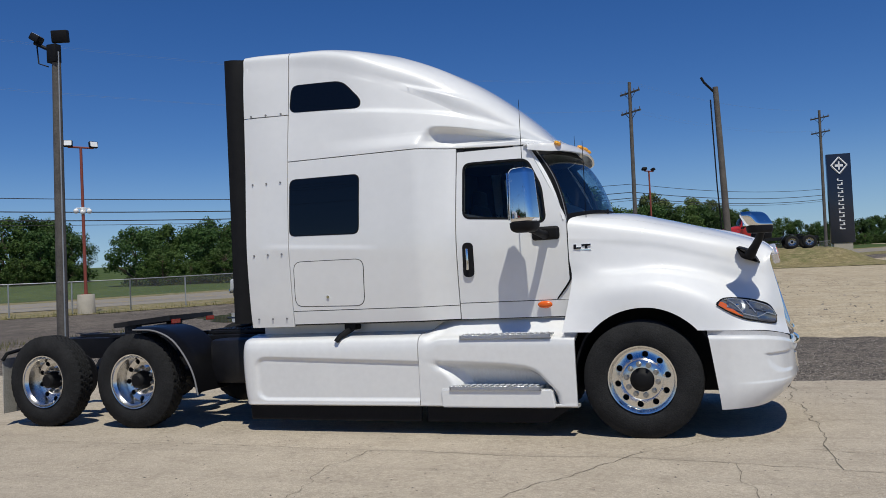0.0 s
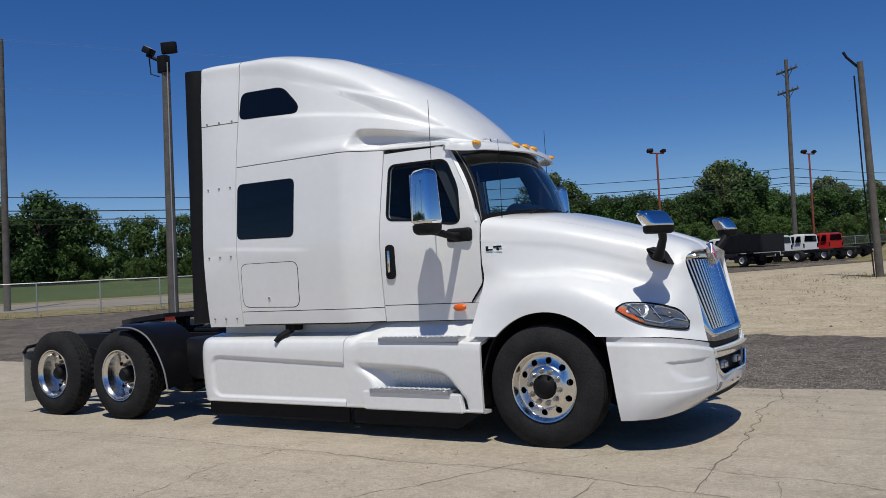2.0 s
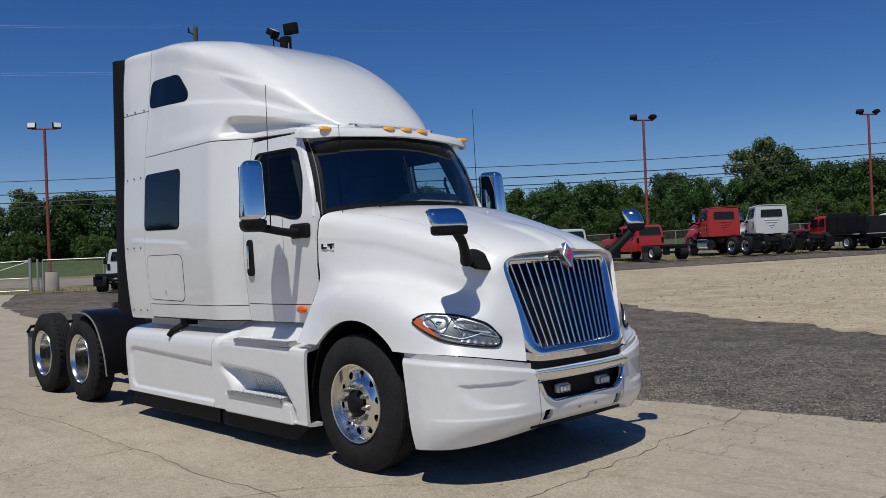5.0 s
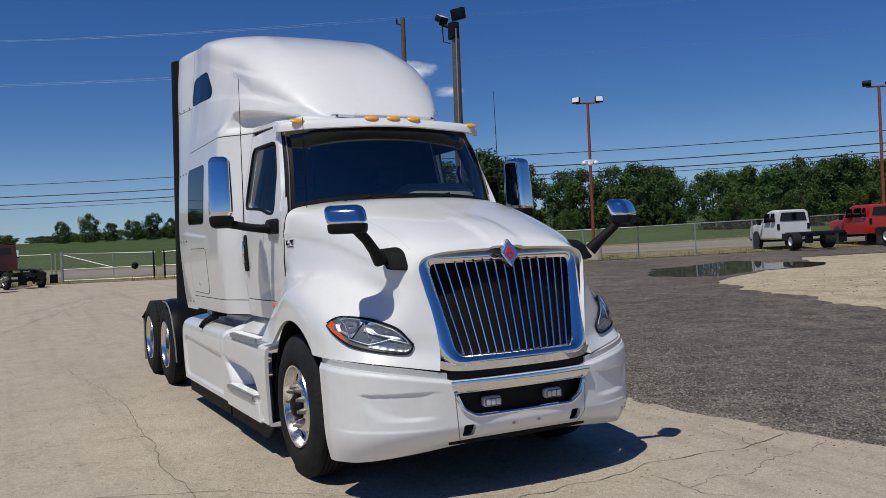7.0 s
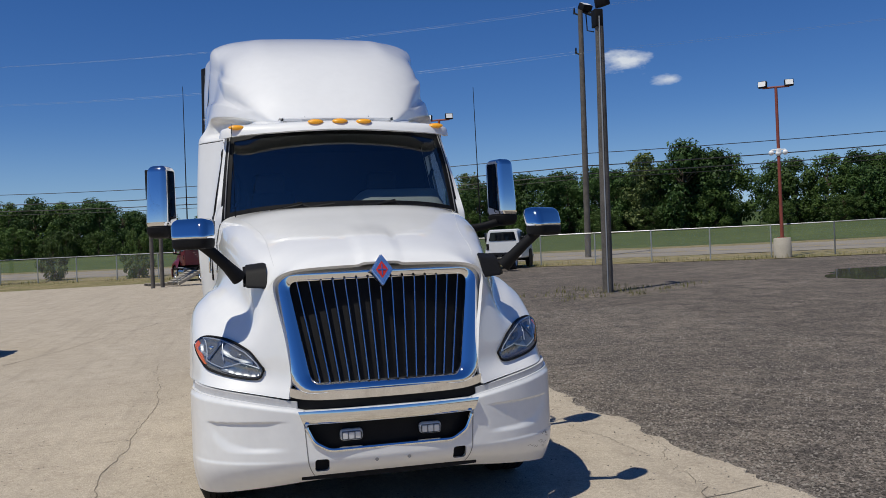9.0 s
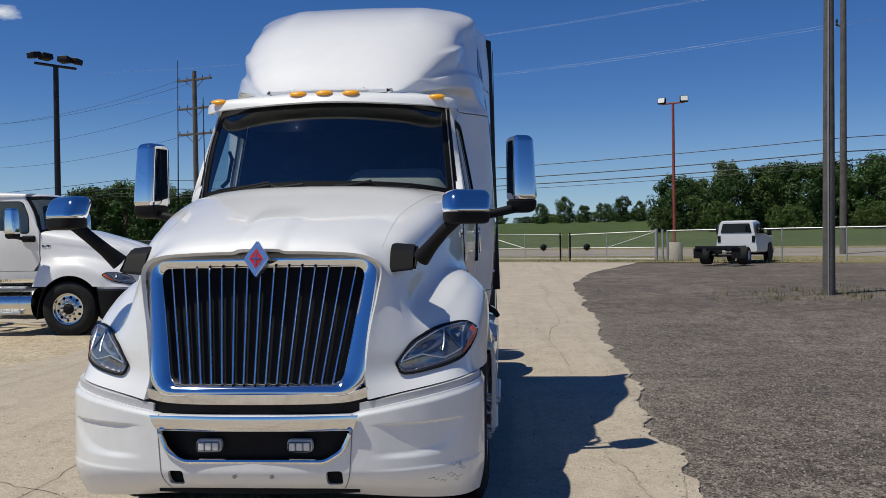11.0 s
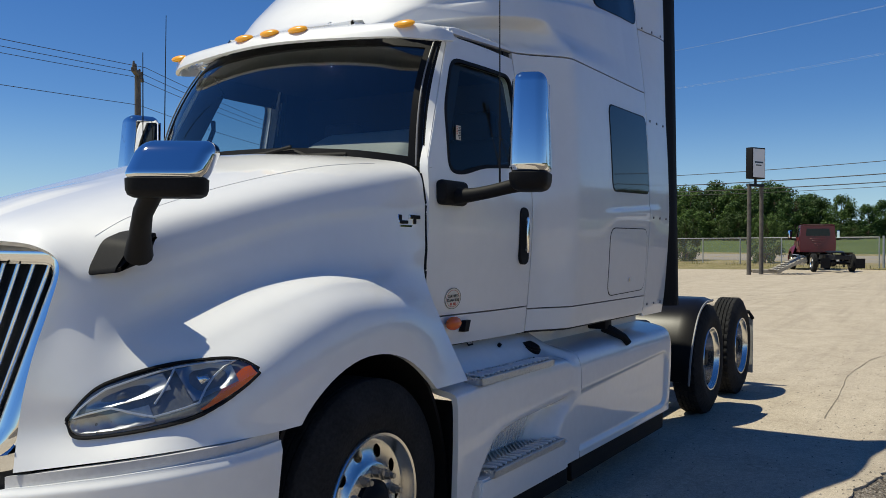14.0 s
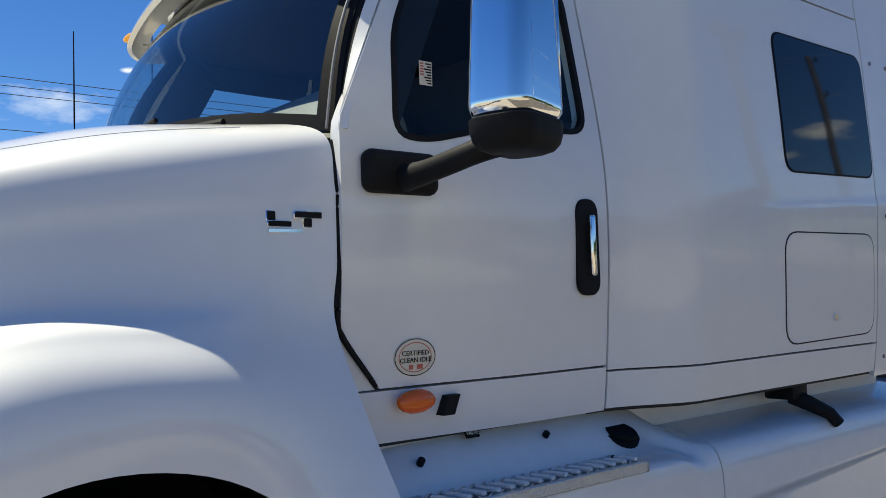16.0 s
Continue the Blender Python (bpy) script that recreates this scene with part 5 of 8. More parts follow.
# ---- wheels ----
def tyre_mesh(r=0.538, w=0.285, seg=64, tread_blocks=True):
    bm = bmesh.new()
    h = w / 2
    prof = [(0.30, -h + 0.03), (0.335, -h + 0.004), (0.40, -h - 0.004), (0.455, -h + 0.004), (0.492, -h + 0.022), (r - 0.006, -h + 0.04)]
    lanes = 5
    for k in range(lanes):
        a, b = lerp(-h + 0.045, h - 0.045, k / lanes), lerp(-h + 0.045, h - 0.045, (k + 1) / lanes)
        prof += [(r, a + 0.003), (r, b - 0.006)]
        if k < lanes - 1:
            prof += [(r - 0.014, b - 0.004), (r - 0.014, b + 0.002)]
    prof += [(r - 0.006, h - 0.04), (0.492, h - 0.022), (0.455, h - 0.004), (0.40, h + 0.004), (0.335, h - 0.004), (0.30, h - 0.03)]
    lathe(bm, prof, 132 if tread_blocks else seg)
    if tread_blocks:
        # cross grooves between the tread lugs, staggered from rib to rib
        for vtx in bm.verts:
            rad = math.hypot(vtx.co.x, vtx.co.z)
            if rad > 0.489:
                i = round(math.atan2(vtx.co.z, vtx.co.x) / (2 * math.pi / 132))
                if (i + int((vtx.co.y + 0.2) / 0.05)) % 3 == 0:
                    vtx.co.x *= 1 - 0.013 / rad
                    vtx.co.z *= 1 - 0.013 / rad
    bmesh.ops.recalc_face_normals(bm, faces=bm.faces)
    return bm


def rim_front():
    """Polished disc wheel, outside towards -y, with ten hand holes."""
    bm = bmesh.new()
    lathe(bm, [(0.315, -0.125), (0.308, -0.14), (0.296, -0.137), (0.288, -0.10), (0.278, -0.075), (0.262, -0.072), (0.20, -0.088), (0.182, -0.105), (0.172, -0.112), (0.10, -0.112), (0.10, -0.05), (0.172, -0.05), (0.26, -0.035), (0.30, -0.02), (0.315, -0.02)], 80)
    bmesh.ops.recalc_face_normals(bm, faces=bm.faces)
    return bm


def rim_rear():
    """Deep dish wheel: barrel with the disc far inside."""
    bm = bmesh.new()
    lathe(bm, [(0.315, -0.125), (0.309, -0.14), (0.297, -0.137), (0.288, -0.11), (0.268, -0.09), (0.262, 0.03), (0.255, 0.06), (0.20, 0.075), (0.172, 0.055), (0.10, 0.055), (0.10, 0.09), (0.21, 0.10), (0.275, 0.08), (0.29, -0.08), (0.315, -0.10)], 80)
    bmesh.ops.recalc_face_normals(bm, faces=bm.faces)
    return bm


def wheel_cutters(rr, y0, y1):
    bm = bmesh.new()
    for k in range(10):
        a = (k + 0.5) * math.pi / 5
        rod(bm, (rr * math.cos(a), y0, rr * math.sin(a)), (rr * math.cos(a), y1, rr * math.sin(a)), 0.029, seg=18)
    return bm


def make_wheel(front):
    w = thing("wheel", "", "")
    w.parent = truck
    part("tyre", tyre_mesh(tread_blocks=not front), RUBBER, w, "black truck tyre")
    rim_ob = part("rim", rim_front() if front else rim_rear(), BRUSHED, w, "polished aluminium wheel with round holes")
    cut(rim_ob, wheel_cutters(0.228, -0.2, 0.0) if front else wheel_cutters(0.225, 0.02, 0.2))
    yn = -0.112 if front else 0.055
    bm = bmesh.new()
    rod(bm, (0, 0, 0), (0, -0.012, 0), 0.026, 0.024, 16)
    rod(bm, (0, -0.012, 0), (0, -0.04, 0), 0.021, 0.018, 6)
    rod(bm, (0, -0.04, 0), (0, -0.058, 0), 0.012, seg=8)
    nut = part("lug_nut", bm, DULL_STEEL, w, smooth=False)
    for k in range(10):
        a = k * math.pi / 5
        ob = nut if k == 0 else part("lug_nut", None, None, w, mesh=nut.data)
        ob.location = (0.142 * math.cos(a), yn, 0.142 * math.sin(a))
    bm = bmesh.new()
    if front:
        lathe(bm, [(0.0, -0.165), (0.045, -0.165), (0.07, -0.155), (0.085, -0.135), (0.108, -0.125), (0.108, -0.03), (0.0, -0.03)], 32)
    else:
        lathe(bm, [(0.0, -0.09), (0.06, -0.085), (0.085, -0.06), (0.09, 0.0), (0.105, 0.02), (0.105, 0.08), (0.0, 0.08)], 32)
    bmesh.ops.recalc_face_normals(bm, faces=bm.faces)
    part("hub", bm, BLACK, w, "black hub cap")
    bm = bmesh.new()
    lathe(bm, [(0.0, 0.11), (0.29, 0.11), (0.29, 0.02), (0.20, 0.02), (0.20, 0.115)] if front else [(0.0, 0.135), (0.28, 0.135), (0.28, 0.11), (0.0, 0.11)], 32)
    bmesh.ops.recalc_face_normals(bm, faces=bm.faces)
    part("brake_drum", bm, STEEL_BLACK, w)
    return w


front = make_wheel(True)
front.matrix_basis = pose(-0.01, -1.065, 0.522, 0, 8, 0)
copy_thing(front, pose(-0.01, 1.065, 0.522, 0, 20, 180))
rear = make_wheel(False)
WHEEL_R1, WHEEL_R2 = -5.70, -7.02
rear.matrix_basis = pose(WHEEL_R1, -1.07, 0.523, 0, 12, 0)
copy_thing(rear, pose(WHEEL_R2, -1.07, 0.523, 0, 40, 0))
copy_thing(rear, pose(WHEEL_R1, 1.07, 0.523, 0, 30, 180))
copy_thing(rear, pose(WHEEL_R2, 1.07, 0.523, 0, 5, 180))
for x in (WHEEL_R1, WHEEL_R2):
    for s in (-1, 1):
        t = part("inner_tyre", None, None, truck, "inner tyre of a dual pair", mesh=rear.children[0].data)
        t.matrix_basis = pose(x, s * 0.74, 0.523, 0, 20, 0)

# ---- frame behind the sleeper ----
bm = bmesh.new()
for s in (-1, 1):
    box(bm, -7.95, 0.9, s * 0.43 - 0.04, s * 0.43 + 0.04, 0.72, 0.98, 0.008, 1)
for x in (-7.9, -6.36, -5.0, -4.4):
    box(bm, x - 0.06, x + 0.06, -0.42, 0.42, 0.74, 0.95, 0.01, 1)
part("chassis_frame", bm, STEEL_BLACK, truck, "black steel frame rails")
for x in (WHEEL_R1, WHEEL_R2, 0.02):
    bm = bmesh.new()
    rod(bm, (x, -0.95, 0.515), (x, 0.95, 0.515), 0.09, seg=16)
    if x < -1:
        bmesh.ops.create_uvsphere(bm, u_segments=16, v_segments=10, radius=0.24, matrix=Matrix.Translation((x, 0, 0.53)))
    part("axle", bm, STEEL_BLACK, truck)
# fifth wheel coupling
bm = bmesh.new()
FW = rounded([(-6.35, -0.48), (-5.75, -0.46), (-5.75, 0.46), (-6.35, 0.48), (-6.72, 0.36), (-6.72, 0.10), (-6.4, 0.05), (-6.4, -0.05), (-6.72, -0.10), (-6.72, -0.36)], 0.06)
prism(bm, FW, "z", 1.13, 1.19)
bmesh.ops.rotate(bm, cent=(-6.2, 0, 1.16), matrix=Matrix.Rotation(radians(-5), 3, "Y"), verts=bm.verts)
fifth = part("fifth_wheel", bm, STEEL_BLACK, truck, "black greasy coupling plate")
bm = bmesh.new()
box(bm, -6.6, -6.1, -0.55, 0.55, 0.98, 1.02, 0.005, 1)
for s in (-1, 1):
    box(bm, -6.45, -6.25, s * 0.4 - 0.05, s * 0.4 + 0.05, 1.0, 1.15, 0.01, 1)
part("coupling_mount", bm, STEEL_BLACK, fifth)
for y in (-0.35, 0.35):
    bm = bmesh.new()
    box(bm, -5.745, -5.735, y - 0.08, y + 0.08, 1.13, 1.18)
    part("reflector", bm, RED_LENS, fifth)
bm = bmesh.new()
box(bm, -5.2, -4.2, -0.45, 0.45, 0.99, 1.03, 0.006, 1)
deck = part("deck_plate", bm, STEEL_BLACK, truck)
for k in range(14):
    bm = bmesh.new()
    box(bm, -5.17 + k * 0.07, -5.14 + k * 0.07, -0.44, 0.44, 1.03, 1.045)
    part("deck_rib", bm, STEEL_BLACK, deck)
bm = bmesh.new()
box(bm, -4.9, -4.3, 0.5, 0.86, 0.45, 0.95, 0.05)
pair("battery_box", bm, STEEL_BLACK, truck)
# quarter fenders
bm = bmesh.new()
FENDER = spline([(-5.66, 1.135), (-5.38, 1.12), (-5.14, 1.02), (-4.97, 0.83), (-4.86, 0.62), (-4.81, 0.40)])
def qf(u, v):
    x, z = FENDER(u)
    return Vector((x, lerp(0.60, 1.22, v), z - 0.03 * smooth((v - 0.85) / 0.15)))
shell(bm, qf, 28, 8, 0.015, lambda p: Vector((WHEEL_R1, p.y, 0.5)))
pair("quarter_fender", bm, FENDER_BLACK, truck, "black quarter fender")
bm = bmesh.new()
tube(bm, [Vector((FENDER(k / 24)[0], 1.222, FENDER(k / 24)[1] - 0.028)) for k in range(25)], 0.010, 6)
pair("fender_trim", bm, SATIN, truck, "grey edge trim of the fender")
# mud flaps with hangers
bm = bmesh.new()
box(bm, -7.66, -7.645, 0.62, 1.20, 0.14, 0.80, 0.004, 1)
pair("mud_flap", bm, material("mud_flap_rubber", (0.30, 0.29, 0.26), 0.8, 0, 0, 0.2, 6), truck, "dusty light mud flap")
bm = bmesh.new()
tube(bm, [(-7.66, 0.45, 0.88), (-7.66, 0.8, 0.9), (-7.62, 1.16, 0.86), (-7.65, 1.2, 0.78)], 0.022, 8)
pair("flap_hanger", bm, BLACK, truck)
# hoses behind the sleeper
for k, y in enumerate((-0.25, -0.1, 0.1)):
    bm = bmesh.new()
    tube(bm, [(-4.1, y, 1.9), (-4.3, y + 0.03, 1.6), (-4.55, y - 0.05, 1.25), (-4.75, y, 1.08), (-5.0, y + 0.1, 1.05)], 0.018, 6)
    part("air_hose", bm, BLACK, truck)
# engine block filling the dark under the hood
bm = bmesh.new()
box(bm, -0.55, 1.0, -0.5, 0.5, 0.6, 1.5)
part("engine", bm, BLACK, truck)

# ---- stickers on the driver's side ----
def words(text, size, mat, m, parent, name="lettering"):
    """Raised lettering in the built-in font, as a mesh."""
    cu = bpy.data.curves.new("text", "FONT")
    cu.body, cu.size, cu.extrude, cu.align_x, cu.align_y = text, size, 0.0006, "CENTER", "CENTER"
    tmp = new("text", cu)
    bpy.context.view_layer.update()
    me = bpy.data.meshes.new_from_object(tmp.evaluated_get(bpy.context.evaluated_depsgraph_get()))
    bpy.data.objects.remove(tmp)
    me.materials.clear()
    me.materials.append(mat)
    me.transform(m)
    return part(name, None, None, parent, mesh=me)


SIGN_WHITE_EARLY = material("label_white", (0.8, 0.8, 0.8), 0.5)
STICKER = material("sticker_cream", (0.72, 0.66, 0.55), 0.5)
STICKER_RED = material("sticker_red", (0.55, 0.12, 0.08), 0.5)
sx, sz = -0.915, 1.358
sy = side_y(sx, sz)
slope = math.atan2(side_y(sx + 0.05, sz) - side_y(sx - 0.05, sz), 0.1)
def lay(bm):
    """Bend a flat piece onto the door's skin."""
    for v in bm.verts:
        v.co.y += side_y(v.co.x, v.co.z) - sy + 0.002
    return bm
upright = Matrix.Translation((sx, sy + 0.0075, sz)) @ Matrix.Rotation(slope, 4, "Z") @ Matrix.Rotation(radians(180), 4, "Z") @ Matrix.Rotation(radians(90), 4, "X")
bm = bmesh.new()
prism(bm, [(sx + 0.074 * math.cos(a * math.pi / 16), sz + 0.057 * math.sin(a * math.pi / 16)) for a in range(32)], "y", sy - 0.01, sy + 0.003)
stk = part("sticker", lay(bm), STICKER, doors[0], "oval cream sticker with red ring")
for r in (1.0, 0.80):
    bm = bmesh.new()
    tube(bm, [(sx + 0.072 * r * math.cos(a * math.pi / 20), sy + 0.003, sz + 0.055 * r * math.sin(a * math.pi / 20)) for a in range(41)], 0.0014, 4)
    part("ring", lay(bm), STICKER_RED if r < 1 else BLACK, stk)
for text, dz, size in (("CERTIFIED", 0.012, 0.021), ("CLEAN IDLE", -0.009, 0.021)):
    words(text, size, BLACK, upright @ Matrix.Translation((0, dz, 0)), stk)
bm = bmesh.new()
for x0, x1 in ((-0.026, -0.006), (0.008, 0.022)):
    box(bm, sx + x0, sx + x1, sy + 0.002, sy + 0.005, sz - 0.036, sz - 0.022)
part("mark", lay(bm), STICKER_RED, stk)
# paper sticker inside the door window
wy = side_y(-1.01, 2.24) - 0.012
bm = bmesh.new()
box(bm, -1.036, -0.985, wy - 0.001, wy, 2.205, 2.282)
ws_tag = part("window_sticker", bm, STICKER, truck, "small printed paper sticker in the door window")
for k in range(8):
    bm = bmesh.new()
    box(bm, -1.032, -1.016 + 0.006 * (k % 3) , wy, wy + 0.0012, 2.210 + k * 0.0088, 2.2145 + k * 0.0088)
    part("mark", bm, BLACK, ws_tag)
    if k > 2:
        bm = bmesh.new()
        box(bm, -1.002, -0.988, wy, wy + 0.0012, 2.210 + k * 0.0088, 2.2145 + k * 0.0088)
        part("mark", bm, STICKER_RED, ws_tag)
# dark clip plate and drain label
bm = bmesh.new()
prism(bm, [(-1.0, 1.175), (-1.045, 1.175), (-1.07, 1.235), (-1.02, 1.235)], "y", 1.02, 1.066)
part("clip_plate", bm, BLACK, truck)
lab = Matrix.Translation((-1.16, 1.006, 1.105)) @ Matrix.Rotation(radians(180), 4, "Z") @ Matrix.Rotation(radians(62), 4, "X")
bm = bmesh.new()
box(bm, -0.028, 0.028, -0.022, 0.022, -0.004, 0.0)
bmesh.ops.transform(bm, matrix=lab, verts=bm.verts)
dl = part("drain_label", bm, BLACK, truck, "small black label reading drain valve")
words("DRAIN", 0.017, SIGN_WHITE_EARLY, lab @ Matrix.Translation((0, 0.010, 0.001)), dl)
words("VALVE", 0.017, SIGN_WHITE_EARLY, lab @ Matrix.Translation((0, -0.007, 0.001)), dl)
for x, y, z in ((-0.93, 1.03, 1.038), (-1.48, 1.02, 1.05), (-1.66, 1.16, 0.957), (-1.70, 1.23, 0.94)):
    bm = bmesh.new()
    rod(bm, (x, y - 0.01, z - 0.015), (x, y + 0.012, z + 0.014), 0.012, seg=8)
    part("shelf_knob", bm, BLACK, truck)

# ---- ground ----
def along(x, y):
    """Distance from the truck towards the road, and along the road."""
    return -0.857 * x + 0.515 * y, 0.515 * x + 0.857 * y


def place(s, d):
    return -0.857 * s + 0.515 * d, 0.515 * s + 0.857 * d


def rise(x, y):
    """The yard is level round the truck and climbs gently towards the road and fields."""
    s, d = along(x, y)
    return -0.042 + 0.017 * max(0, min(s, 40) - 8) + 0.034 * max(0, min(s, 260) - 40) + 0.013 * max(0, min(d, 160) - 6)


def ground_material(name, tones, scales, rough, bump, bump_scale, stretch=(1, 1, 1), specks=0.0, speck_scale=150.0, pits=0.0, tracks=0.0):
    """Mottled ground: tones mixed by noise at two sizes, with bump and dark or light specks."""
    m = bpy.data.materials.new(name)
    m.use_nodes = True
    n, l = m.node_tree.nodes, m.node_tree.links
    b = n["Principled BSDF"]
    b.inputs["Roughness"].default_value = rough
    b.inputs["Specular IOR Level"].default_value = 0.25
    co, mp = n.new("ShaderNodeTexCoord"), n.new("ShaderNodeMapping")
    mp.inputs["Scale"].default_value = stretch
    l.new(co.outputs["Object"], mp.inputs["Vector"])
    last = None
    for k, (tone, sc) in enumerate(zip(tones[1:], scales)):
        t, r, mx = n.new("ShaderNodeTexNoise"), n.new("ShaderNodeMapRange"), n.new("ShaderNodeMix")
        t.inputs["Scale"].default_value, t.inputs["Detail"].default_value = sc, 6
        t.inputs["Roughness"].default_value = 0.62
        r.inputs["From Min"].default_value, r.inputs["From Max"].default_value = 0.40, 0.66
        mx.data_type = "RGBA"
        l.new(mp.outputs[0] if k == 0 else co.outputs["Object"], t.inputs["Vector"])
        l.new(t.outputs["Fac"], r.inputs["Value"])
        l.new(r.outputs["Result"], mx.inputs["Factor"])
        if last is None:
            mx.inputs[6].default_value = (*tones[0], 1)
        else:
            l.new(last, mx.inputs[6])
        mx.inputs[7].default_value = (*tone, 1)
        last = mx.outputs[2]
    for grain, part_of in (((speck_scale, 1.0), (speck_scale * 0.27, 0.45)) if specks else ()):
        v, r, mx = n.new("ShaderNodeTexVoronoi"), n.new("ShaderNodeMapRange"), n.new("ShaderNodeMix")
        v.inputs["Scale"].default_value = grain
        mx.data_type, mx.blend_type = "RGBA", "MULTIPLY"
        mx.inputs["Factor"].default_value = 1.0
        r.inputs["To Min"].default_value, r.inputs["To Max"].default_value = 1 - specks * part_of, 1 + specks * part_of
        sep = n.new("ShaderNodeSeparateColor")
        l.new(co.outputs["Object"], v.inputs["Vector"])
        l.new(v.outputs["Color"], sep.inputs[0])
        l.new(sep.outputs[0], r.inputs["Value"])
        l.new(last, mx.inputs[6])
        l.new(r.outputs["Result"], mx.inputs[7])
        last = mx.outputs[2]
    if tracks:
        # faint dusty wheel tracks, long and narrow, broken up by patches
        turn_, long_, patch, r, mul, mx = n.new("ShaderNodeMapping"), n.new("ShaderNodeTexNoise"), n.new("ShaderNodeTexNoise"), n.new("ShaderNodeMapRange"), n.new("ShaderNodeMath"), n.new("ShaderNodeMix")
        turn_.inputs["Rotation"].default_value = (0, 0, radians(-38))
        turn_.inputs["Scale"].default_value = (0.10, 2.6, 1)
        l.new(co.outputs["Object"], turn_.inputs["Vector"])
        l.new(turn_.outputs[0], long_.inputs["Vector"])
        long_.inputs["Scale"].default_value, long_.inputs["Detail"].default_value = 1.6, 3
        l.new(co.outputs["Object"], patch.inputs["Vector"])
        patch.inputs["Scale"].default_value = 0.5
        r.inputs["From Min"].default_value, r.inputs["From Max"].default_value = 0.52, 0.68
        r.inputs["To Min"].default_value, r.inputs["To Max"].default_value = 0.0, tracks * 1.7
        l.new(long_.outputs["Fac"], r.inputs["Value"])
        mul.operation = "MULTIPLY"
        l.new(r.outputs["Result"], mul.inputs[0])
        l.new(patch.outputs["Fac"], mul.inputs[1])
        mx.data_type = "RGBA"
        l.new(mul.outputs[0], mx.inputs["Factor"])
        l.new(last, mx.inputs[6])
        mx.inputs[7].default_value = (0.17, 0.145, 0.115, 1)
        last = mx.outputs[2]
    if pits:
        # scattered pits and bits of stone, some places thicker than others
        for sc, size in ((4.0, 0.085), (11.0, 0.14)):
            v, sep, gate, r, mul, mx = n.new("ShaderNodeTexVoronoi"), n.new("ShaderNodeSeparateColor"), n.new("ShaderNodeMapRange"), n.new("ShaderNodeMapRange"), n.new("ShaderNodeMath"), n.new("ShaderNodeMix")
            v.inputs["Scale"].default_value = sc
            v.inputs["Randomness"].default_value = 1.0
            l.new(co.outputs["Object"], v.inputs["Vector"])
            l.new(v.outputs["Color"], sep.inputs[0])
            gate.inputs["From Min"].default_value, gate.inputs["From Max"].default_value = 0.62, 0.98
            l.new(sep.outputs[1], gate.inputs["Value"])
            r.inputs["From Min"].default_value, r.inputs["From Max"].default_value = size * 0.5, size
            r.inputs["To Min"].default_value, r.inputs["To Max"].default_value = pits, 0.0
            l.new(v.outputs["Distance"], r.inputs["Value"])
            mul.operation = "MULTIPLY"
            l.new(gate.outputs["Result"], mul.inputs[0])
            l.new(r.outputs["Result"], mul.inputs[1])
            mx.data_type = "RGBA"
            l.new(mul.outputs[0], mx.inputs["Factor"])
            l.new(last, mx.inputs[6])
            mx.inputs[7].default_value = (0.10, 0.085, 0.07, 1)
            last = mx.outputs[2]
    l.new(last, b.inputs["Base Color"])
    bn, bt = n.new("ShaderNodeBump"), n.new("ShaderNodeTexNoise")
    bt.inputs["Scale"].default_value, bt.inputs["Detail"].default_value = bump_scale, 5
    bn.inputs["Strength"].default_value, bn.inputs["Distance"].default_value = bump, 0.03
    l.new(co.outputs["Object"], bt.inputs["Vector"])
    l.new(bt.outputs["Fac"], bn.inputs["Height"])
    l.new(bn.outputs["Normal"], b.inputs["Normal"])
    return m


CONCRETE = ground_material("yard_concrete", [(0.412, 0.352, 0.275), (0.482, 0.419, 0.334), (0.346, 0.293, 0.227), (0.441, 0.381, 0.299)], (0.35, 2.2, 14.0), 0.85, 0.35, 60, (1, 2.2, 1), 0.20, 170, 1.0, 0.20)
ASPHALT = ground_material("gravelly_asphalt", [(0.142, 0.120, 0.100), (0.208, 0.175, 0.143), (0.098, 0.084, 0.072)], (0.25, 1.6), 0.9, 0.7, 110, (1, 1, 1), 0.78, 62)
SAND = ground_material("sandy_dirt", [(0.42, 0.345, 0.235), (0.33, 0.27, 0.185), (0.47, 0.40, 0.29)], (0.18, 1.1), 0.95, 0.6, 12, (1, 1, 1), 0.25, 30)
GRASS = ground_material("mown_grass", [(0.055, 0.085, 0.018), (0.085, 0.115, 0.028), (0.045, 0.07, 0.016)], (0.08, 0.7), 0.95, 0.7, 8, (1, 1, 1), 0.25, 14)
DRY_GRASS = ground_material("dry_verge", [(0.20, 0.165, 0.075), (0.11, 0.12, 0.04), (0.27, 0.22, 0.12)], (0.3, 1.5), 0.95, 0.7, 10, (1, 1, 1), 0.3, 14)
ROAD = ground_material("road_asphalt", [(0.24, 0.215, 0.18), (0.28, 0.25, 0.21)], (0.4,), 0.85, 0.3, 40)


def strip(name, s0, s1, d0, d1, lift, mat, label, nd=60, ns=6):
    """A long sheet along the road."""
    bm = bmesh.new()
    def f(u, v):
        x, y = place(lerp(s0, s1, v), lerp(d0, d1, u))
        return Vector((x, y, rise(x, y) + lift))
    grid(bm, f, nd, ns)
    ob = part(name, bm, mat)
    return tagged(ob, label, "ground", kind="structure")


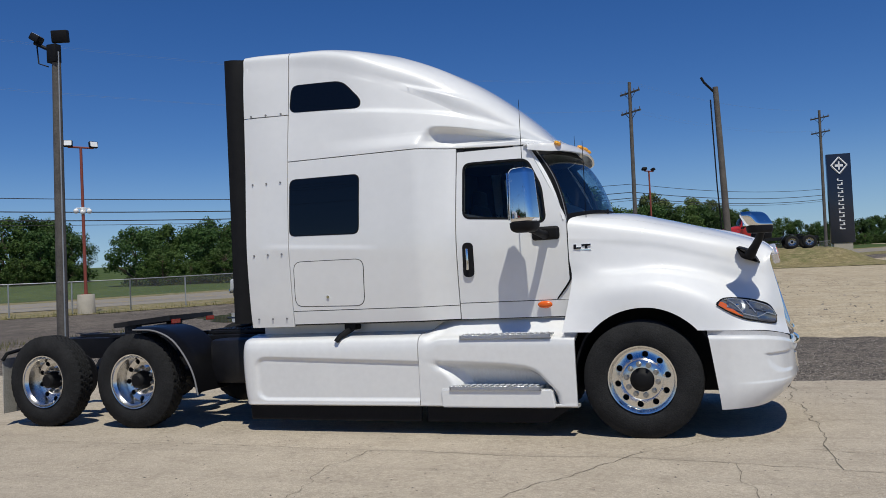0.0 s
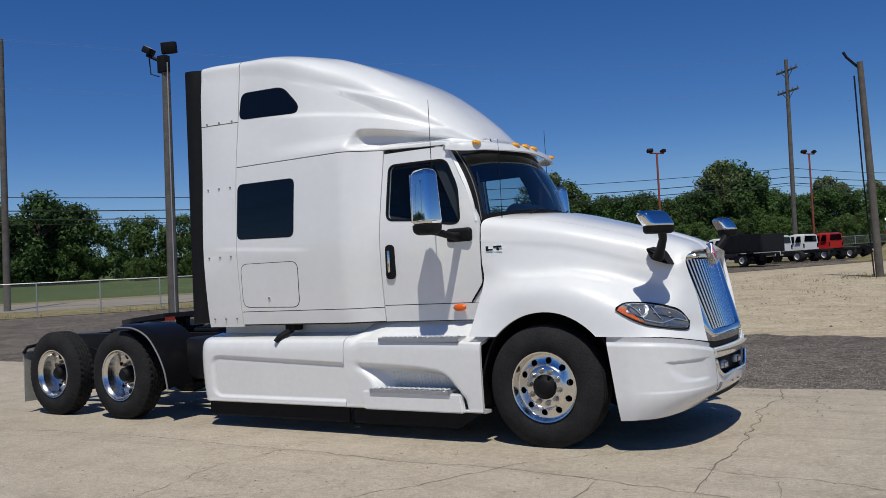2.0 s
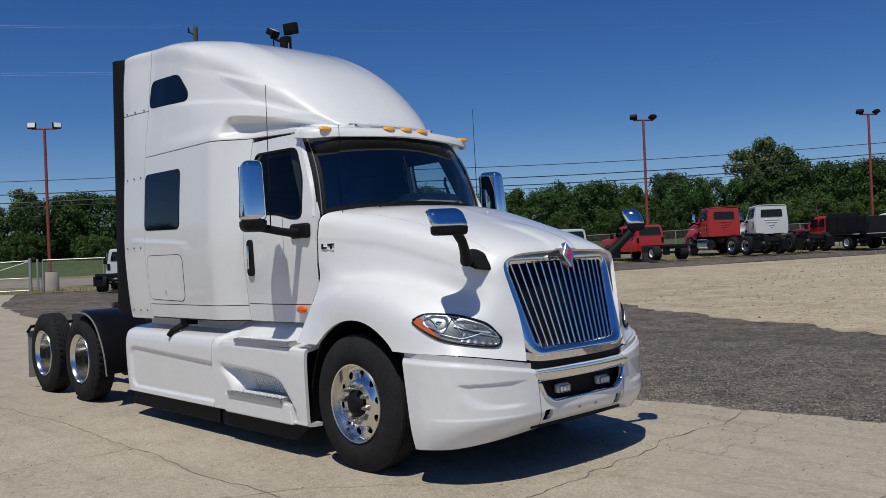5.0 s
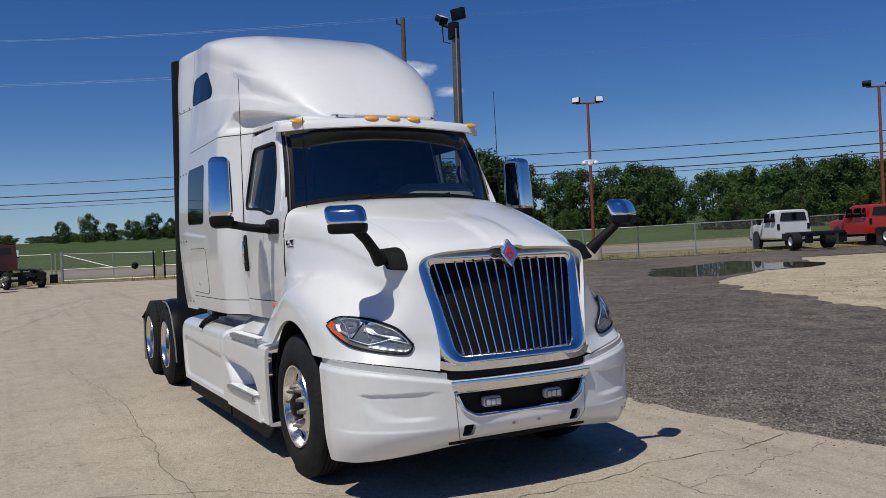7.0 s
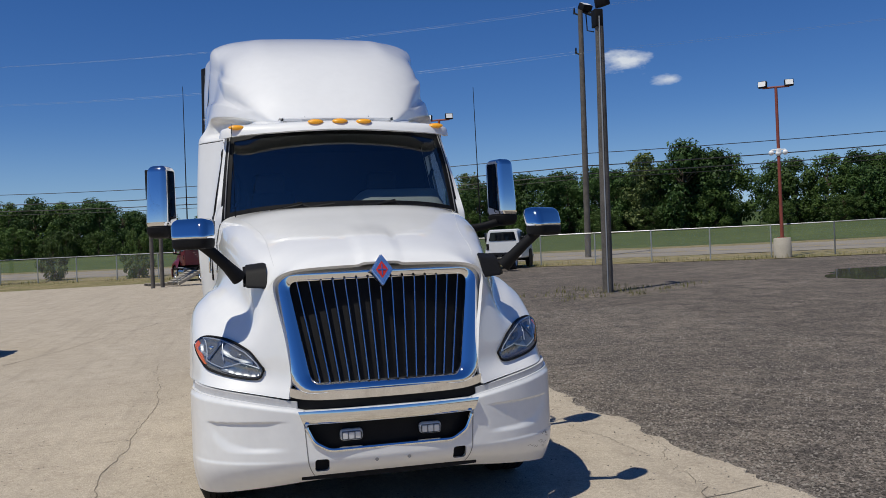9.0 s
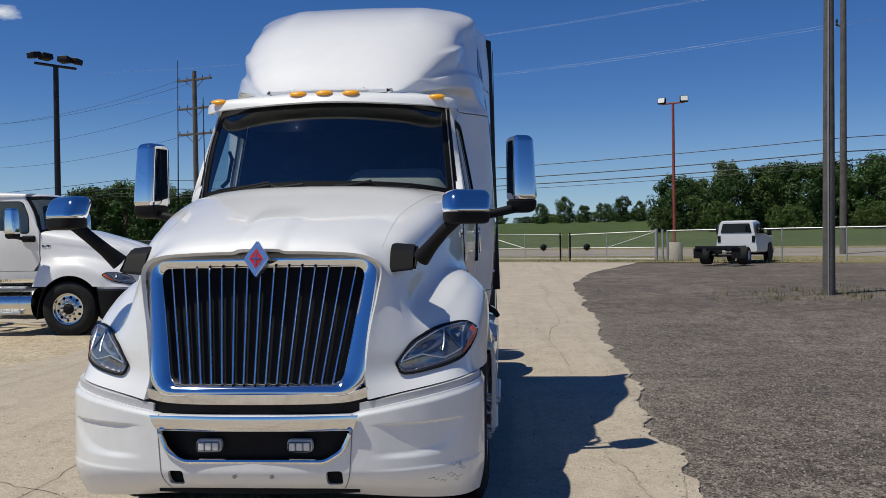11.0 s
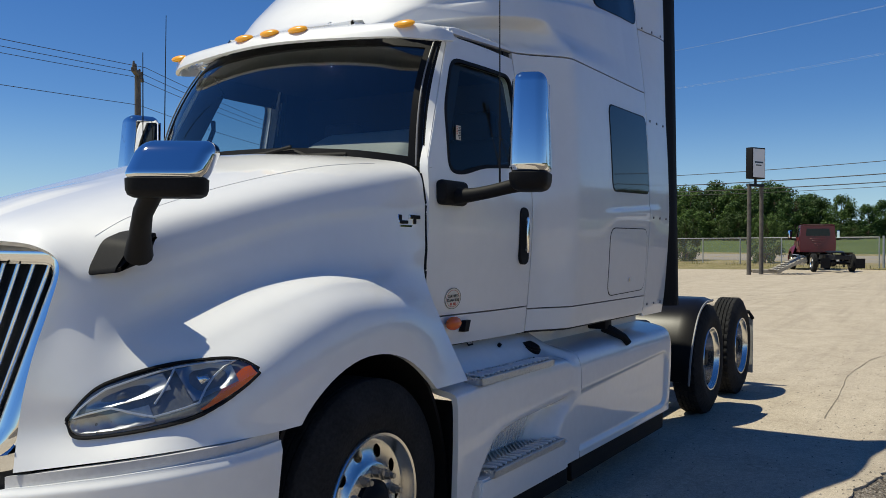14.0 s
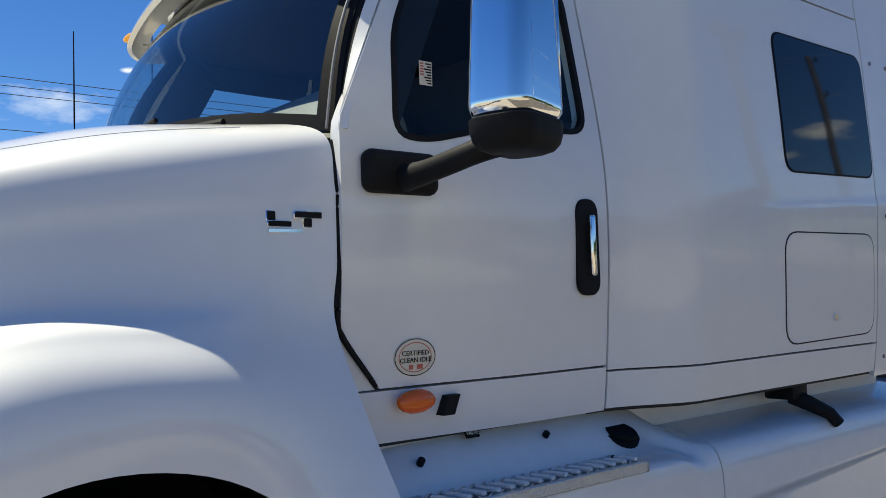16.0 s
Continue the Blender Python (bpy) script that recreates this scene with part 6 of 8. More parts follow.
bm = bmesh.new()
SS = [-420, -200, -80, -30, 0, 8, 12, 16, 20, 24, 28, 32, 36, 40, 48, 60, 80, 105, 150, 200, 260, 400, 900, 2500]
DD = [-2500, -900, -400, -200, -120, -80, -50, -25, 0, 6, 12, 20, 30, 45, 60, 80, 110, 160, 250, 500, 2500]
rows = [[bm.verts.new((*place(s, d), rise(*place(s, d)) - 0.004)) for d in DD] for s in SS]
for a, b in zip(rows, rows[1:]):
    for k in range(len(DD) - 1):
        bm.faces.new((a[k], a[k + 1], b[k + 1], b[k]))
bmesh.ops.recalc_face_normals(bm, faces=bm.faces)
ground = tagged(part("ground", bm, SAND), "tan sandy dirt yard reaching the fields", "ground", kind="structure")

wob = lambda x, k, a: a * (noise.noise(Vector((x * k, 3.1, 0.7))))
edge_n = table([(-60, 9.5), (-41, 8.6), (-35, 6.6), (-29, 4.7), (-21, 3.5), (-13, 3.25), (-7, 2.95), (-4, 2.72), (0, 2.65), (3, 2.72), (12, 2.8), (40, 3.0)])
conc_edge = lambda x: edge_n(x) + wob(x, 1.3, 0.13) + wob(x, 4.1, 0.07) + wob(x, 0.3, 0.2) + 0.05 * noise.noise(Vector((x * 11, 5, 2)))
edge_far = table([(-60, 44), (-40, 33), (-26, 30), (-17.5, 25.5), (-15.2, 20), (-13.5, 16.6), (-7.6, 13.4), (-3.8, 11.8), (0, 9.8), (3, 8.6), (8, 8.0), (30, 7.5)])
south = lambda x: -5.7 + wob(x, 0.5, 0.25) + wob(x, 2.3, 0.16) + wob(x, 7.1, 0.06) - 9 * smooth((-9 - x) / 9) - 22 * smooth((x - 4) / 5)


def band(name, lo, hi, x0, x1, step, ny, lift, mat, label):
    """A pavement between two edges over x, with a thin drop at both edges."""
    bm = bmesh.new()
    n = int((x1 - x0) / step)
    rows = []
    for i in range(n + 1):
        x = lerp(x0, x1, i / n)
        a, b = lo(x), hi(x)
        col = [bm.verts.new((x, a, rise(x, a) - 0.02))]
        for j in range(ny + 1):
            y = lerp(a, b, j / ny)
            col.append(bm.verts.new((x, y, rise(x, y) + lift)))
        col.append(bm.verts.new((x, b, rise(x, b) - 0.02)))
        rows.append(col)
    for a, b in zip(rows, rows[1:]):
        for j in range(len(a) - 1):
            bm.faces.new((a[j], b[j], b[j + 1], a[j + 1]))
    bmesh.ops.recalc_face_normals(bm, faces=bm.faces)
    return tagged(part(name, bm, mat), label, "pavement", kind="structure")


def far_edge(x):
    # the lot stops at the fence
    yf = (38.3 + 0.857 * x) / 0.515
    return min(edge_far(x) + wob(x, 0.7, 0.5) + wob(x, 2.9, 0.3), yf)


band("pavement_asphalt", lambda x: conc_edge(x) - 0.6, lambda x: max(far_edge(x), conc_edge(x) - 0.5), -41, 30, 0.12, 26, 0.012, ASPHALT, "grey-brown gravelly asphalt lot with ragged edge")
band("pavement_concrete", south, lambda x: min(conc_edge(x), (38.0 + 0.857 * x) / 0.515 if x < -35 else 99), -43.5, 30, 0.08, 40, 0.03, CONCRETE, "tan cracked concrete drive")
strip("pavement_lot", 31, 38.2, 12, 90, 0.014, ASPHALT, "grey gravel strip under the parked trucks")
strip("verge", 38.6, 44.5, -140, 160, 0.02, DRY_GRASS, "dry grass verge along the fence")
strip("road", 44.5, 53.5, -400, 400, 0.03, ROAD, "pale asphalt county road", 80)
strip("verge_far", 53.5, 56.5, -400, 400, 0.025, DRY_GRASS, "dry grass road verge", 80)
strip("field", 56.5, 300, -600, 600, 0.02, GRASS, "green mown field", 80, 30)
strip("verge_south", 30, 38.6, -120, -27, 0.016, DRY_GRASS, "dry grass beside the gate")
strip("road_line", 48.85, 49.0, -400, 400, 0.036, material("yellow_line", (0.5, 0.36, 0.06), 0.8, 0, 0, 0.2, 3), "faded yellow road line", 80, 1)
# rough grass field beyond the near truck on the south side
bm = bmesh.new()
grid(bm, lambda u, v: Vector((lerp(-90, 20, u), lerp(-160, -22, v), 0.03 + 0.25 * noise.noise(Vector((u * 40, v * 40, 0))) * v)), 50, 50)
tagged(part("grass_south", bm, DRY_GRASS), "rough weedy grass field", "ground", kind="structure")
# grassy bank beyond the sand
def bank_z(x, y):
    return rise(x, y) + 1.25 * smooth((y - 57) / 8) * smooth((x + 4.6) / 2.6) * smooth((10 - x) / 4)
bm = bmesh.new()
grid(bm, lambda u, v: Vector((lerp(-4.8, 10, u), lerp(57, 82, v), bank_z(lerp(-4.8, 10, u), lerp(57, 82, v)) + 0.02 + 0.05 * noise.noise(Vector((u * 30, v * 30, 2))))), 40, 40)
tagged(part("grass_bank", bm, DRY_GRASS), "low grassy bank at the end of the yard", "ground", kind="structure")
# puddle on the lot
bm = bmesh.new()
def puddle_at(u, v):
    a = 2 * math.pi * u
    rr = v * (1 + 0.5 * noise.noise(Vector((math.cos(a) * 1.3, math.sin(a) * 1.3, 4))) + 0.15 * noise.noise(Vector((math.cos(a) * 5, math.sin(a) * 5, 1))))
    x, y = place(26.0 + 3.6 * rr * math.sin(a) + 0.8 * rr * math.cos(a), 8.9 + 3.0 * rr * math.cos(a))
    return Vector((x, y, rise(x, y) + 0.017))
grid(bm, puddle_at, 48, 5)
bmesh.ops.remove_doubles(bm, verts=bm.verts, dist=0.001)
tagged(part("puddle", bm, material("puddle_water", (0.05, 0.045, 0.035), 0.03)), "shallow rain puddle on asphalt", "water", kind="structure")

# cracks and joints in the concrete
CRACK = material("crack_dirt", (0.17, 0.145, 0.11), 0.95, 0, 0, 0.3, 9)
crack_rng = random.Random(5)


def crack(a, b, wide, wander, steps=60):
    """A thin dark crack wandering between two places."""
    bm = bmesh.new()
    a, b = Vector(a), Vector(b)
    dirv = (b - a).normalized()
    nrm = Vector((-dirv.y, dirv.x))
    seed = crack_rng.random() * 100
    prev = None
    for k in range(steps + 1):
        t = k / steps
        w = wander * (noise.noise(Vector((t * 5, seed, 0))) + 0.4 * noise.noise(Vector((t * 23, seed, 3))))
        p = a.lerp(b, t) + nrm * w * min(1, 6 * t, 6 * (1 - t))
        h = 0.55 * wide * (0.4 + abs(noise.noise(Vector((t * 31, seed, 7)))) * 1.3)
        z = rise(p.x, p.y) + 0.034
        row = [bm.verts.new((*(p + nrm * h / 2), z)), bm.verts.new((*(p - nrm * h / 2), z))]
        if prev:
            bm.faces.new((prev[0], prev[1], row[1], row[0]))
        prev = row
    bmesh.ops.recalc_face_normals(bm, faces=bm.faces)
    return part("crack", bm, CRACK, bpy.data.objects["pavement_concrete"])


CRACKS = [((-1.15, -4.2), (0.05, -1.75), 0.018, 0.12), ((0.05, -1.75), (0.9, -0.9), 0.012, 0.1), ((1.55, -2.2), (1.2, 2.6), 0.02, 0.18), ((1.3, -1.5), (4.6, -1.9), 0.014, 0.15), ((2.0, -1.7), (2.4, -5.5), 0.015, 0.2), ((-4.2, -1.9), (0.6, -2.05), 0.016, 0.1), ((-9, -2.3), (-4.2, -1.9), 0.014, 0.15), ((0.6, -2.05), (4.5, -2.6), 0.016, 0.15), ((1.2, -6), (0.8, -2.1), 0.012, 0.2), ((-3, -4.6), (6, -4.4), 0.014, 0.1), ((1.5, 0.9), (5, 1.2), 0.012, 0.2), ((1.6, 2.6), (1.9, 0.9), 0.012, 0.15), ((-0.5, 2.6), (2.2, 1.9), 0.012, 0.25), ((-18, -4.4), (-30, 0.5), 0.05, 0.3), ((-10, -5), (-34, 2), 0.03, 0.3), ((-6, 2.2), (-25, 2.6), 0.02, 0.25), ((3, -6), (3.4, 2.5), 0.016, 0.2), ((-2.4, -2.0), (-2.1, -6), 0.012, 0.2), ((0.1, 2.3), (-2.2, 2.0), 0.012, 0.2), ((-1.6, -3.4), (-3.5, -5), 0.01, 0.2)]
for a, b, w, wd in CRACKS:
    crack(a, b, w, wd)

# loose stones on the asphalt and along its edge
stone_rng = random.Random(11)
verts, faces = [], []
def add_stone(x, y, r, z):
    k = len(verts)
    a = stone_rng.random() * 6.28
    for q in range(4):
        rr = r * stone_rng.uniform(0.7, 1.3)
        verts.append((x + rr * math.cos(a + q * 1.571), y + rr * math.sin(a + q * 1.571), z))
    verts.append((x + r * stone_rng.uniform(-0.3, 0.3), y + r * stone_rng.uniform(-0.3, 0.3), z + r * stone_rng.uniform(0.5, 1.0)))
    for q in range(4):
        faces.append((k + q, k + (q + 1) % 4, k + 4))
for _ in range(42000):
    x = stone_rng.uniform(-13, 4)
    y = conc_edge(x) + 0.02 + stone_rng.random() ** 1.6 * 5.5
    add_stone(x, y, 0.004 + 0.012 * stone_rng.random() ** 2, rise(x, y) + 0.012)
for _ in range(1800):
    x = stone_rng.uniform(-12, 5)
    y = conc_edge(x) - stone_rng.random() ** 3 * 2.2
    add_stone(x, y, stone_rng.uniform(0.004, 0.011), rise(x, y) + 0.03)
for _ in range(900):
    x, y = stone_rng.uniform(-8, 6), stone_rng.uniform(-6, -1.5)
    add_stone(x, y, stone_rng.uniform(0.003, 0.009), rise(x, y) + 0.03)
for _ in range(3500):
    x, y = stone_rng.uniform(-12, 8), stone_rng.uniform(11, 40)
    if y > edge_far(x) + 0.5:
        add_stone(x, y, 0.012 + 0.035 * stone_rng.random() ** 3, rise(x, y) - 0.006)
me = bpy.data.meshes.new("gravel")
me.from_pydata(verts, [], faces)
STONE = material("gravel_stone", (0.30, 0.27, 0.235), 0.9)
isle, shade = STONE.node_tree.nodes.new("ShaderNodeNewGeometry"), STONE.node_tree.nodes.new("ShaderNodeMix")
shade.data_type = "RGBA"
shade.inputs[6].default_value, shade.inputs[7].default_value = (0.08, 0.07, 0.06, 1), (0.30, 0.27, 0.235, 1)
STONE.node_tree.links.new(isle.outputs["Random Per Island"], shade.inputs["Factor"])
STONE.node_tree.links.new(shade.outputs[2], STONE.node_tree.nodes["Principled BSDF"].inputs["Base Color"])
me.materials.append(STONE)
tagged(new("gravel", me), "loose grey gravel on the asphalt", "gravel", kind="stuff")

# ---- trees ----
BARK = material("bark", (0.10, 0.075, 0.05), 0.9, 0, 0, 0.3, 5, 0.8, 20)


def leaf_material(name, a, b):
    m = bpy.data.materials.new(name)
    m.use_nodes = True
    n, l = m.node_tree.nodes, m.node_tree.links
    p = n["Principled BSDF"]
    p.inputs["Roughness"].default_value = 0.6
    p.inputs["Specular IOR Level"].default_value = 0.25
    geo, info, mx, mul, r = n.new("ShaderNodeNewGeometry"), n.new("ShaderNodeObjectInfo"), n.new("ShaderNodeMix"), n.new("ShaderNodeMix"), n.new("ShaderNodeMapRange")
    mx.data_type = mul.data_type = "RGBA"
    mul.blend_type = "MULTIPLY"
    mul.inputs["Factor"].default_value = 1
    mx.inputs[6].default_value, mx.inputs[7].default_value = (*a, 1), (*b, 1)
    r.inputs["To Min"].default_value, r.inputs["To Max"].default_value = 0.7, 1.35
    l.new(geo.outputs["Random Per Island"], mx.inputs["Factor"])
    l.new(info.outputs["Random"], r.inputs["Value"])
    l.new(mx.outputs[2], mul.inputs[6])
    l.new(r.outputs["Result"], mul.inputs[7])
    l.new(mul.outputs[2], p.inputs["Base Color"])
    tr, ms = n.new("ShaderNodeBsdfTranslucent"), n.new("ShaderNodeMixShader")
    l.new(mul.outputs[2], tr.inputs["Color"])
    ms.inputs[0].default_value = 0.25
    l.new(p.outputs[0], ms.inputs[1])
    l.new(tr.outputs[0], ms.inputs[2])
    l.new(ms.outputs[0], n["Material Output"].inputs["Surface"])
    return m


LEAF = leaf_material("leaf_green", (0.027, 0.060, 0.014), (0.072, 0.130, 0.034))
LEAF_BUSH = leaf_material("leaf_yellow_green", (0.038, 0.072, 0.015), (0.092, 0.148, 0.036))
LEAF_LIGHT = leaf_material("leaf_light", (0.07, 0.10, 0.03), (0.15, 0.18, 0.07))


def tree_meshes(seed, h, wide, low, clumps, leaves, leaf, open_=0.0):
    """Trunk with limbs, and a crown of leaf clumps, of a tree h high."""
    rg = random.Random(seed)
    bm = bmesh.new()
    tube(bm, [(0, 0, -0.4), (0.05 * rg.uniform(-1, 1), 0, h * 0.2), (0.2 * rg.uniform(-1, 1), 0.1, h * 0.5), (0.1, -0.1, h * 0.85)], [0.028 * h, 0.022 * h, 0.014 * h, 0.004 * h], 7)
    cs = []
    for k in range(clumps):
        z = rg.uniform(low, 0.95) * h
        f = 1 - abs((z / h - 0.45) / 0.62) ** 2.2
        a, rr = rg.random() * 6.28, math.sqrt(rg.uniform(0.1, 1)) * wide * max(0.15, f)
        c = Vector((rr * math.cos(a), rr * math.sin(a), z))
        cs.append((c, rg.uniform(0.07, 0.13) * h * (1 - open_ * 0.4)))
        if k % 3 == 0:
            s = Vector((0, 0, max(h * 0.12, z - rr * 0.7)))
            tube(bm, [s, s.lerp(c, 0.5) + Vector((0, 0, 0.04 * h)), c], [0.009 * h, 0.006 * h, 0.003 * h], 5)
    verts, faces = [], []
    for c, r in cs:
        for _ in range(leaves):
            d = Vector((rg.gauss(0, 1), rg.gauss(0, 1), rg.gauss(0, 1))).normalized()
            p = c + d * r * rg.uniform(0.55, 1.08) * Vector((1, 1, 0.8)).length / 1.6
            nrm = (d + Vector((rg.uniform(-1, 1), rg.uniform(-1, 1), rg.uniform(-0.4, 1.2))) * 0.7).normalized()
            t = nrm.orthogonal().normalized()
            t.rotate(Matrix.Rotation(rg.random() * 6.28, 3, nrm))
            b = nrm.cross(t)
            L = leaf * rg.uniform(0.7, 1.35)
            k = len(verts)
            verts += [p + t * L * 1.1, p + b * L * 0.75 - t * L * 0.6, p - b * L * 0.75 - t * L * 0.6]
            faces.append((k, k + 1, k + 2))
    me = bpy.data.meshes.new("crown")
    me.from_pydata(verts, [], faces)
    tm = bpy.data.meshes.new("trunk")
    bm.to_mesh(tm)
    bm.free()
    tm.materials.append(BARK)
    return tm, me


KINDS = []
for seed, h, wide, low, clumps, leaves, leaf, op in ((1, 10, 4.2, 0.06, 70, 95, 0.20, 0), (2, 10, 3.6, 0.05, 64, 95, 0.20, 0), (3, 10, 4.8, 0.04, 80, 90, 0.19, 0), (4, 10, 2.6, 0.10, 46, 80, 0.18, 0.5), (5, 10, 3.9, 0.03, 74, 90, 0.20, 0), (6, 10, 6.5, 0.02, 90, 85, 0.22, 0)):
    tm, me = tree_meshes(seed, h, wide, low, clumps, leaves, leaf, op)
    me.materials.append(LEAF_LIGHT if op else LEAF_BUSH if seed in (5, 6) else LEAF)
    KINDS.append((tm, me))
tree_rng = random.Random(21)


def tree(x, y, h, kind, label="dense green broadleaf tree in summer", group="field edge trees", wide=1.0):
    t = thing("tree", label, "tree", group, pose(x, y, rise(x, y) - 0.1, 0, 0, tree_rng.uniform(0, 360)))
    tm, me = KINDS[kind]
    s = h / 10
    for nm, m in (("trunk", tm), ("crown", me)):
        ob = part(nm, None, None, t, mesh=m)
        ob.scale = (s * wide, s * wide, s)
    return t


TOPS = table([(-220, 15), (-160, 14), (-112, 12.0), (-92, 11.2), (-78, 9.2), (-66, 6.4), (-38, 9.3), (-28, 10.2), (-12, 10.6), (2, 11.6), (14, 10.6), (34, 10.2), (44, 11.1), (64, 11.2), (84, 13.0), (120, 13.5), (150, 14.5), (188, 11.0), (240, 12.5)])


def line_tree(d, s, top=None, kind=None, wide=1.0):
    """A tree of the line seen at d along the road 105 out, drawn in to s."""
    k = (s + 4) / 109.0
    x, y = place(s, 3 + (d - 3) * k)
    top = (TOPS(d) if top is None else top)
    h = 1.6 + (top - 1.6) * k - rise(x, y)
    tree(x, y, max(2.0, h), tree_rng.choice((0, 1, 2, 4)) if kind is None else kind, wide=wide)


d = -215.0
while d < 245:
    gap = -65 < d < -37 or 6.5 < d < 10.5
    if not gap:
        near = d > 24
        line_tree(d + tree_rng.uniform(-1, 1), (78 if near else 104) + tree_rng.uniform(-3, 3), TOPS(d) * tree_rng.uniform(0.86, 1.03))
        if tree_rng.random() < 0.85 and -110 < d < 130:
            line_tree(d + tree_rng.uniform(-3, 3), (84 if near else 110) + tree_rng.uniform(-3, 3), TOPS(d) * tree_rng.uniform(0.9, 1.06))
        line_tree(d + tree_rng.uniform(-3, 3), (73 if near else 99) + tree_rng.uniform(-2, 2), TOPS(d) * tree_rng.uniform(0.5, 0.68), 5)
    d += tree_rng.uniform(3.2, 4.6) * (1.25 if d > 100 or d < -100 else 1)
for d, s, top, kd in ((70, 80, 16.4, 3), (66.5, 82, 14.8, 3), (73, 80, 15.0, 4), (106, 80, 18.8, 3), (109.5, 82, 18.6, 1), (113, 80, 17.0, 0), (103, 83, 16.0, 3), (-1.5, 100, 13.6, 1), (1.5, 102, 12.6, 0), (-6, 101, 12.4, 3), (8.6, 114, 7.0, 3), (-29, 104, 11.4, 3), (133, 84, 16.2, 3), (137, 84, 15.2, 3), (147, 84, 15.6, 3), (154, 84, 15.2, 3), (160, 85, 13.5, 3)):
    line_tree(d, s, top, kd)
# far trees across the open field
for d, s, h, kd in ((-115, 215, 6, 1), (-108, 216, 7.5, 4), (-101, 214, 5, 0), (-96, 216, 5.5, 2), (-90, 215, 7, 1), (-86, 217, 5.5, 4)):
    x, y = place(s, d)
    tree(x, y, h, kd, "distant tree across the green field", "distant field trees")
for k in range(62):
    x, y = place(255 + tree_rng.uniform(-6, 6), -200 + k * 4.0)
    tree(x, y, tree_rng.uniform(2.0, 3.2), 5, "low distant hedge tree at the field edge", "distant field trees", 2.2)
# trees beyond the near truck
for k in range(16):
    a = radians(-160 + k * 2.2)
    x, y = 4 + 95 * math.cos(a), 1 + 95 * math.sin(a)
    tree(x, y, tree_rng.uniform(5.5, 8.0), tree_rng.choice((0, 1, 2)), "green tree beyond the yard", "yard side trees")
# bushes by the fence
for s, d, h in ((42.0, -40.7, 3.0), (42.0, -33.8, 3.2)):
    x, y = place(s, d)
    tree(x, y, h, 5, "small round green bush by the fence", "fence bushes", 0.55)

# ---- weeds ----
WEED = leaf_material("weed_leaf", (0.10, 0.12, 0.03), (0.26, 0.23, 0.09))
weed_rng = random.Random(3)
verts, faces = [], []
def tuft(x, y, n, h, spread):
    for _ in range(n):
        px, py = x + weed_rng.gauss(0, spread), y + weed_rng.gauss(0, spread)
        z = rise(px, py)
        a, b = weed_rng.random() * 6.28, weed_rng.uniform(-0.4, 0.4) * h
        w = 0.012
        k = len(verts)
        hh = h * weed_rng.uniform(0.4, 1.1)
        verts.extend([(px - w * math.cos(a), py - w * math.sin(a), z), (px + w * math.cos(a), py + w * math.sin(a), z), (px + b * math.sin(a), py + b * math.cos(a), z + hh)])
        faces.append((k, k + 1, k + 2))
for k in range(55):
    tuft(-17.5 + weed_rng.gauss(0, 1.1), 9.8 + weed_rng.gauss(0, 1.4), 9, 0.17, 0.18)
for k in range(60):
    tuft(-0.5 + weed_rng.gauss(0, 0.8), 34.1 + weed_rng.gauss(0, 0.6), 8, 0.15, 0.2)
for k in range(120):
    x, y = place(weed_rng.uniform(38, 39.6), weed_rng.uniform(-45, 40))
    tuft(x, y, 14, 0.3, 0.3)
for k in range(40):
    tuft(weed_rng.uniform(-9, -1), weed_rng.uniform(22, 40), 6, 0.10, 0.25)
for k in range(420):
    tuft(weed_rng.uniform(-40, -14), weed_rng.uniform(-40, -22), 12, 0.5, 0.5)
me = bpy.data.meshes.new("weeds")
me.from_pydata(verts, [], faces)
me.materials.append(WEED)
tagged(new("weeds", me), "dry green weeds and grass tufts", "weeds", kind="stuff")

# ---- poles ----
WOOD = material("weathered_pole_wood", (0.105, 0.094, 0.083), 0.9, 0, 0, 0.35, 3, 0.6, 25)
RUST_RED = material("rust_red_steel", (0.24, 0.055, 0.035), 0.6, 0, 0, 0.2, 5)
BASE_CONC = material("pole_base_concrete", (0.42, 0.38, 0.31), 0.9, 0, 0, 0.12, 3)
GALV = material("galvanised_steel", (0.42, 0.43, 0.43), 0.5, 0.6, 0, 0.1, 8)
WIRE = material("cable_black", (0.02, 0.02, 0.022), 0.6)
WIRE_BARE = material("bare_wire", (0.35, 0.38, 0.42), 0.4, 0.5)
LAMP_WHITE = material("floodlight_lens", (0.85, 0.85, 0.83), 0.25)


def flood(bm_body, bm_lens, c, turn, tilt=-35, size=0.45):
    m = Matrix.Translation(c) @ Matrix.Rotation(turn, 4, "Z") @ Matrix.Rotation(radians(tilt), 4, "X")
    box(bm_body, -size / 2, size / 2, -0.12, 0.08, -size * 0.38, size * 0.38, 0.03, 2, m)
    box(bm_lens, -size * 0.42, size * 0.42, -0.125, -0.121, -size * 0.30, size * 0.30, 0, 1, m)


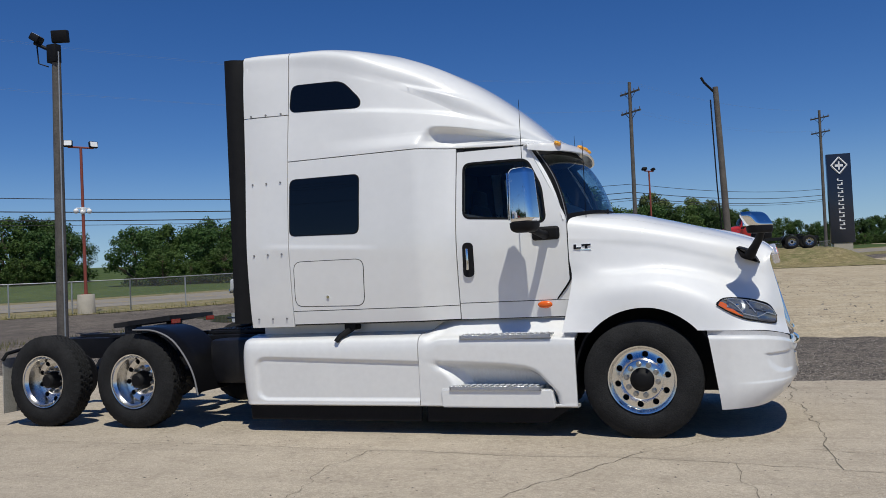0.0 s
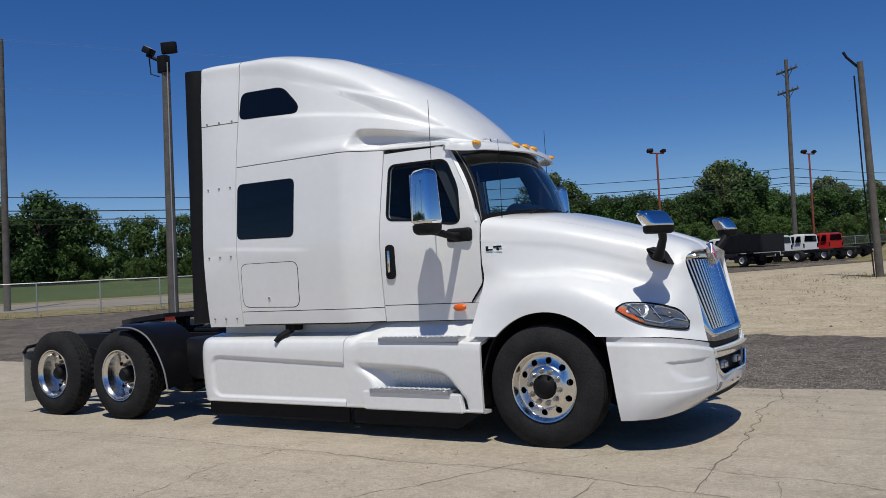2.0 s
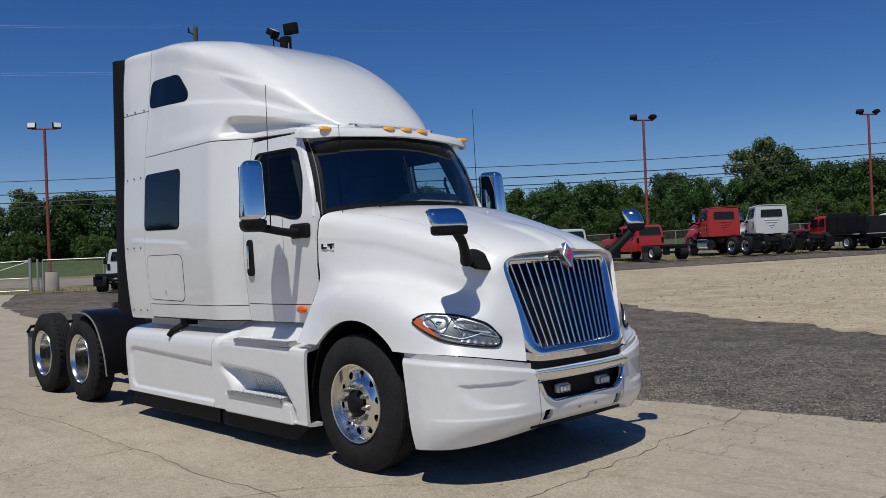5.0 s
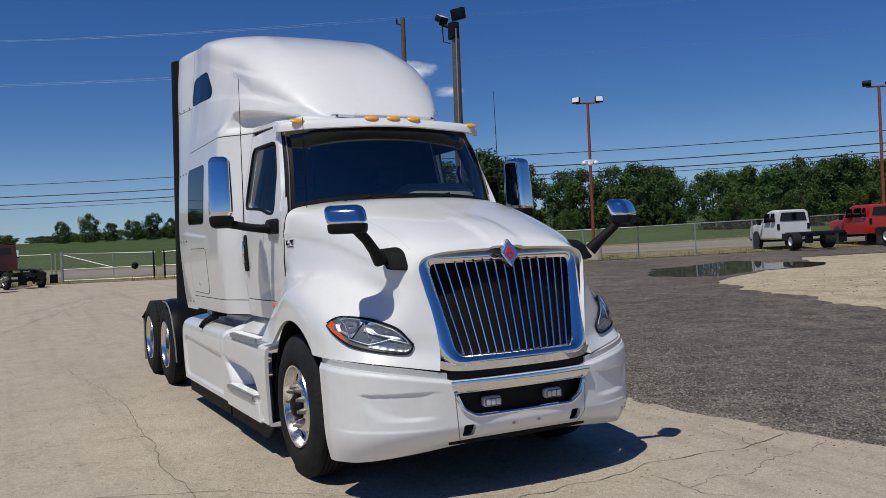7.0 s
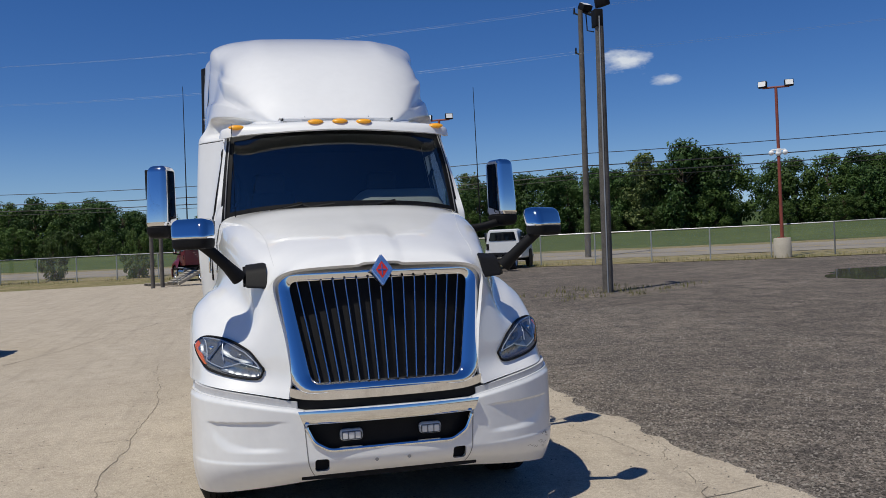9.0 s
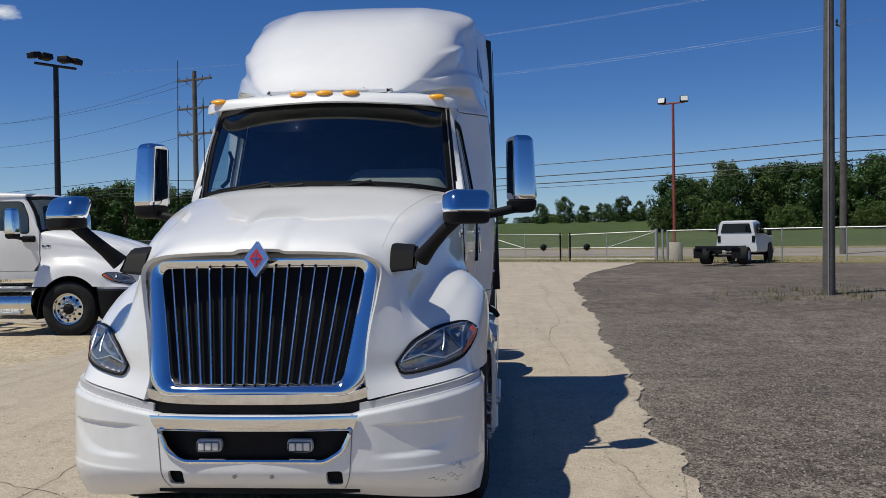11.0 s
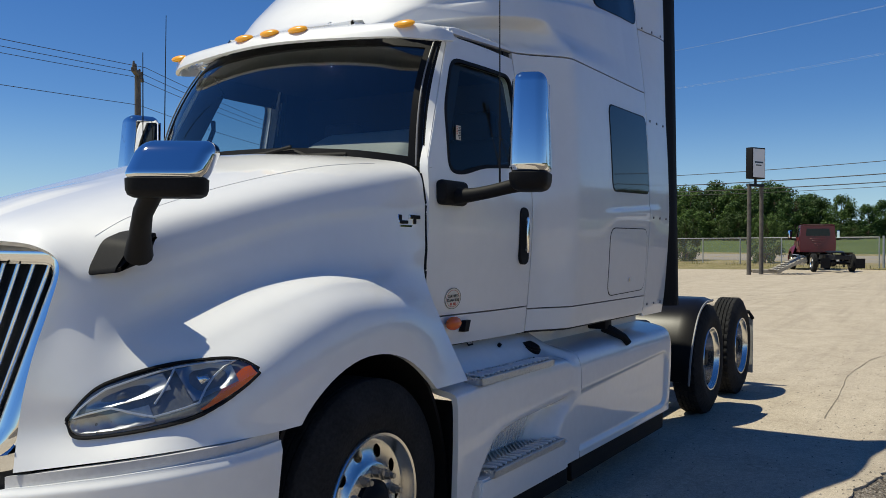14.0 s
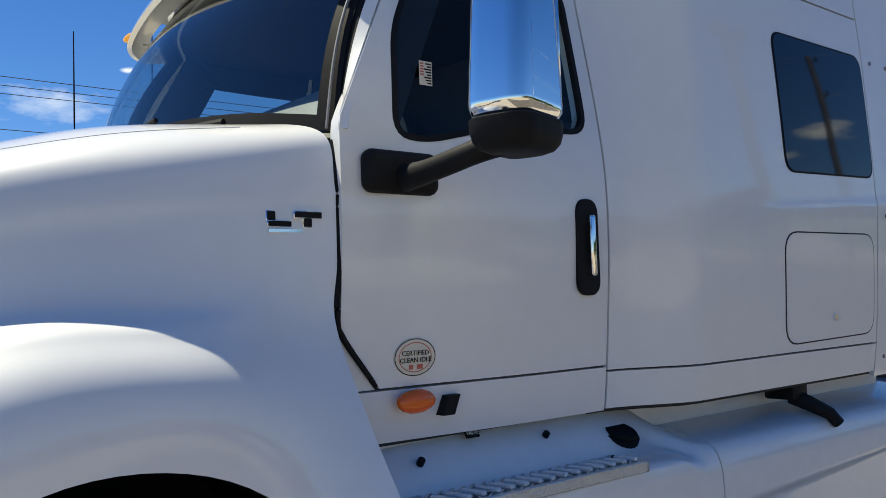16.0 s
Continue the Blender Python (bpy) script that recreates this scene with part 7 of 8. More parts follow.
def red_light_pole(x, y, top, turn, cameras=False, facing=None):
    z = rise(x, y)
    p = thing("light_pole", "rust-red steel light pole on a concrete base", "light pole", "red yard light poles", pose(x, y, z))
    bm = bmesh.new()
    lathe(bm, [(0.0, 0.0), (0.42, 0.0), (0.41, 0.95), (0.38, 0.99), (0.0, 0.99)], 24, Matrix.Rotation(radians(90), 4, "X"))
    bmesh.ops.recalc_face_normals(bm, faces=bm.faces)
    part("base", bm, BASE_CONC, p, "round concrete pole base")
    bm = bmesh.new()
    rod(bm, (0, 0, 0.98), (0, 0, top - z), 0.085, 0.07, 12)
    box(bm, -0.16, 0.16, -0.16, 0.16, 0.98, 1.02)
    part("shaft", bm, RUST_RED, p)
    bm = bmesh.new()
    c, s = math.cos(turn), math.sin(turn)
    rod(bm, (-0.62 * c, -0.62 * s, top - z), (0.62 * c, 0.62 * s, top - z), 0.05, seg=8)
    part("crossbar", bm, RUST_RED, p)
    for k in (-1, 1):
        a, b = bmesh.new(), bmesh.new()
        flood(a, b, Vector((0.6 * k * c, 0.6 * k * s, top - z + 0.16)), turn + 0.35 * k if facing is None else facing + 0.25 * k, -115 if facing is None else -12, 0.42)
        f = part("floodlight", a, BLACK, p, "black floodlight with white lens")
        part("lens", b, LAMP_WHITE, f)
    if cameras:
        bm = bmesh.new()
        box(bm, -0.1, 0.1, -0.1, 0.1, 5.05, 5.35, 0.02)
        rod(bm, (-0.32 * c, -0.32 * s, 5.3), (0.32 * c, 0.32 * s, 5.3), 0.03, seg=8)
        for k in (-1, 0, 1):
            bmesh.ops.create_uvsphere(bm, u_segments=12, v_segments=8, radius=0.13, matrix=Matrix.Translation((0.32 * k * c, 0.32 * k * s - 0.02, 5.16 - 0.05 * (k == 0))))
        part("camera_cluster", bm, LAMP_WHITE, p, "white security camera cluster")
    return p


yaw = math.atan2(0.857, 0.515)
red_light_pole(-30.8, 25.0, 8.85, yaw, True, radians(50))
red_light_pole(-40.9, 10.4, 8.9, yaw, False, radians(72))
red_light_pole(-22.95, 37.7, 8.85, yaw)
red_light_pole(-15.7, 51.8, 9.25, yaw)
red_light_pole(-8.1, 67.6, 9.75, yaw)


def wood_pole(x, y, top, lean=(0, 0), r=0.15, label="weathered grey wooden utility pole"):
    z = rise(x, y)
    p = thing("utility_pole", label, "utility pole", "", pose(x, y, z))
    bm = bmesh.new()
    h = top - z
    tube(bm, [(0, 0, -0.3), (lean[0] * 0.5, lean[1] * 0.5, h * 0.5), (lean[0], lean[1], h)], [r, r * 0.9, r * 0.75], 12)
    part("shaft", bm, WOOD, p)
    return p, Vector((lean[0], lean[1], h))


# yard pole with two floodlights
p, t = wood_pole(-17.5, 9.82, 8.6, (0.08, 0.05), 0.16, "weathered wooden yard pole with floodlights")
for off, turn, size in ((Vector((0.1, 0.05, 0.26)), radians(200), 0.46), (Vector((-0.5, -0.22, 0.2)), radians(110), 0.36)):
    a, b = bmesh.new(), bmesh.new()
    flood(a, b, t + off, turn, -60 if size < 0.4 else -10, size)
    f = part("floodlight", a, BLACK, p, "black floodlight")
    part("lens", b, LAMP_WHITE, f)
bm = bmesh.new()
tube(bm, [t + Vector((0, 0, -0.2)), t + Vector((-0.3, -0.12, -0.05)), t + Vector((-0.55, -0.25, 0.1))], 0.05, 8)
box(bm, -0.12, 0.2, -0.12, 0.12, t.z - 0.5, t.z + 0.02, 0.02)
tube(bm, [t + Vector((-0.5, -0.2, 0.0)), t + Vector((-0.45, -0.2, -0.5)), t + Vector((-0.2, -0.1, -0.6))], 0.02, 6)
part("bracket", bm, BLACK, p)
bm = bmesh.new()
tube(bm, [(0.15, -0.06, 0), (0.18, -0.04, t.z * 0.5), (0.2, 0.0, t.z - 0.2)], 0.02, 6)
part("conduit", bm, GALV, p)
# second yard pole with a cable
p, t = wood_pole(-0.5, 34.2, 9.95, (-0.25, 0), 0.17, "weathered wooden yard pole with a lamp arm")
bm = bmesh.new()
tube(bm, [(-0.22, -0.1, 0), (-0.42, -0.12, t.z * 0.5), (-0.5, -0.1, t.z - 0.6)], 0.035, 6)
tube(bm, [t + Vector((-0.1, 0, -0.2)), t + Vector((-0.5, -0.2, 0.25)), t + Vector((-0.62, -0.2, 0.5))], 0.06, 8)
part("lamp_arm", bm, BLACK, p)


def arms(p, t, downs, length, turn):
    for k, dz in enumerate(downs):
        bm = bmesh.new()
        c, s = math.cos(turn), math.sin(turn)
        m = Matrix.Translation(t + Vector((0, 0, -dz))) @ Matrix.Rotation(turn, 4, "Z")
        box(bm, -length / 2, length / 2, -0.07, 0.07, -0.07, 0.07, 0.01, 1, m)
        for q in (-1, 1):
            tube(bm, [m @ Vector((q * length * 0.3, 0, 0)), m @ Vector((0, 0, -0.7))], 0.025, 5)
        for q in (-0.46, -0.22, 0.24, 0.46):
            rod(bm, m @ Vector((q * length, 0, 0.05)), m @ Vector((q * length, 0, 0.28)), 0.05, 0.03, 6)
        part("crossarm", bm, WOOD, p)


pole_tops = []
for x, y, top, down in ((-42.2, 19.6, 15.8, ()), (-9.3, 66.0, 17.4, (0.9, 2.6)), (7.6, 100, 18.6, (0.9, 2.6))):
    p, t = wood_pole(x, y, top, (0.15, 0.1), 0.19)
    if down:
        arms(p, t, down, 2.6, yaw + 1.35)
    else:
        bm = bmesh.new()
        for dz in (0.5, 2.9):
            tube(bm, [t + Vector((0, 0, -dz)), t + Vector((-0.45, -0.2, -dz + 0.25))], 0.05, 6)
            rod(bm, t + Vector((-0.45, -0.2, -dz + 0.2)), t + Vector((-0.45, -0.2, -dz + 0.55)), 0.07, 0.05, 8)
        part("bracket", bm, BLACK, p)
    pole_tops.append(Vector((x, y, rise(x, y))) + t)
# poles beyond the near truck
for x, y, top, downs, turn in ((-53.5, -20.1, 13.9, (0.6, 2.6, 4.4), 1.2), (-71.4, -50.5, 13.6, (0.6, 2.6, 4.4), 1.2), (-84.0, -78.1, 13.2, (0.6, 2.6, 4.4), 1.2)):
    p, t = wood_pole(x, y, top, (0.1, 0), 0.2)
    arms(p, t, downs, 3.0, turn)
p, t = wood_pole(-16.5, -20.4, 7.45, (0.05, 0), 0.13)
arms(p, t, (0.15,), 2.0, 0.75)
p = thing("light_mast", "dark steel lamp mast with four floodlights", "light pole", "", pose(-24.2, -14.6, 0.1))
bm = bmesh.new()
rod(bm, (0, 0, 0), (0, 0, 8.1), 0.12, 0.09, 12)
rod(bm, (-0.6, 0.45, 8.1), (0.6, -0.45, 8.1), 0.05, seg=8)
part("mast", bm, STEEL_BLACK, p)
for k, (dx, dy) in enumerate(((-0.6, 0.45), (-0.25, 0.2), (0.3, -0.2), (0.62, -0.45))):
    a, b = bmesh.new(), bmesh.new()
    flood(a, b, Vector((dx, dy, 8.35)), k * 1.4, -100, 0.42)
    f = part("floodlight", a, BLACK, p)
    part("lens", b, LAMP_WHITE, f)


def cable(a, b, sag, r=0.022, n=24, bare=False):
    a, b = Vector(a), Vector(b)
    bm = bmesh.new()
    pts = []
    for k in range(n + 1):
        t = k / n
        q = a.lerp(b, t)
        q.z -= sag * 4 * t * (1 - t)
        pts.append(q)
    tube(bm, pts, r, 5)
    tagged(part("power_line", bm, WIRE_BARE if bare else WIRE), "thin bare overhead wire between poles" if bare else "black overhead cable sagging between poles", "cable", "overhead cables")


for z0, z1, r in ((6.55, 7.6, 0.022), (5.85, 6.9, 0.03), (5.4, 6.4, 0.03), (5.15, 6.2, 0.016)):
    a = Vector((-42.2, 19.6, z0 * 1.07))
    cable(a, Vector((-9.3, 66.0, z1 + 1.0)), 0.7, r)
    x, y = place(41, -62)
    cable(a, Vector((x, y, z0 + 0.9)), 0.7, r)
    x2, y2 = place(41, -130)
    cable(Vector((x, y, z0 + 0.9)), Vector((x2, y2, z0 + 2)), 0.7, r)
    cable(Vector((-9.3, 66.0, z1 + 1.0)), Vector((7.6, 100, z1 + 1.8)), 0.5, r)
for dz, off in ((0.2, -0.4), (0.4, 0.5), (2.9, -0.4), (3.1, 0.4)):
    a = pole_tops[0] + Vector((off * 0.6, off * 0.3, -dz + 0.3))
    cable(a, pole_tops[1] + Vector((off, 0, -dz + 0.3 if dz < 1 else -2.4)), 1.0, 0.003, 24, True)
    x, y = place(41, -64)
    cable(a, Vector((x + off, y, a.z + 1.2)), 1.0, 0.003, 24, True)
    cable(pole_tops[1] + Vector((off, 0, -dz + 0.3 if dz < 1 else -2.4)), pole_tops[2] + Vector((off, 0, -dz + 0.3 if dz < 1 else -2.4)), 0.8, 0.003, 24, True)
for k, (dz, o) in enumerate(((0.5, -1.3), (0.5, 1.3), (2.5, -1.2), (4.3, 0))):
    cable((-53.5 + o * 0.4, -20.1 + o, 13.9 - dz), (-71.4 + o * 0.4, -50.5 + o, 13.6 - dz), 0.9, 0.012)
    cable((-71.4 + o * 0.4, -50.5 + o, 13.6 - dz), (-84 + o * 0.4, -78.1 + o, 13.2 - dz), 0.9, 0.012)
for z, o in ((7.4, -0.8), (7.4, 0.0), (7.4, 0.8), (6.3, 0.0)):
    cable((-16.5 + o * 0.5, -20.4 + o, z), (30, -18.5 + o * 1.4, z), 0.35, 0.010)
    cable((-16.5 + o * 0.5, -20.4 + o, z), (-71.4, -50.5 + o, z + 5.0), 1.0, 0.010)

# ---- fence and gate ----
MESHWIRE = bpy.data.materials.new("chain_link")
MESHWIRE.use_nodes = True
mn, ml = MESHWIRE.node_tree.nodes, MESHWIRE.node_tree.links
tr, mx = mn.new("ShaderNodeBsdfTransparent"), mn.new("ShaderNodeMixShader")
mx.inputs[0].default_value = 0.10
mn["Principled BSDF"].inputs["Base Color"].default_value = (0.45, 0.45, 0.44, 1)
mn["Principled BSDF"].inputs["Roughness"].default_value = 0.5
ml.new(tr.outputs[0], mx.inputs[1])
ml.new(mn["Principled BSDF"].outputs[0], mx.inputs[2])
ml.new(mx.outputs[0], mn["Material Output"].inputs["Surface"])


def fence(d0, d1, s0=40.0, s1=40.0):
    f = thing("chain_link_fence", "galvanised chain-link fence with top rail", "fence", "yard fence")
    n = max(1, round((d1 - d0) / 3.05))
    post = None
    at = lambda k: place(lerp(s0, s1, k / n), lerp(d0, d1, k / n))
    pm = None
    for k in range(n + 1):
        x, y = at(k)
        z = rise(x, y)
        if pm is None:
            bm = bmesh.new()
            rod(bm, (0, 0, -0.1), (0, 0, 1.66), 0.035, seg=8)
            ob = part("post", bm, GALV, f)
            pm = ob.data
        else:
            ob = part("post", None, None, f, mesh=pm)
        ob.location = (x, y, z)
    bm = bmesh.new()
    tube(bm, [(*at(k), rise(*at(k)) + 1.63) for k in range(n + 1)], 0.028, 6)
    part("top_rail", bm, GALV, f)
    bm = bmesh.new()
    grid(bm, lambda u, v: Vector((*at(u * n), rise(*at(u * n)) + 0.05 + 1.56 * v)), n, 1)
    part("wire_mesh", bm, MESHWIRE, f)


fence(-12.4, 8)
fence(8, 36, 40, 43)
fence(36, 92, 43, 44)
fence(-62, -24.6)
for d0, d1 in ((-24.0, -18.6), (-13.0, -18.2)):
    gt = thing("swing_gate", "galvanised pipe swing gate, closed", "gate", "yard gates")
    bm = bmesh.new()
    q = lambda d, h: Vector((*place(40, d), rise(*place(40, d)) + h))
    tube(bm, [q(d0, 0.12), q(d0, 1.62), q(d1, 1.5), q(d1, 0.12), q(d0, 0.12)], 0.03, 6)
    part("gate_frame", bm, GALV, gt)
    for a, b in ((q(d0, 1.6), q(lerp(d0, d1, 0.55), 0.75)), (q(d0, 0.75), q(d1, 0.75)), (q(lerp(d0, d1, 0.55), 0.1), q(lerp(d0, d1, 0.55), 1.55))):
        bm = bmesh.new()
        tube(bm, [a, b], 0.025, 6)
        part("brace", bm, GALV, gt)
    bm = bmesh.new()
    grid(bm, lambda u, v: q(lerp(d0, d1, u), 0.12 + 1.4 * v), 4, 1)
    part("wire_mesh", bm, MESHWIRE, gt)
    bm = bmesh.new()
    rod(bm, q(d0, -0.1), q(d0, 1.75), 0.08, seg=10)
    rod(bm, q(d0 + (0.35 if d0 > -20 else -0.35), -0.1), q(d0 + (0.35 if d0 > -20 else -0.35), 1.7), 0.06, seg=10)
    part("gate_post", bm, GALV, gt)
    bm = bmesh.new()
    rod(bm, q(lerp(d0, d1, 0.98), 0.0), q(lerp(d0, d1, 0.98), 1.6), 0.05, seg=8)
    bmesh.ops.create_icosphere(bm, subdivisions=1, radius=0.22, matrix=Matrix.Translation(q(lerp(d0, d1, 0.78), 0.8)))
    part("latch", bm, BLACK, gt)

# ---- signs ----
NAVY = material("navy_sign_panel", (0.012, 0.018, 0.035), 0.3, 0, 0.2, 0.05, 2)
SIGN_WHITE = material("sign_white", (0.8, 0.8, 0.8), 0.4)
sg = thing("pylon_sign", "tall dark navy dealer pylon sign with white markings", "sign", "", pose(7.2, 71.2, rise(7.2, 71.2), 0, 0, 8))
bm = bmesh.new()
box(bm, -0.95, 0.95, -0.25, 0.25, 1.55, 9.1, 0.02)
part("panel", bm, NAVY, sg)
bm = bmesh.new()
box(bm, -0.75, 0.75, -0.2, 0.2, 0, 1.6)
part("base", bm, BASE_CONC, sg)
bm = bmesh.new()
for a, b in (((0, 8.8), (0.62, 8.1)), ((0.62, 8.1), (0, 7.4)), ((0, 7.4), (-0.62, 8.1)), ((-0.62, 8.1), (0, 8.8))):
    tube(bm, [(a[0], -0.26, a[1]), (b[0], -0.26, b[1])], 0.07, 4)
box(bm, -0.32, 0.32, -0.27, -0.255, 8.0, 8.2)
box(bm, -0.06, 0.06, -0.27, -0.255, 7.75, 8.45)
part("diamond_mark", bm, SIGN_WHITE, sg)
bm = bmesh.new()
for k in range(13):
    z = 2.7 + k * 0.34
    box(bm, -0.22, 0.22, -0.27, -0.255, z, z + 0.06)
    box(bm, -0.22 + 0.30 * (k % 2), -0.1 + 0.30 * (k % 2), -0.27, -0.255, z, z + 0.22)
part("lettering_bars", bm, SIGN_WHITE, sg)
sg = thing("post_sign", "white box sign on two wooden posts", "sign", "", pose(-37.7, -4.8, rise(-37.7, -4.8), 0, 0, -27))
bm = bmesh.new()
box(bm, -0.44, 0.44, -0.18, 0.18, 4.35, 5.75, 0.02)
part("cabinet", bm, BLACK, sg)
for s in (-1, 1):
    bm = bmesh.new()
    box(bm, -0.39, 0.39, s * 0.182, s * 0.19, 4.41, 5.69)
    part("face", bm, SIGN_WHITE, sg)
    bm = bmesh.new()
    box(bm, -0.28, 0.28, s * 0.191, s * 0.196, 5.05, 5.12)
    box(bm, -0.16, 0.2, s * 0.191, s * 0.196, 4.93, 4.98)
    part("lettering_bars", bm, NAVY, sg)
for x in (-0.42, 0.42):
    bm = bmesh.new()
    rod(bm, (x, 0, -0.2), (x, 0, 4.1), 0.10, 0.085, 10)
    part("post", bm, WOOD, sg)
bm = bmesh.new()
rod(bm, (0, 0, 4.05), (0, 0, 4.45), 0.06, seg=8)
box(bm, -0.5, 0.5, -0.1, 0.1, 4.0, 4.12)
part("bracket", bm, STEEL_BLACK, sg)
# a stack of pallets
PALLET = material("grey_pallet_wood", (0.30, 0.27, 0.22), 0.9, 0, 0, 0.25, 4)
for x, y, rx, rz in ((-40.2, -4.9, 0, 20), (-38.6, -3.6, 26, 25)):
    pl = thing("pallet", "weathered grey wooden pallet lying on the dirt", "pallet", "pallets by the sign", pose(x, y, rise(x, y) + (0.02 if rx == 0 else 0.36), rx, 0, rz))
    for k in range(7):
        bm = bmesh.new()
        box(bm, -0.8, 0.8, -0.6 + k * 0.19, -0.48 + k * 0.19, 0.12, 0.14)
        part("slat", bm, PALLET, pl)
    for k in range(3):
        bm = bmesh.new()
        box(bm, -0.8 + k * 0.76, -0.72 + k * 0.76, -0.62, 0.66, 0.0, 0.12)
        part("runner", bm, PALLET, pl)

# ---- parked vehicles ----
RED = material("red_truck_paint", (0.50, 0.018, 0.015), 0.35, 0, 0.5, 0.04, 2)
DARK_RED = material("maroon_truck_paint", (0.13, 0.012, 0.016), 0.4, 0, 0.4, 0.06, 2)
WHITE2 = material("white_fleet_paint", (0.74, 0.74, 0.73), 0.35, 0, 0.4, 0.03, 2)
BLACK_PAINT = material("black_truck_paint", (0.010, 0.010, 0.011), 0.55, 0, 0, 0.2, 4, spec=0.3)
WHEEL_WHITE = material("white_steel_wheel", (0.65, 0.65, 0.64), 0.4, 0, 0, 0.05, 6)
GRILLE_DARK = material("dark_grille", (0.03, 0.03, 0.032), 0.4)


def small_wheel(parent, x, y, r=0.40, w=0.24):
    s = 1 if y > 0 else -1
    bm = bmesh.new()
    lathe(bm, [(r * 0.55, -w / 2), (r * 0.9, -w / 2), (r, -w / 2 + 0.04), (r, w / 2 - 0.04), (r * 0.9, w / 2), (r * 0.55, w / 2)], 24)
    bmesh.ops.recalc_face_normals(bm, faces=bm.faces)
    wh = part("wheel", bm, RUBBER, parent)
    wh.location = (x, y, r)
    bm = bmesh.new()
    lathe(bm, [(r * 0.56, -s * w * 0.0 + s * w * 0.5), (r * 0.5, s * w * 0.42), (r * 0.42, s * w * 0.2), (r * 0.2, s * w * 0.3), (0, s * w * 0.3)], 20)
    part("rim", bm, WHEEL_WHITE, wh, "pale steel wheel")


def loft_cab(sections, n=12):
    """A closed cab skin through cross sections (x, half width, z low, z high, corner)."""
    bm = bmesh.new()
    rings = []
    for x, w, z0, z1, c in sections:
        o = rounded([(-w, z0), (w, z0), (w * (1 - c * 0.25), z1), (-w * (1 - c * 0.25), z1)], 0.12, 3)
        rings.append([bm.verts.new((x, p[0], p[1])) for p in o])
    k = len(rings[0])
    for a, b in zip(rings, rings[1:]):
        for i in range(k):
            bm.faces.new((a[i], a[(i + 1) % k], b[(i + 1) % k], b[i]))
    bm.faces.new(rings[0])
    bm.faces.new(rings[-1])
    bmesh.ops.recalc_face_normals(bm, faces=bm.faces)
    return bm


def chassis_pickup(m, paint, label, crew=False, body=None, length=6.4):
    """A pickup-type truck with a bare frame behind the cab; nose towards +x, origin below the front axle."""
    v = thing("chassis_truck", label, "truck", "parked trucks", m)
    e = 0.9 if crew else 0.0
    skin = loft_cab([(0.95, 0.88, 0.62, 1.12, 0.2), (0.88, 0.95, 0.55, 1.28, 0.2), (0.1, 0.98, 0.55, 1.36, 0.2), (-0.55, 0.99, 0.5, 1.40, 0.2), (-1.15, 0.99, 0.5, 1.98, 0.8), (-1.5, 0.99, 0.5, 2.04, 0.9), (-2.15 - e, 0.99, 0.5, 2.02, 0.9), (-2.35 - e, 0.98, 0.55, 1.96, 0.9)])
    c = part("cab", skin, paint, v)
    xr = -2.36 - e
    bm = bmesh.new()
    prism(bm, rounded([(-0.72, 1.44), (0.72, 1.44), (0.62, 1.88), (-0.62, 1.88)], 0.06), "x", xr - 0.012, xr + 0.03)
    part("rear_window", bm, TINT, c)
    bm = bmesh.new()
    grid(bm, lambda u, w_: Vector((lerp(-0.60, -1.13, w_) + 0.03, lerp(-1, 1, u) * lerp(0.86, 0.74, w_), lerp(1.44, 1.97, w_) + 0.02)), 6, 4)
    part("windscreen", bm, TINT, c)
    for s in (-1, 1):
        for x0, x1 in ((-0.95, -1.62), (-1.70, -2.2)) if not crew else ((-0.95, -1.62), (-1.72, -2.55), (-2.62, -3.0)):
            bm = bmesh.new()
            prism(bm, rounded([(x0 - 0.0, 1.40), (x1, 1.40), (x1, 1.86), (x0 - 0.22, 1.86)], 0.05), "y", s * 0.905, s * 0.975)
            part("side_window", bm, TINT, c)
        bm = bmesh.new()
        slab(bm, (-0.85, s * 1.16, 1.45), 0.1, 0.2, 0.3, 0.03)
        rod(bm, (-0.8, s * 0.95, 1.4), (-0.85, s * 1.1, 1.42), 0.03, seg=6)
        part("mirror", bm, BLACK, c)
        bm = bmesh.new()
        box(bm, xr - 0.02, xr + 0.03, s * 0.80 - 0.07, s * 0.80 + 0.07, 1.0, 1.3, 0.01, 1)
        part("vent", bm, BLACK, c)
        bm = bmesh.new()
        box(bm, 0.84, 0.96, s * 0.72 - 0.14, s * 0.72 + 0.14, 0.95, 1.12, 0.02)
        part("headlight", bm, LAMP_SILVER, c)
        bm = bmesh.new()
        rod(bm, (0, s * 0.90, 0.48), (0, s * 1.0, 0.48), 0.50, seg=24)
        part("wheel_arch", bm, BLACK, c)
    bm = bmesh.new()
    box(bm, 0.9, 1.0, -0.55, 0.55, 0.75, 1.12, 0.02)
    part("grille", bm, GRILLE_DARK, c)
    bm = bmesh.new()
    box(bm, 0.92, 1.08, -0.95, 0.95, 0.45, 0.68, 0.04)
    part("bumper", bm, CHROME, c)
    bm = bmesh.new()
    for s in (-1, 1):
        box(bm, -length + 0.9, 0.5, s * 0.42 - 0.04, s * 0.42 + 0.04, 0.62, 0.84)
    for k in range(5):
        x = lerp(xr - 0.3, -length + 0.95, k / 4)
        box(bm, x - 0.05, x + 0.05, -0.42, 0.42, 0.66, 0.8)
    box(bm, -3.8 - e, -2.9 - e, 0.5, 0.9, 0.45, 0.8, 0.03)
    part("frame", bm, STEEL_BLACK, v)
    bm = bmesh.new()
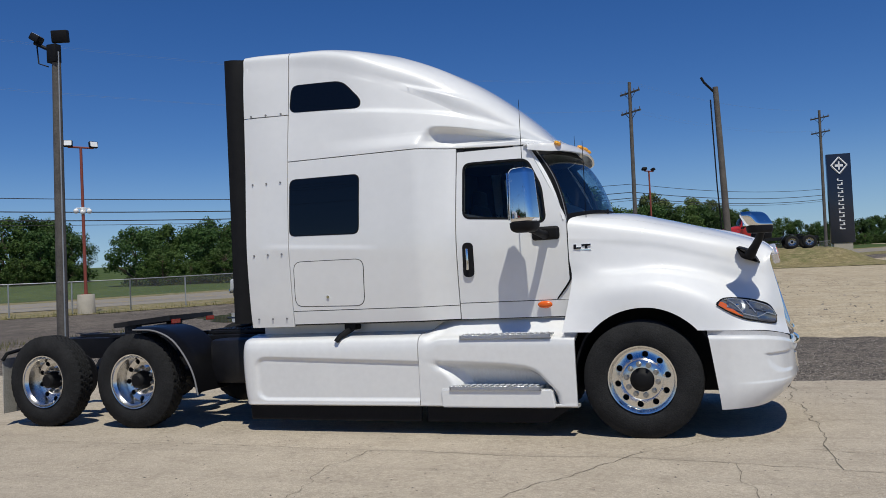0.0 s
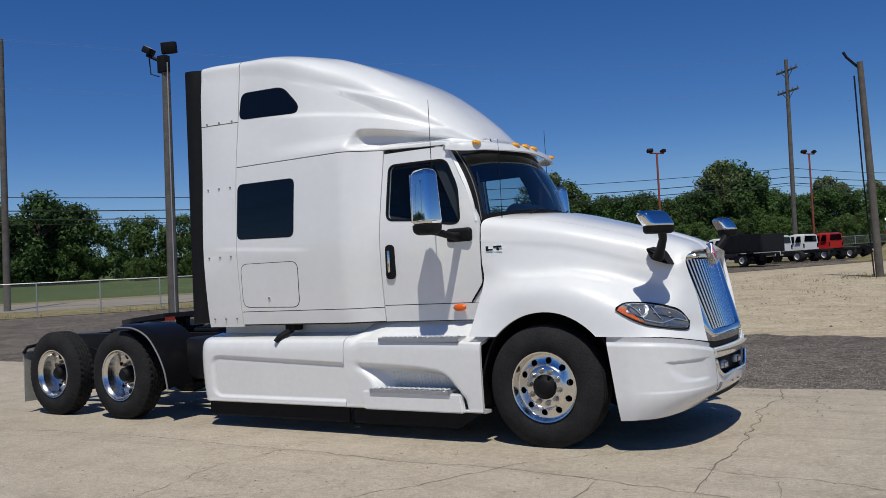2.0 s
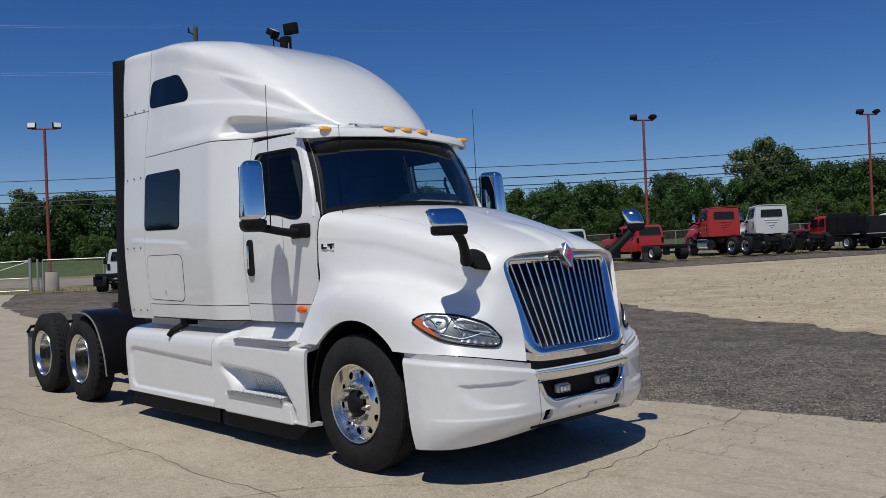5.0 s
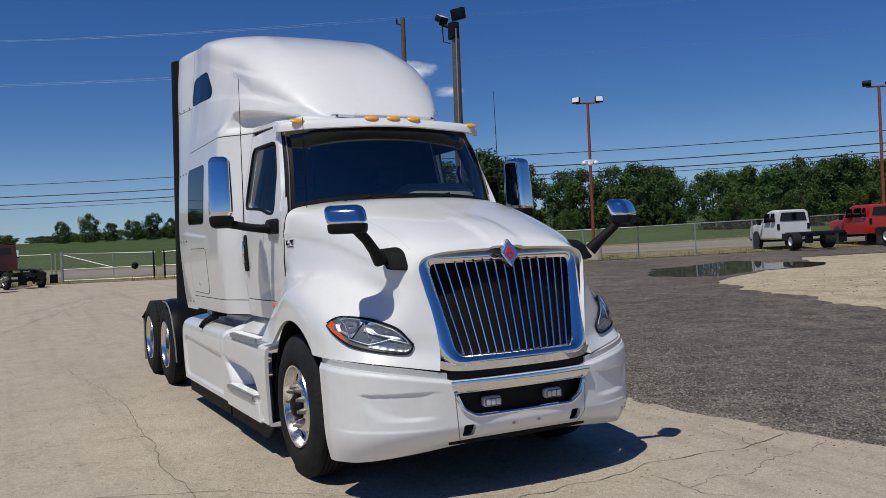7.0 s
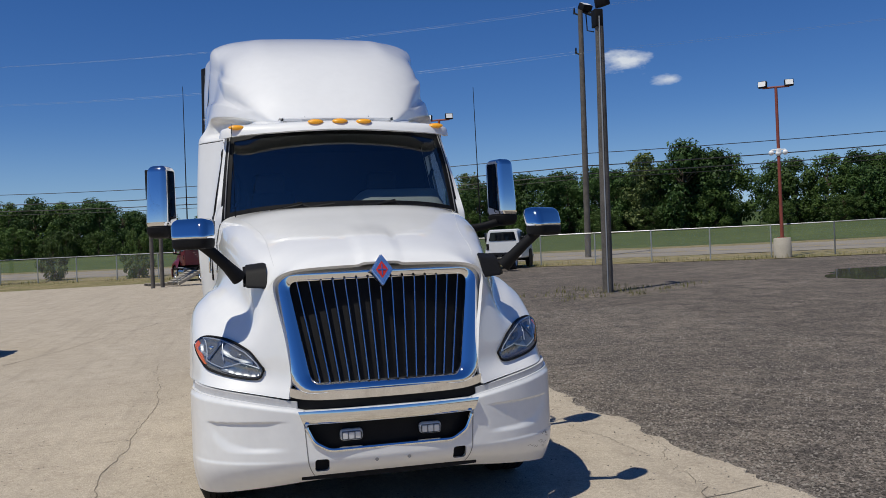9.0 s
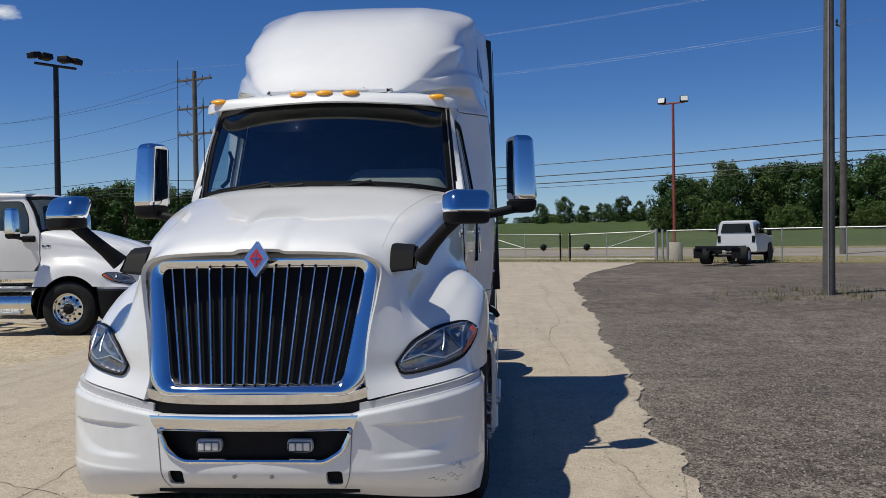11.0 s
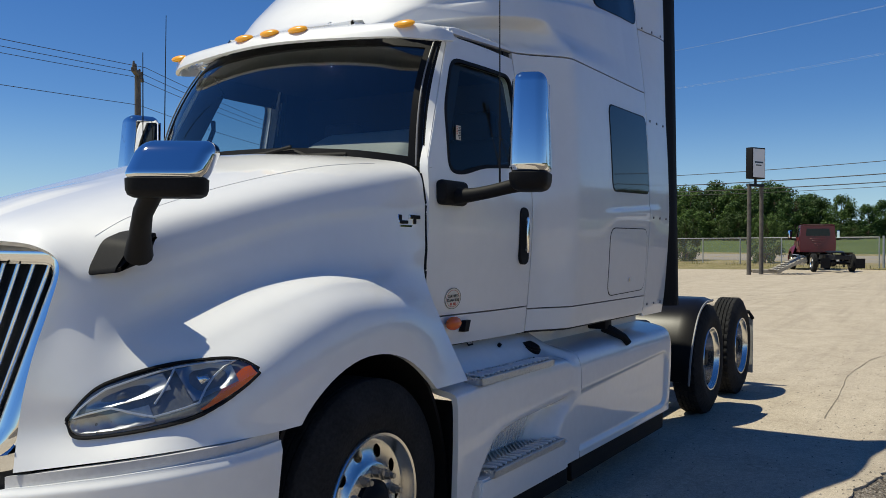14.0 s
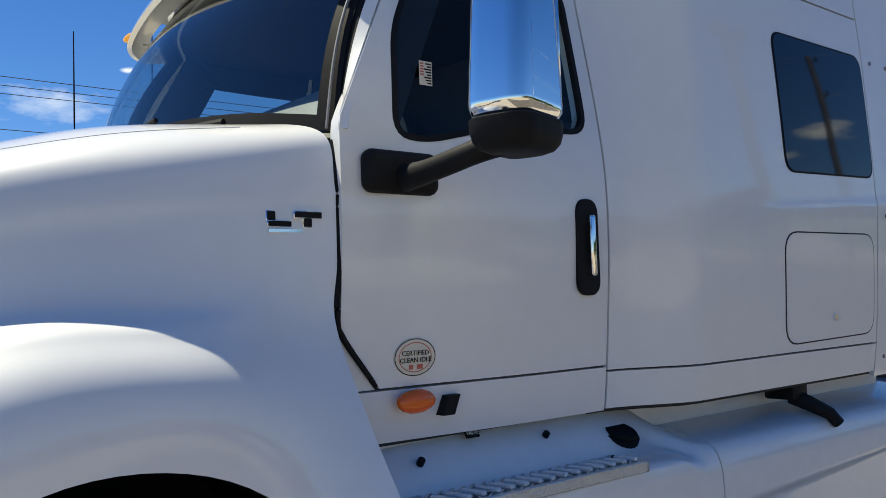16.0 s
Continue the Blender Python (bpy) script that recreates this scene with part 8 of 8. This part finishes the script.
    rod(bm, (-4.2 - e, -0.8, 0.42), (-4.2 - e, 0.8, 0.42), 0.07, seg=8)
    rod(bm, (0, -0.8, 0.42), (0, 0.8, 0.42), 0.06, seg=8)
    part("axle", bm, STEEL_BLACK, v)
    for s in (-1, 1):
        small_wheel(v, 0, s * 0.87)
        small_wheel(v, -4.2 - e, s * 0.84, 0.40, 0.46)
        bm = bmesh.new()
        box(bm, -length + 0.92, -length + 0.94, s * 0.84 - 0.2, s * 0.84 + 0.2, 0.3, 0.75)
        part("mud_flap", bm, BLACK, v)
    bm = bmesh.new()
    box(bm, -length + 0.85, -length + 1.0, -0.95, 0.95, 0.74, 0.86, 0.01)
    part("rear_crossmember", bm, STEEL_BLACK, v)
    if body:
        b = bmesh.new()
        x0, x1, h = xr - 0.25, -length + 0.6, body
        box(b, x1, x0, -1.12, 1.12, 0.90, 1.0)
        for s in (-1, 1):
            box(b, x1, x0, s * 1.10 - 0.04, s * 1.10 + 0.04, 1.0, 1.0 + h, 0.01, 1)
            for k in range(5):
                xx = lerp(x0 - 0.1, x1 + 0.1, k / 4)
                box(b, xx - 0.05, xx + 0.05, s * 1.16 - 0.04, s * 1.16 + 0.04, 0.95, 1.0 + h)
        box(b, x0 - 0.06, x0, -1.12, 1.12, 1.0, 1.25 + h, 0.01, 1)
        box(b, x1, x1 + 0.06, -1.12, 1.12, 1.0, 0.95 + h, 0.01, 1)
        part("dump_body", b, BLACK_PAINT, v, "black steel dump body")
    return v


def recolour(mesh, old, paint):
    me = mesh.copy()
    for k, mt in enumerate(me.materials):
        if mt in old:
            me.materials[k] = paint
    return me


TAKE = ("hood", "door", "door_sill", "windscreen", "roof_header", "cowl", "windscreen_post", "door_mirror", "headlight", "grille", "dashboard", "upper_step", "lower_step", "wheel_well", "engine", "bumper_gap_strip", "wheel", "inner_tyre", "axle", "fifth_wheel", "bumper", "grille_gap", "quarter_fender", "chassis_frame")
day_cache = {}


def day_cab(m, paint, label, extender=False, wheelbase=4.1, scale=1.0, tandem=True):
    """A day cab tractor that shares its make with the main truck."""
    v = thing("day_cab_truck", label, "truck", "parked trucks", m)
    rear_shift = -(wheelbase) - WHEEL_R1
    for ob in list(truck.children):
        base = ob.name.split(".")[0]
        if base not in TAKE:
            continue
        x = ob.matrix_basis.translation.x
        if base in ("wheel", "inner_tyre") and x < -6.5 and not tandem:
            continue
        def dup(o, parent):
            c = o.copy()
            scene.collection.objects.link(c)
            c.parent = parent
            if o.data is not None and any(mt in (PAINT, PLASTIC_WHITE) for mt in o.data.materials) and paint is not PAINT:
                key = (o.data.name, paint.name)
                if key not in day_cache:
                    day_cache[key] = recolour(o.data, (PAINT, PLASTIC_WHITE), paint)
                c.data = day_cache[key]
            for ch in o.children:
                dup(ch, c)
            return c
        if base == "chassis_frame":
            continue
        c = dup(ob, v)
        if base in ("wheel", "inner_tyre", "axle", "fifth_wheel", "quarter_fender") and (x < -1 or (base == "axle" and ob.data.vertices[0].co.x < -1) or base in ("fifth_wheel", "quarter_fender")):
            c.location.x += rear_shift
            if base in ("axle",) and not tandem and ob.data.vertices[0].co.x < -6.5:
                bpy.data.objects.remove(c)
    bm = bmesh.new()
    for s in (-1, 1):
        box(bm, -wheelbase - 2.1, 0.9, s * 0.43 - 0.04, s * 0.43 + 0.04, 0.72, 0.98, 0.008, 1)
    for k in range(4):
        x = lerp(-2.3, -wheelbase - 2.0, k / 3)
        box(bm, x - 0.06, x + 0.06, -0.42, 0.42, 0.74, 0.95)
    part("frame", bm, STEEL_BLACK, v)
    # roof and rear wall of the cab
    bm = bmesh.new()
    def f(u, w):
        x = lerp(-1.86, -0.98, u)
        a = (w - 0.5) * math.pi
        return Vector((x, 0.985 * math.copysign(abs(math.sin(a)) ** 0.5, math.sin(a)) * lerp(1.04, 0.97, u), 2.76 + (0.14 - 0.06 * u) * max(0, math.cos(a)) ** 0.5))
    shell(bm, f, 10, 24, 0.03, lambda p: Vector((p.x, 0, 2)))
    part("roof", bm, paint, v)
    bm = bmesh.new()
    prism(bm, rounded([(-1.06, 1.12), (1.06, 1.12), (1.09, 1.75), (1.0, 2.80), (-1.0, 2.80), (-1.09, 1.75)], 0.08), "x", -1.88, -1.80)
    rw = part("rear_wall", bm, paint, v)
    bm = bmesh.new()
    prism(bm, rounded([(-0.72, 2.15), (0.72, 2.15), (0.68, 2.6), (-0.68, 2.6)], 0.06), "x", -1.90, -1.87)
    part("rear_window", bm, TINT, rw)
    bm = bmesh.new()
    for z in (1.5, 1.65, 1.8, 1.95):
        box(bm, -1.905, -1.875, -0.5 + (1.95 - z), 0.5 - (1.95 - z), z, z + 0.05, 0.01, 1)
    part("pressed_ribs", bm, paint, rw)
    for s in (-1, 1):
        bm = bmesh.new()
        rod(bm, (-0.75, s * 0.92, 0.62), (-1.85, s * 0.92, 0.62), 0.31, seg=28)
        for x in (-1.0, -1.6):
            rod(bm, (x, s * 0.92, 0.62), (x - 0.05, s * 0.92, 0.62), 0.32, seg=28)
        part("fuel_tank", bm, BRUSHED, v, "polished round fuel tank")
        if extender:
            bm = bmesh.new()
            box(bm, -2.55, -1.9, s * 1.08 - 0.02, s * 1.08 + 0.02, 1.2, 2.75, 0.02)
            part("side_fairing", bm, paint, v)
            bm = bmesh.new()
            box(bm, -2.75, -2.55, s * 1.08 - 0.02, s * 1.08 + 0.02, 1.2, 2.75, 0.01)
            part("side_extender", bm, BLACK, v)
        bm = bmesh.new()
        x = -wheelbase - 2.0
        box(bm, x - 0.01, x + 0.01, s * 0.95 - 0.25, s * 0.95 + 0.25, 0.25, 0.8)
        part("mud_flap", bm, BLACK, v)
    v.scale = (scale,) * 3
    return v


def stand(x, y, heading):
    """A pose on the ground, nose towards a compass angle in degrees from +x."""
    return pose(x, y, rise(x, y), 0, 0, heading)


# white tractor parked across the yard, nose towards the lot
near_truck = day_cab(stand(-11.8, -7.2, 90), PAINT, "white day cab tractor parked on the dirt", True, 3.7)
for ob in near_truck.children:
    if ob.name.split(".")[0] == "bumper":
        ob.data = recolour(ob.data, (PAINT, PLASTIC_WHITE), BLACK)
# row along the fence
chassis_pickup(stand(-38.05, 13.5, 150), WHITE2, "white chassis cab pickup with bare frame")
chassis_pickup(stand(-27.3, 34.5, 156), WHITE2, "white chassis cab pickup with long bare frame", length=6.6)
chassis_pickup(stand(-25.4, 38.6, 154), RED, "red crew cab chassis truck with bare frame", True, None, 7.2)
day_cab(stand(-22.6, 43.7, 152), RED, "red day cab tractor in the parked row", False, 4.3)
day_cab(stand(-20.8, 46.5, 146), WHITE2, "white day cab tractor in the parked row", False, 4.3)
for d, paint, body, label in ((32.7, RED, 0.9, "red truck with black dump body"), (37.3, WHITE2, None, "white chassis cab truck beside the dump body"), (41.2, WHITE2, 1.15, "white truck with tall black dump body"), (46.6, WHITE2, None, "white chassis cab truck in the parked row"), (49.4, WHITE2, None, "white chassis cab truck beside the red one"), (52.2, RED, None, "red chassis cab truck in the parked row")):
    x, y = place(36.6, d)
    chassis_pickup(stand(x - 4.2 * 0.883, y + 4.2 * 0.469, 152), paint, label, False, body, 6.6)
day_cab(pose(-1.6, 67.0, bank_z(-1.6, 67.0), 0, 0, 186), RED, "red tractor at the end of the row", False, 4.6)
# maroon medium truck by the gate
day_cab(stand(-45.4, -3.6, 202), DARK_RED, "maroon truck with bare frame by the gate", False, 5.2, 0.8, False)
# flatbed trailer frame
tr_ = thing("trailer_frame", "low black flatbed trailer frame", "trailer", "", stand(-5.6, 75.0, 150))
bm = bmesh.new()
for s in (-1, 1):
    box(bm, -3.0, 2.4, s * 0.9 - 0.05, s * 0.9 + 0.05, 0.75, 0.92)
for k in range(7):
    x = -3.0 + k * 0.9
    box(bm, x - 0.05, x + 0.05, -0.9, 0.9, 0.78, 0.9)
part("frame", bm, STEEL_BLACK, tr_)
for x in (-1.2, -2.2):
    for s in (-1, 1):
        small_wheel(tr_, x, s * 0.95, 0.45, 0.26)
# low building with a red band, far beyond the near truck
BRICK = material("tan_wall", (0.24, 0.19, 0.15), 0.85, 0, 0, 0.1, 2)
bd = thing("shop_building", "low distant shop with a red canopy band", "building", "", pose(-78, -66, 0, 0, 0, 40))
bm = bmesh.new()
box(bm, -16, 16, -5, 5, 0, 3.4)
part("wall", bm, BRICK, bd)
bm = bmesh.new()
box(bm, -16.3, 16.3, -5.3, 5.3, 3.4, 4.1)
part("roof_band", bm, RED, bd, "red fascia band")
for k in range(9):
    bm = bmesh.new()
    box(bm, -14 + k * 3.2, -12.2 + k * 3.2, 5.0, 5.06, 0.9, 2.6)
    part("window", bm, TINT, bd)
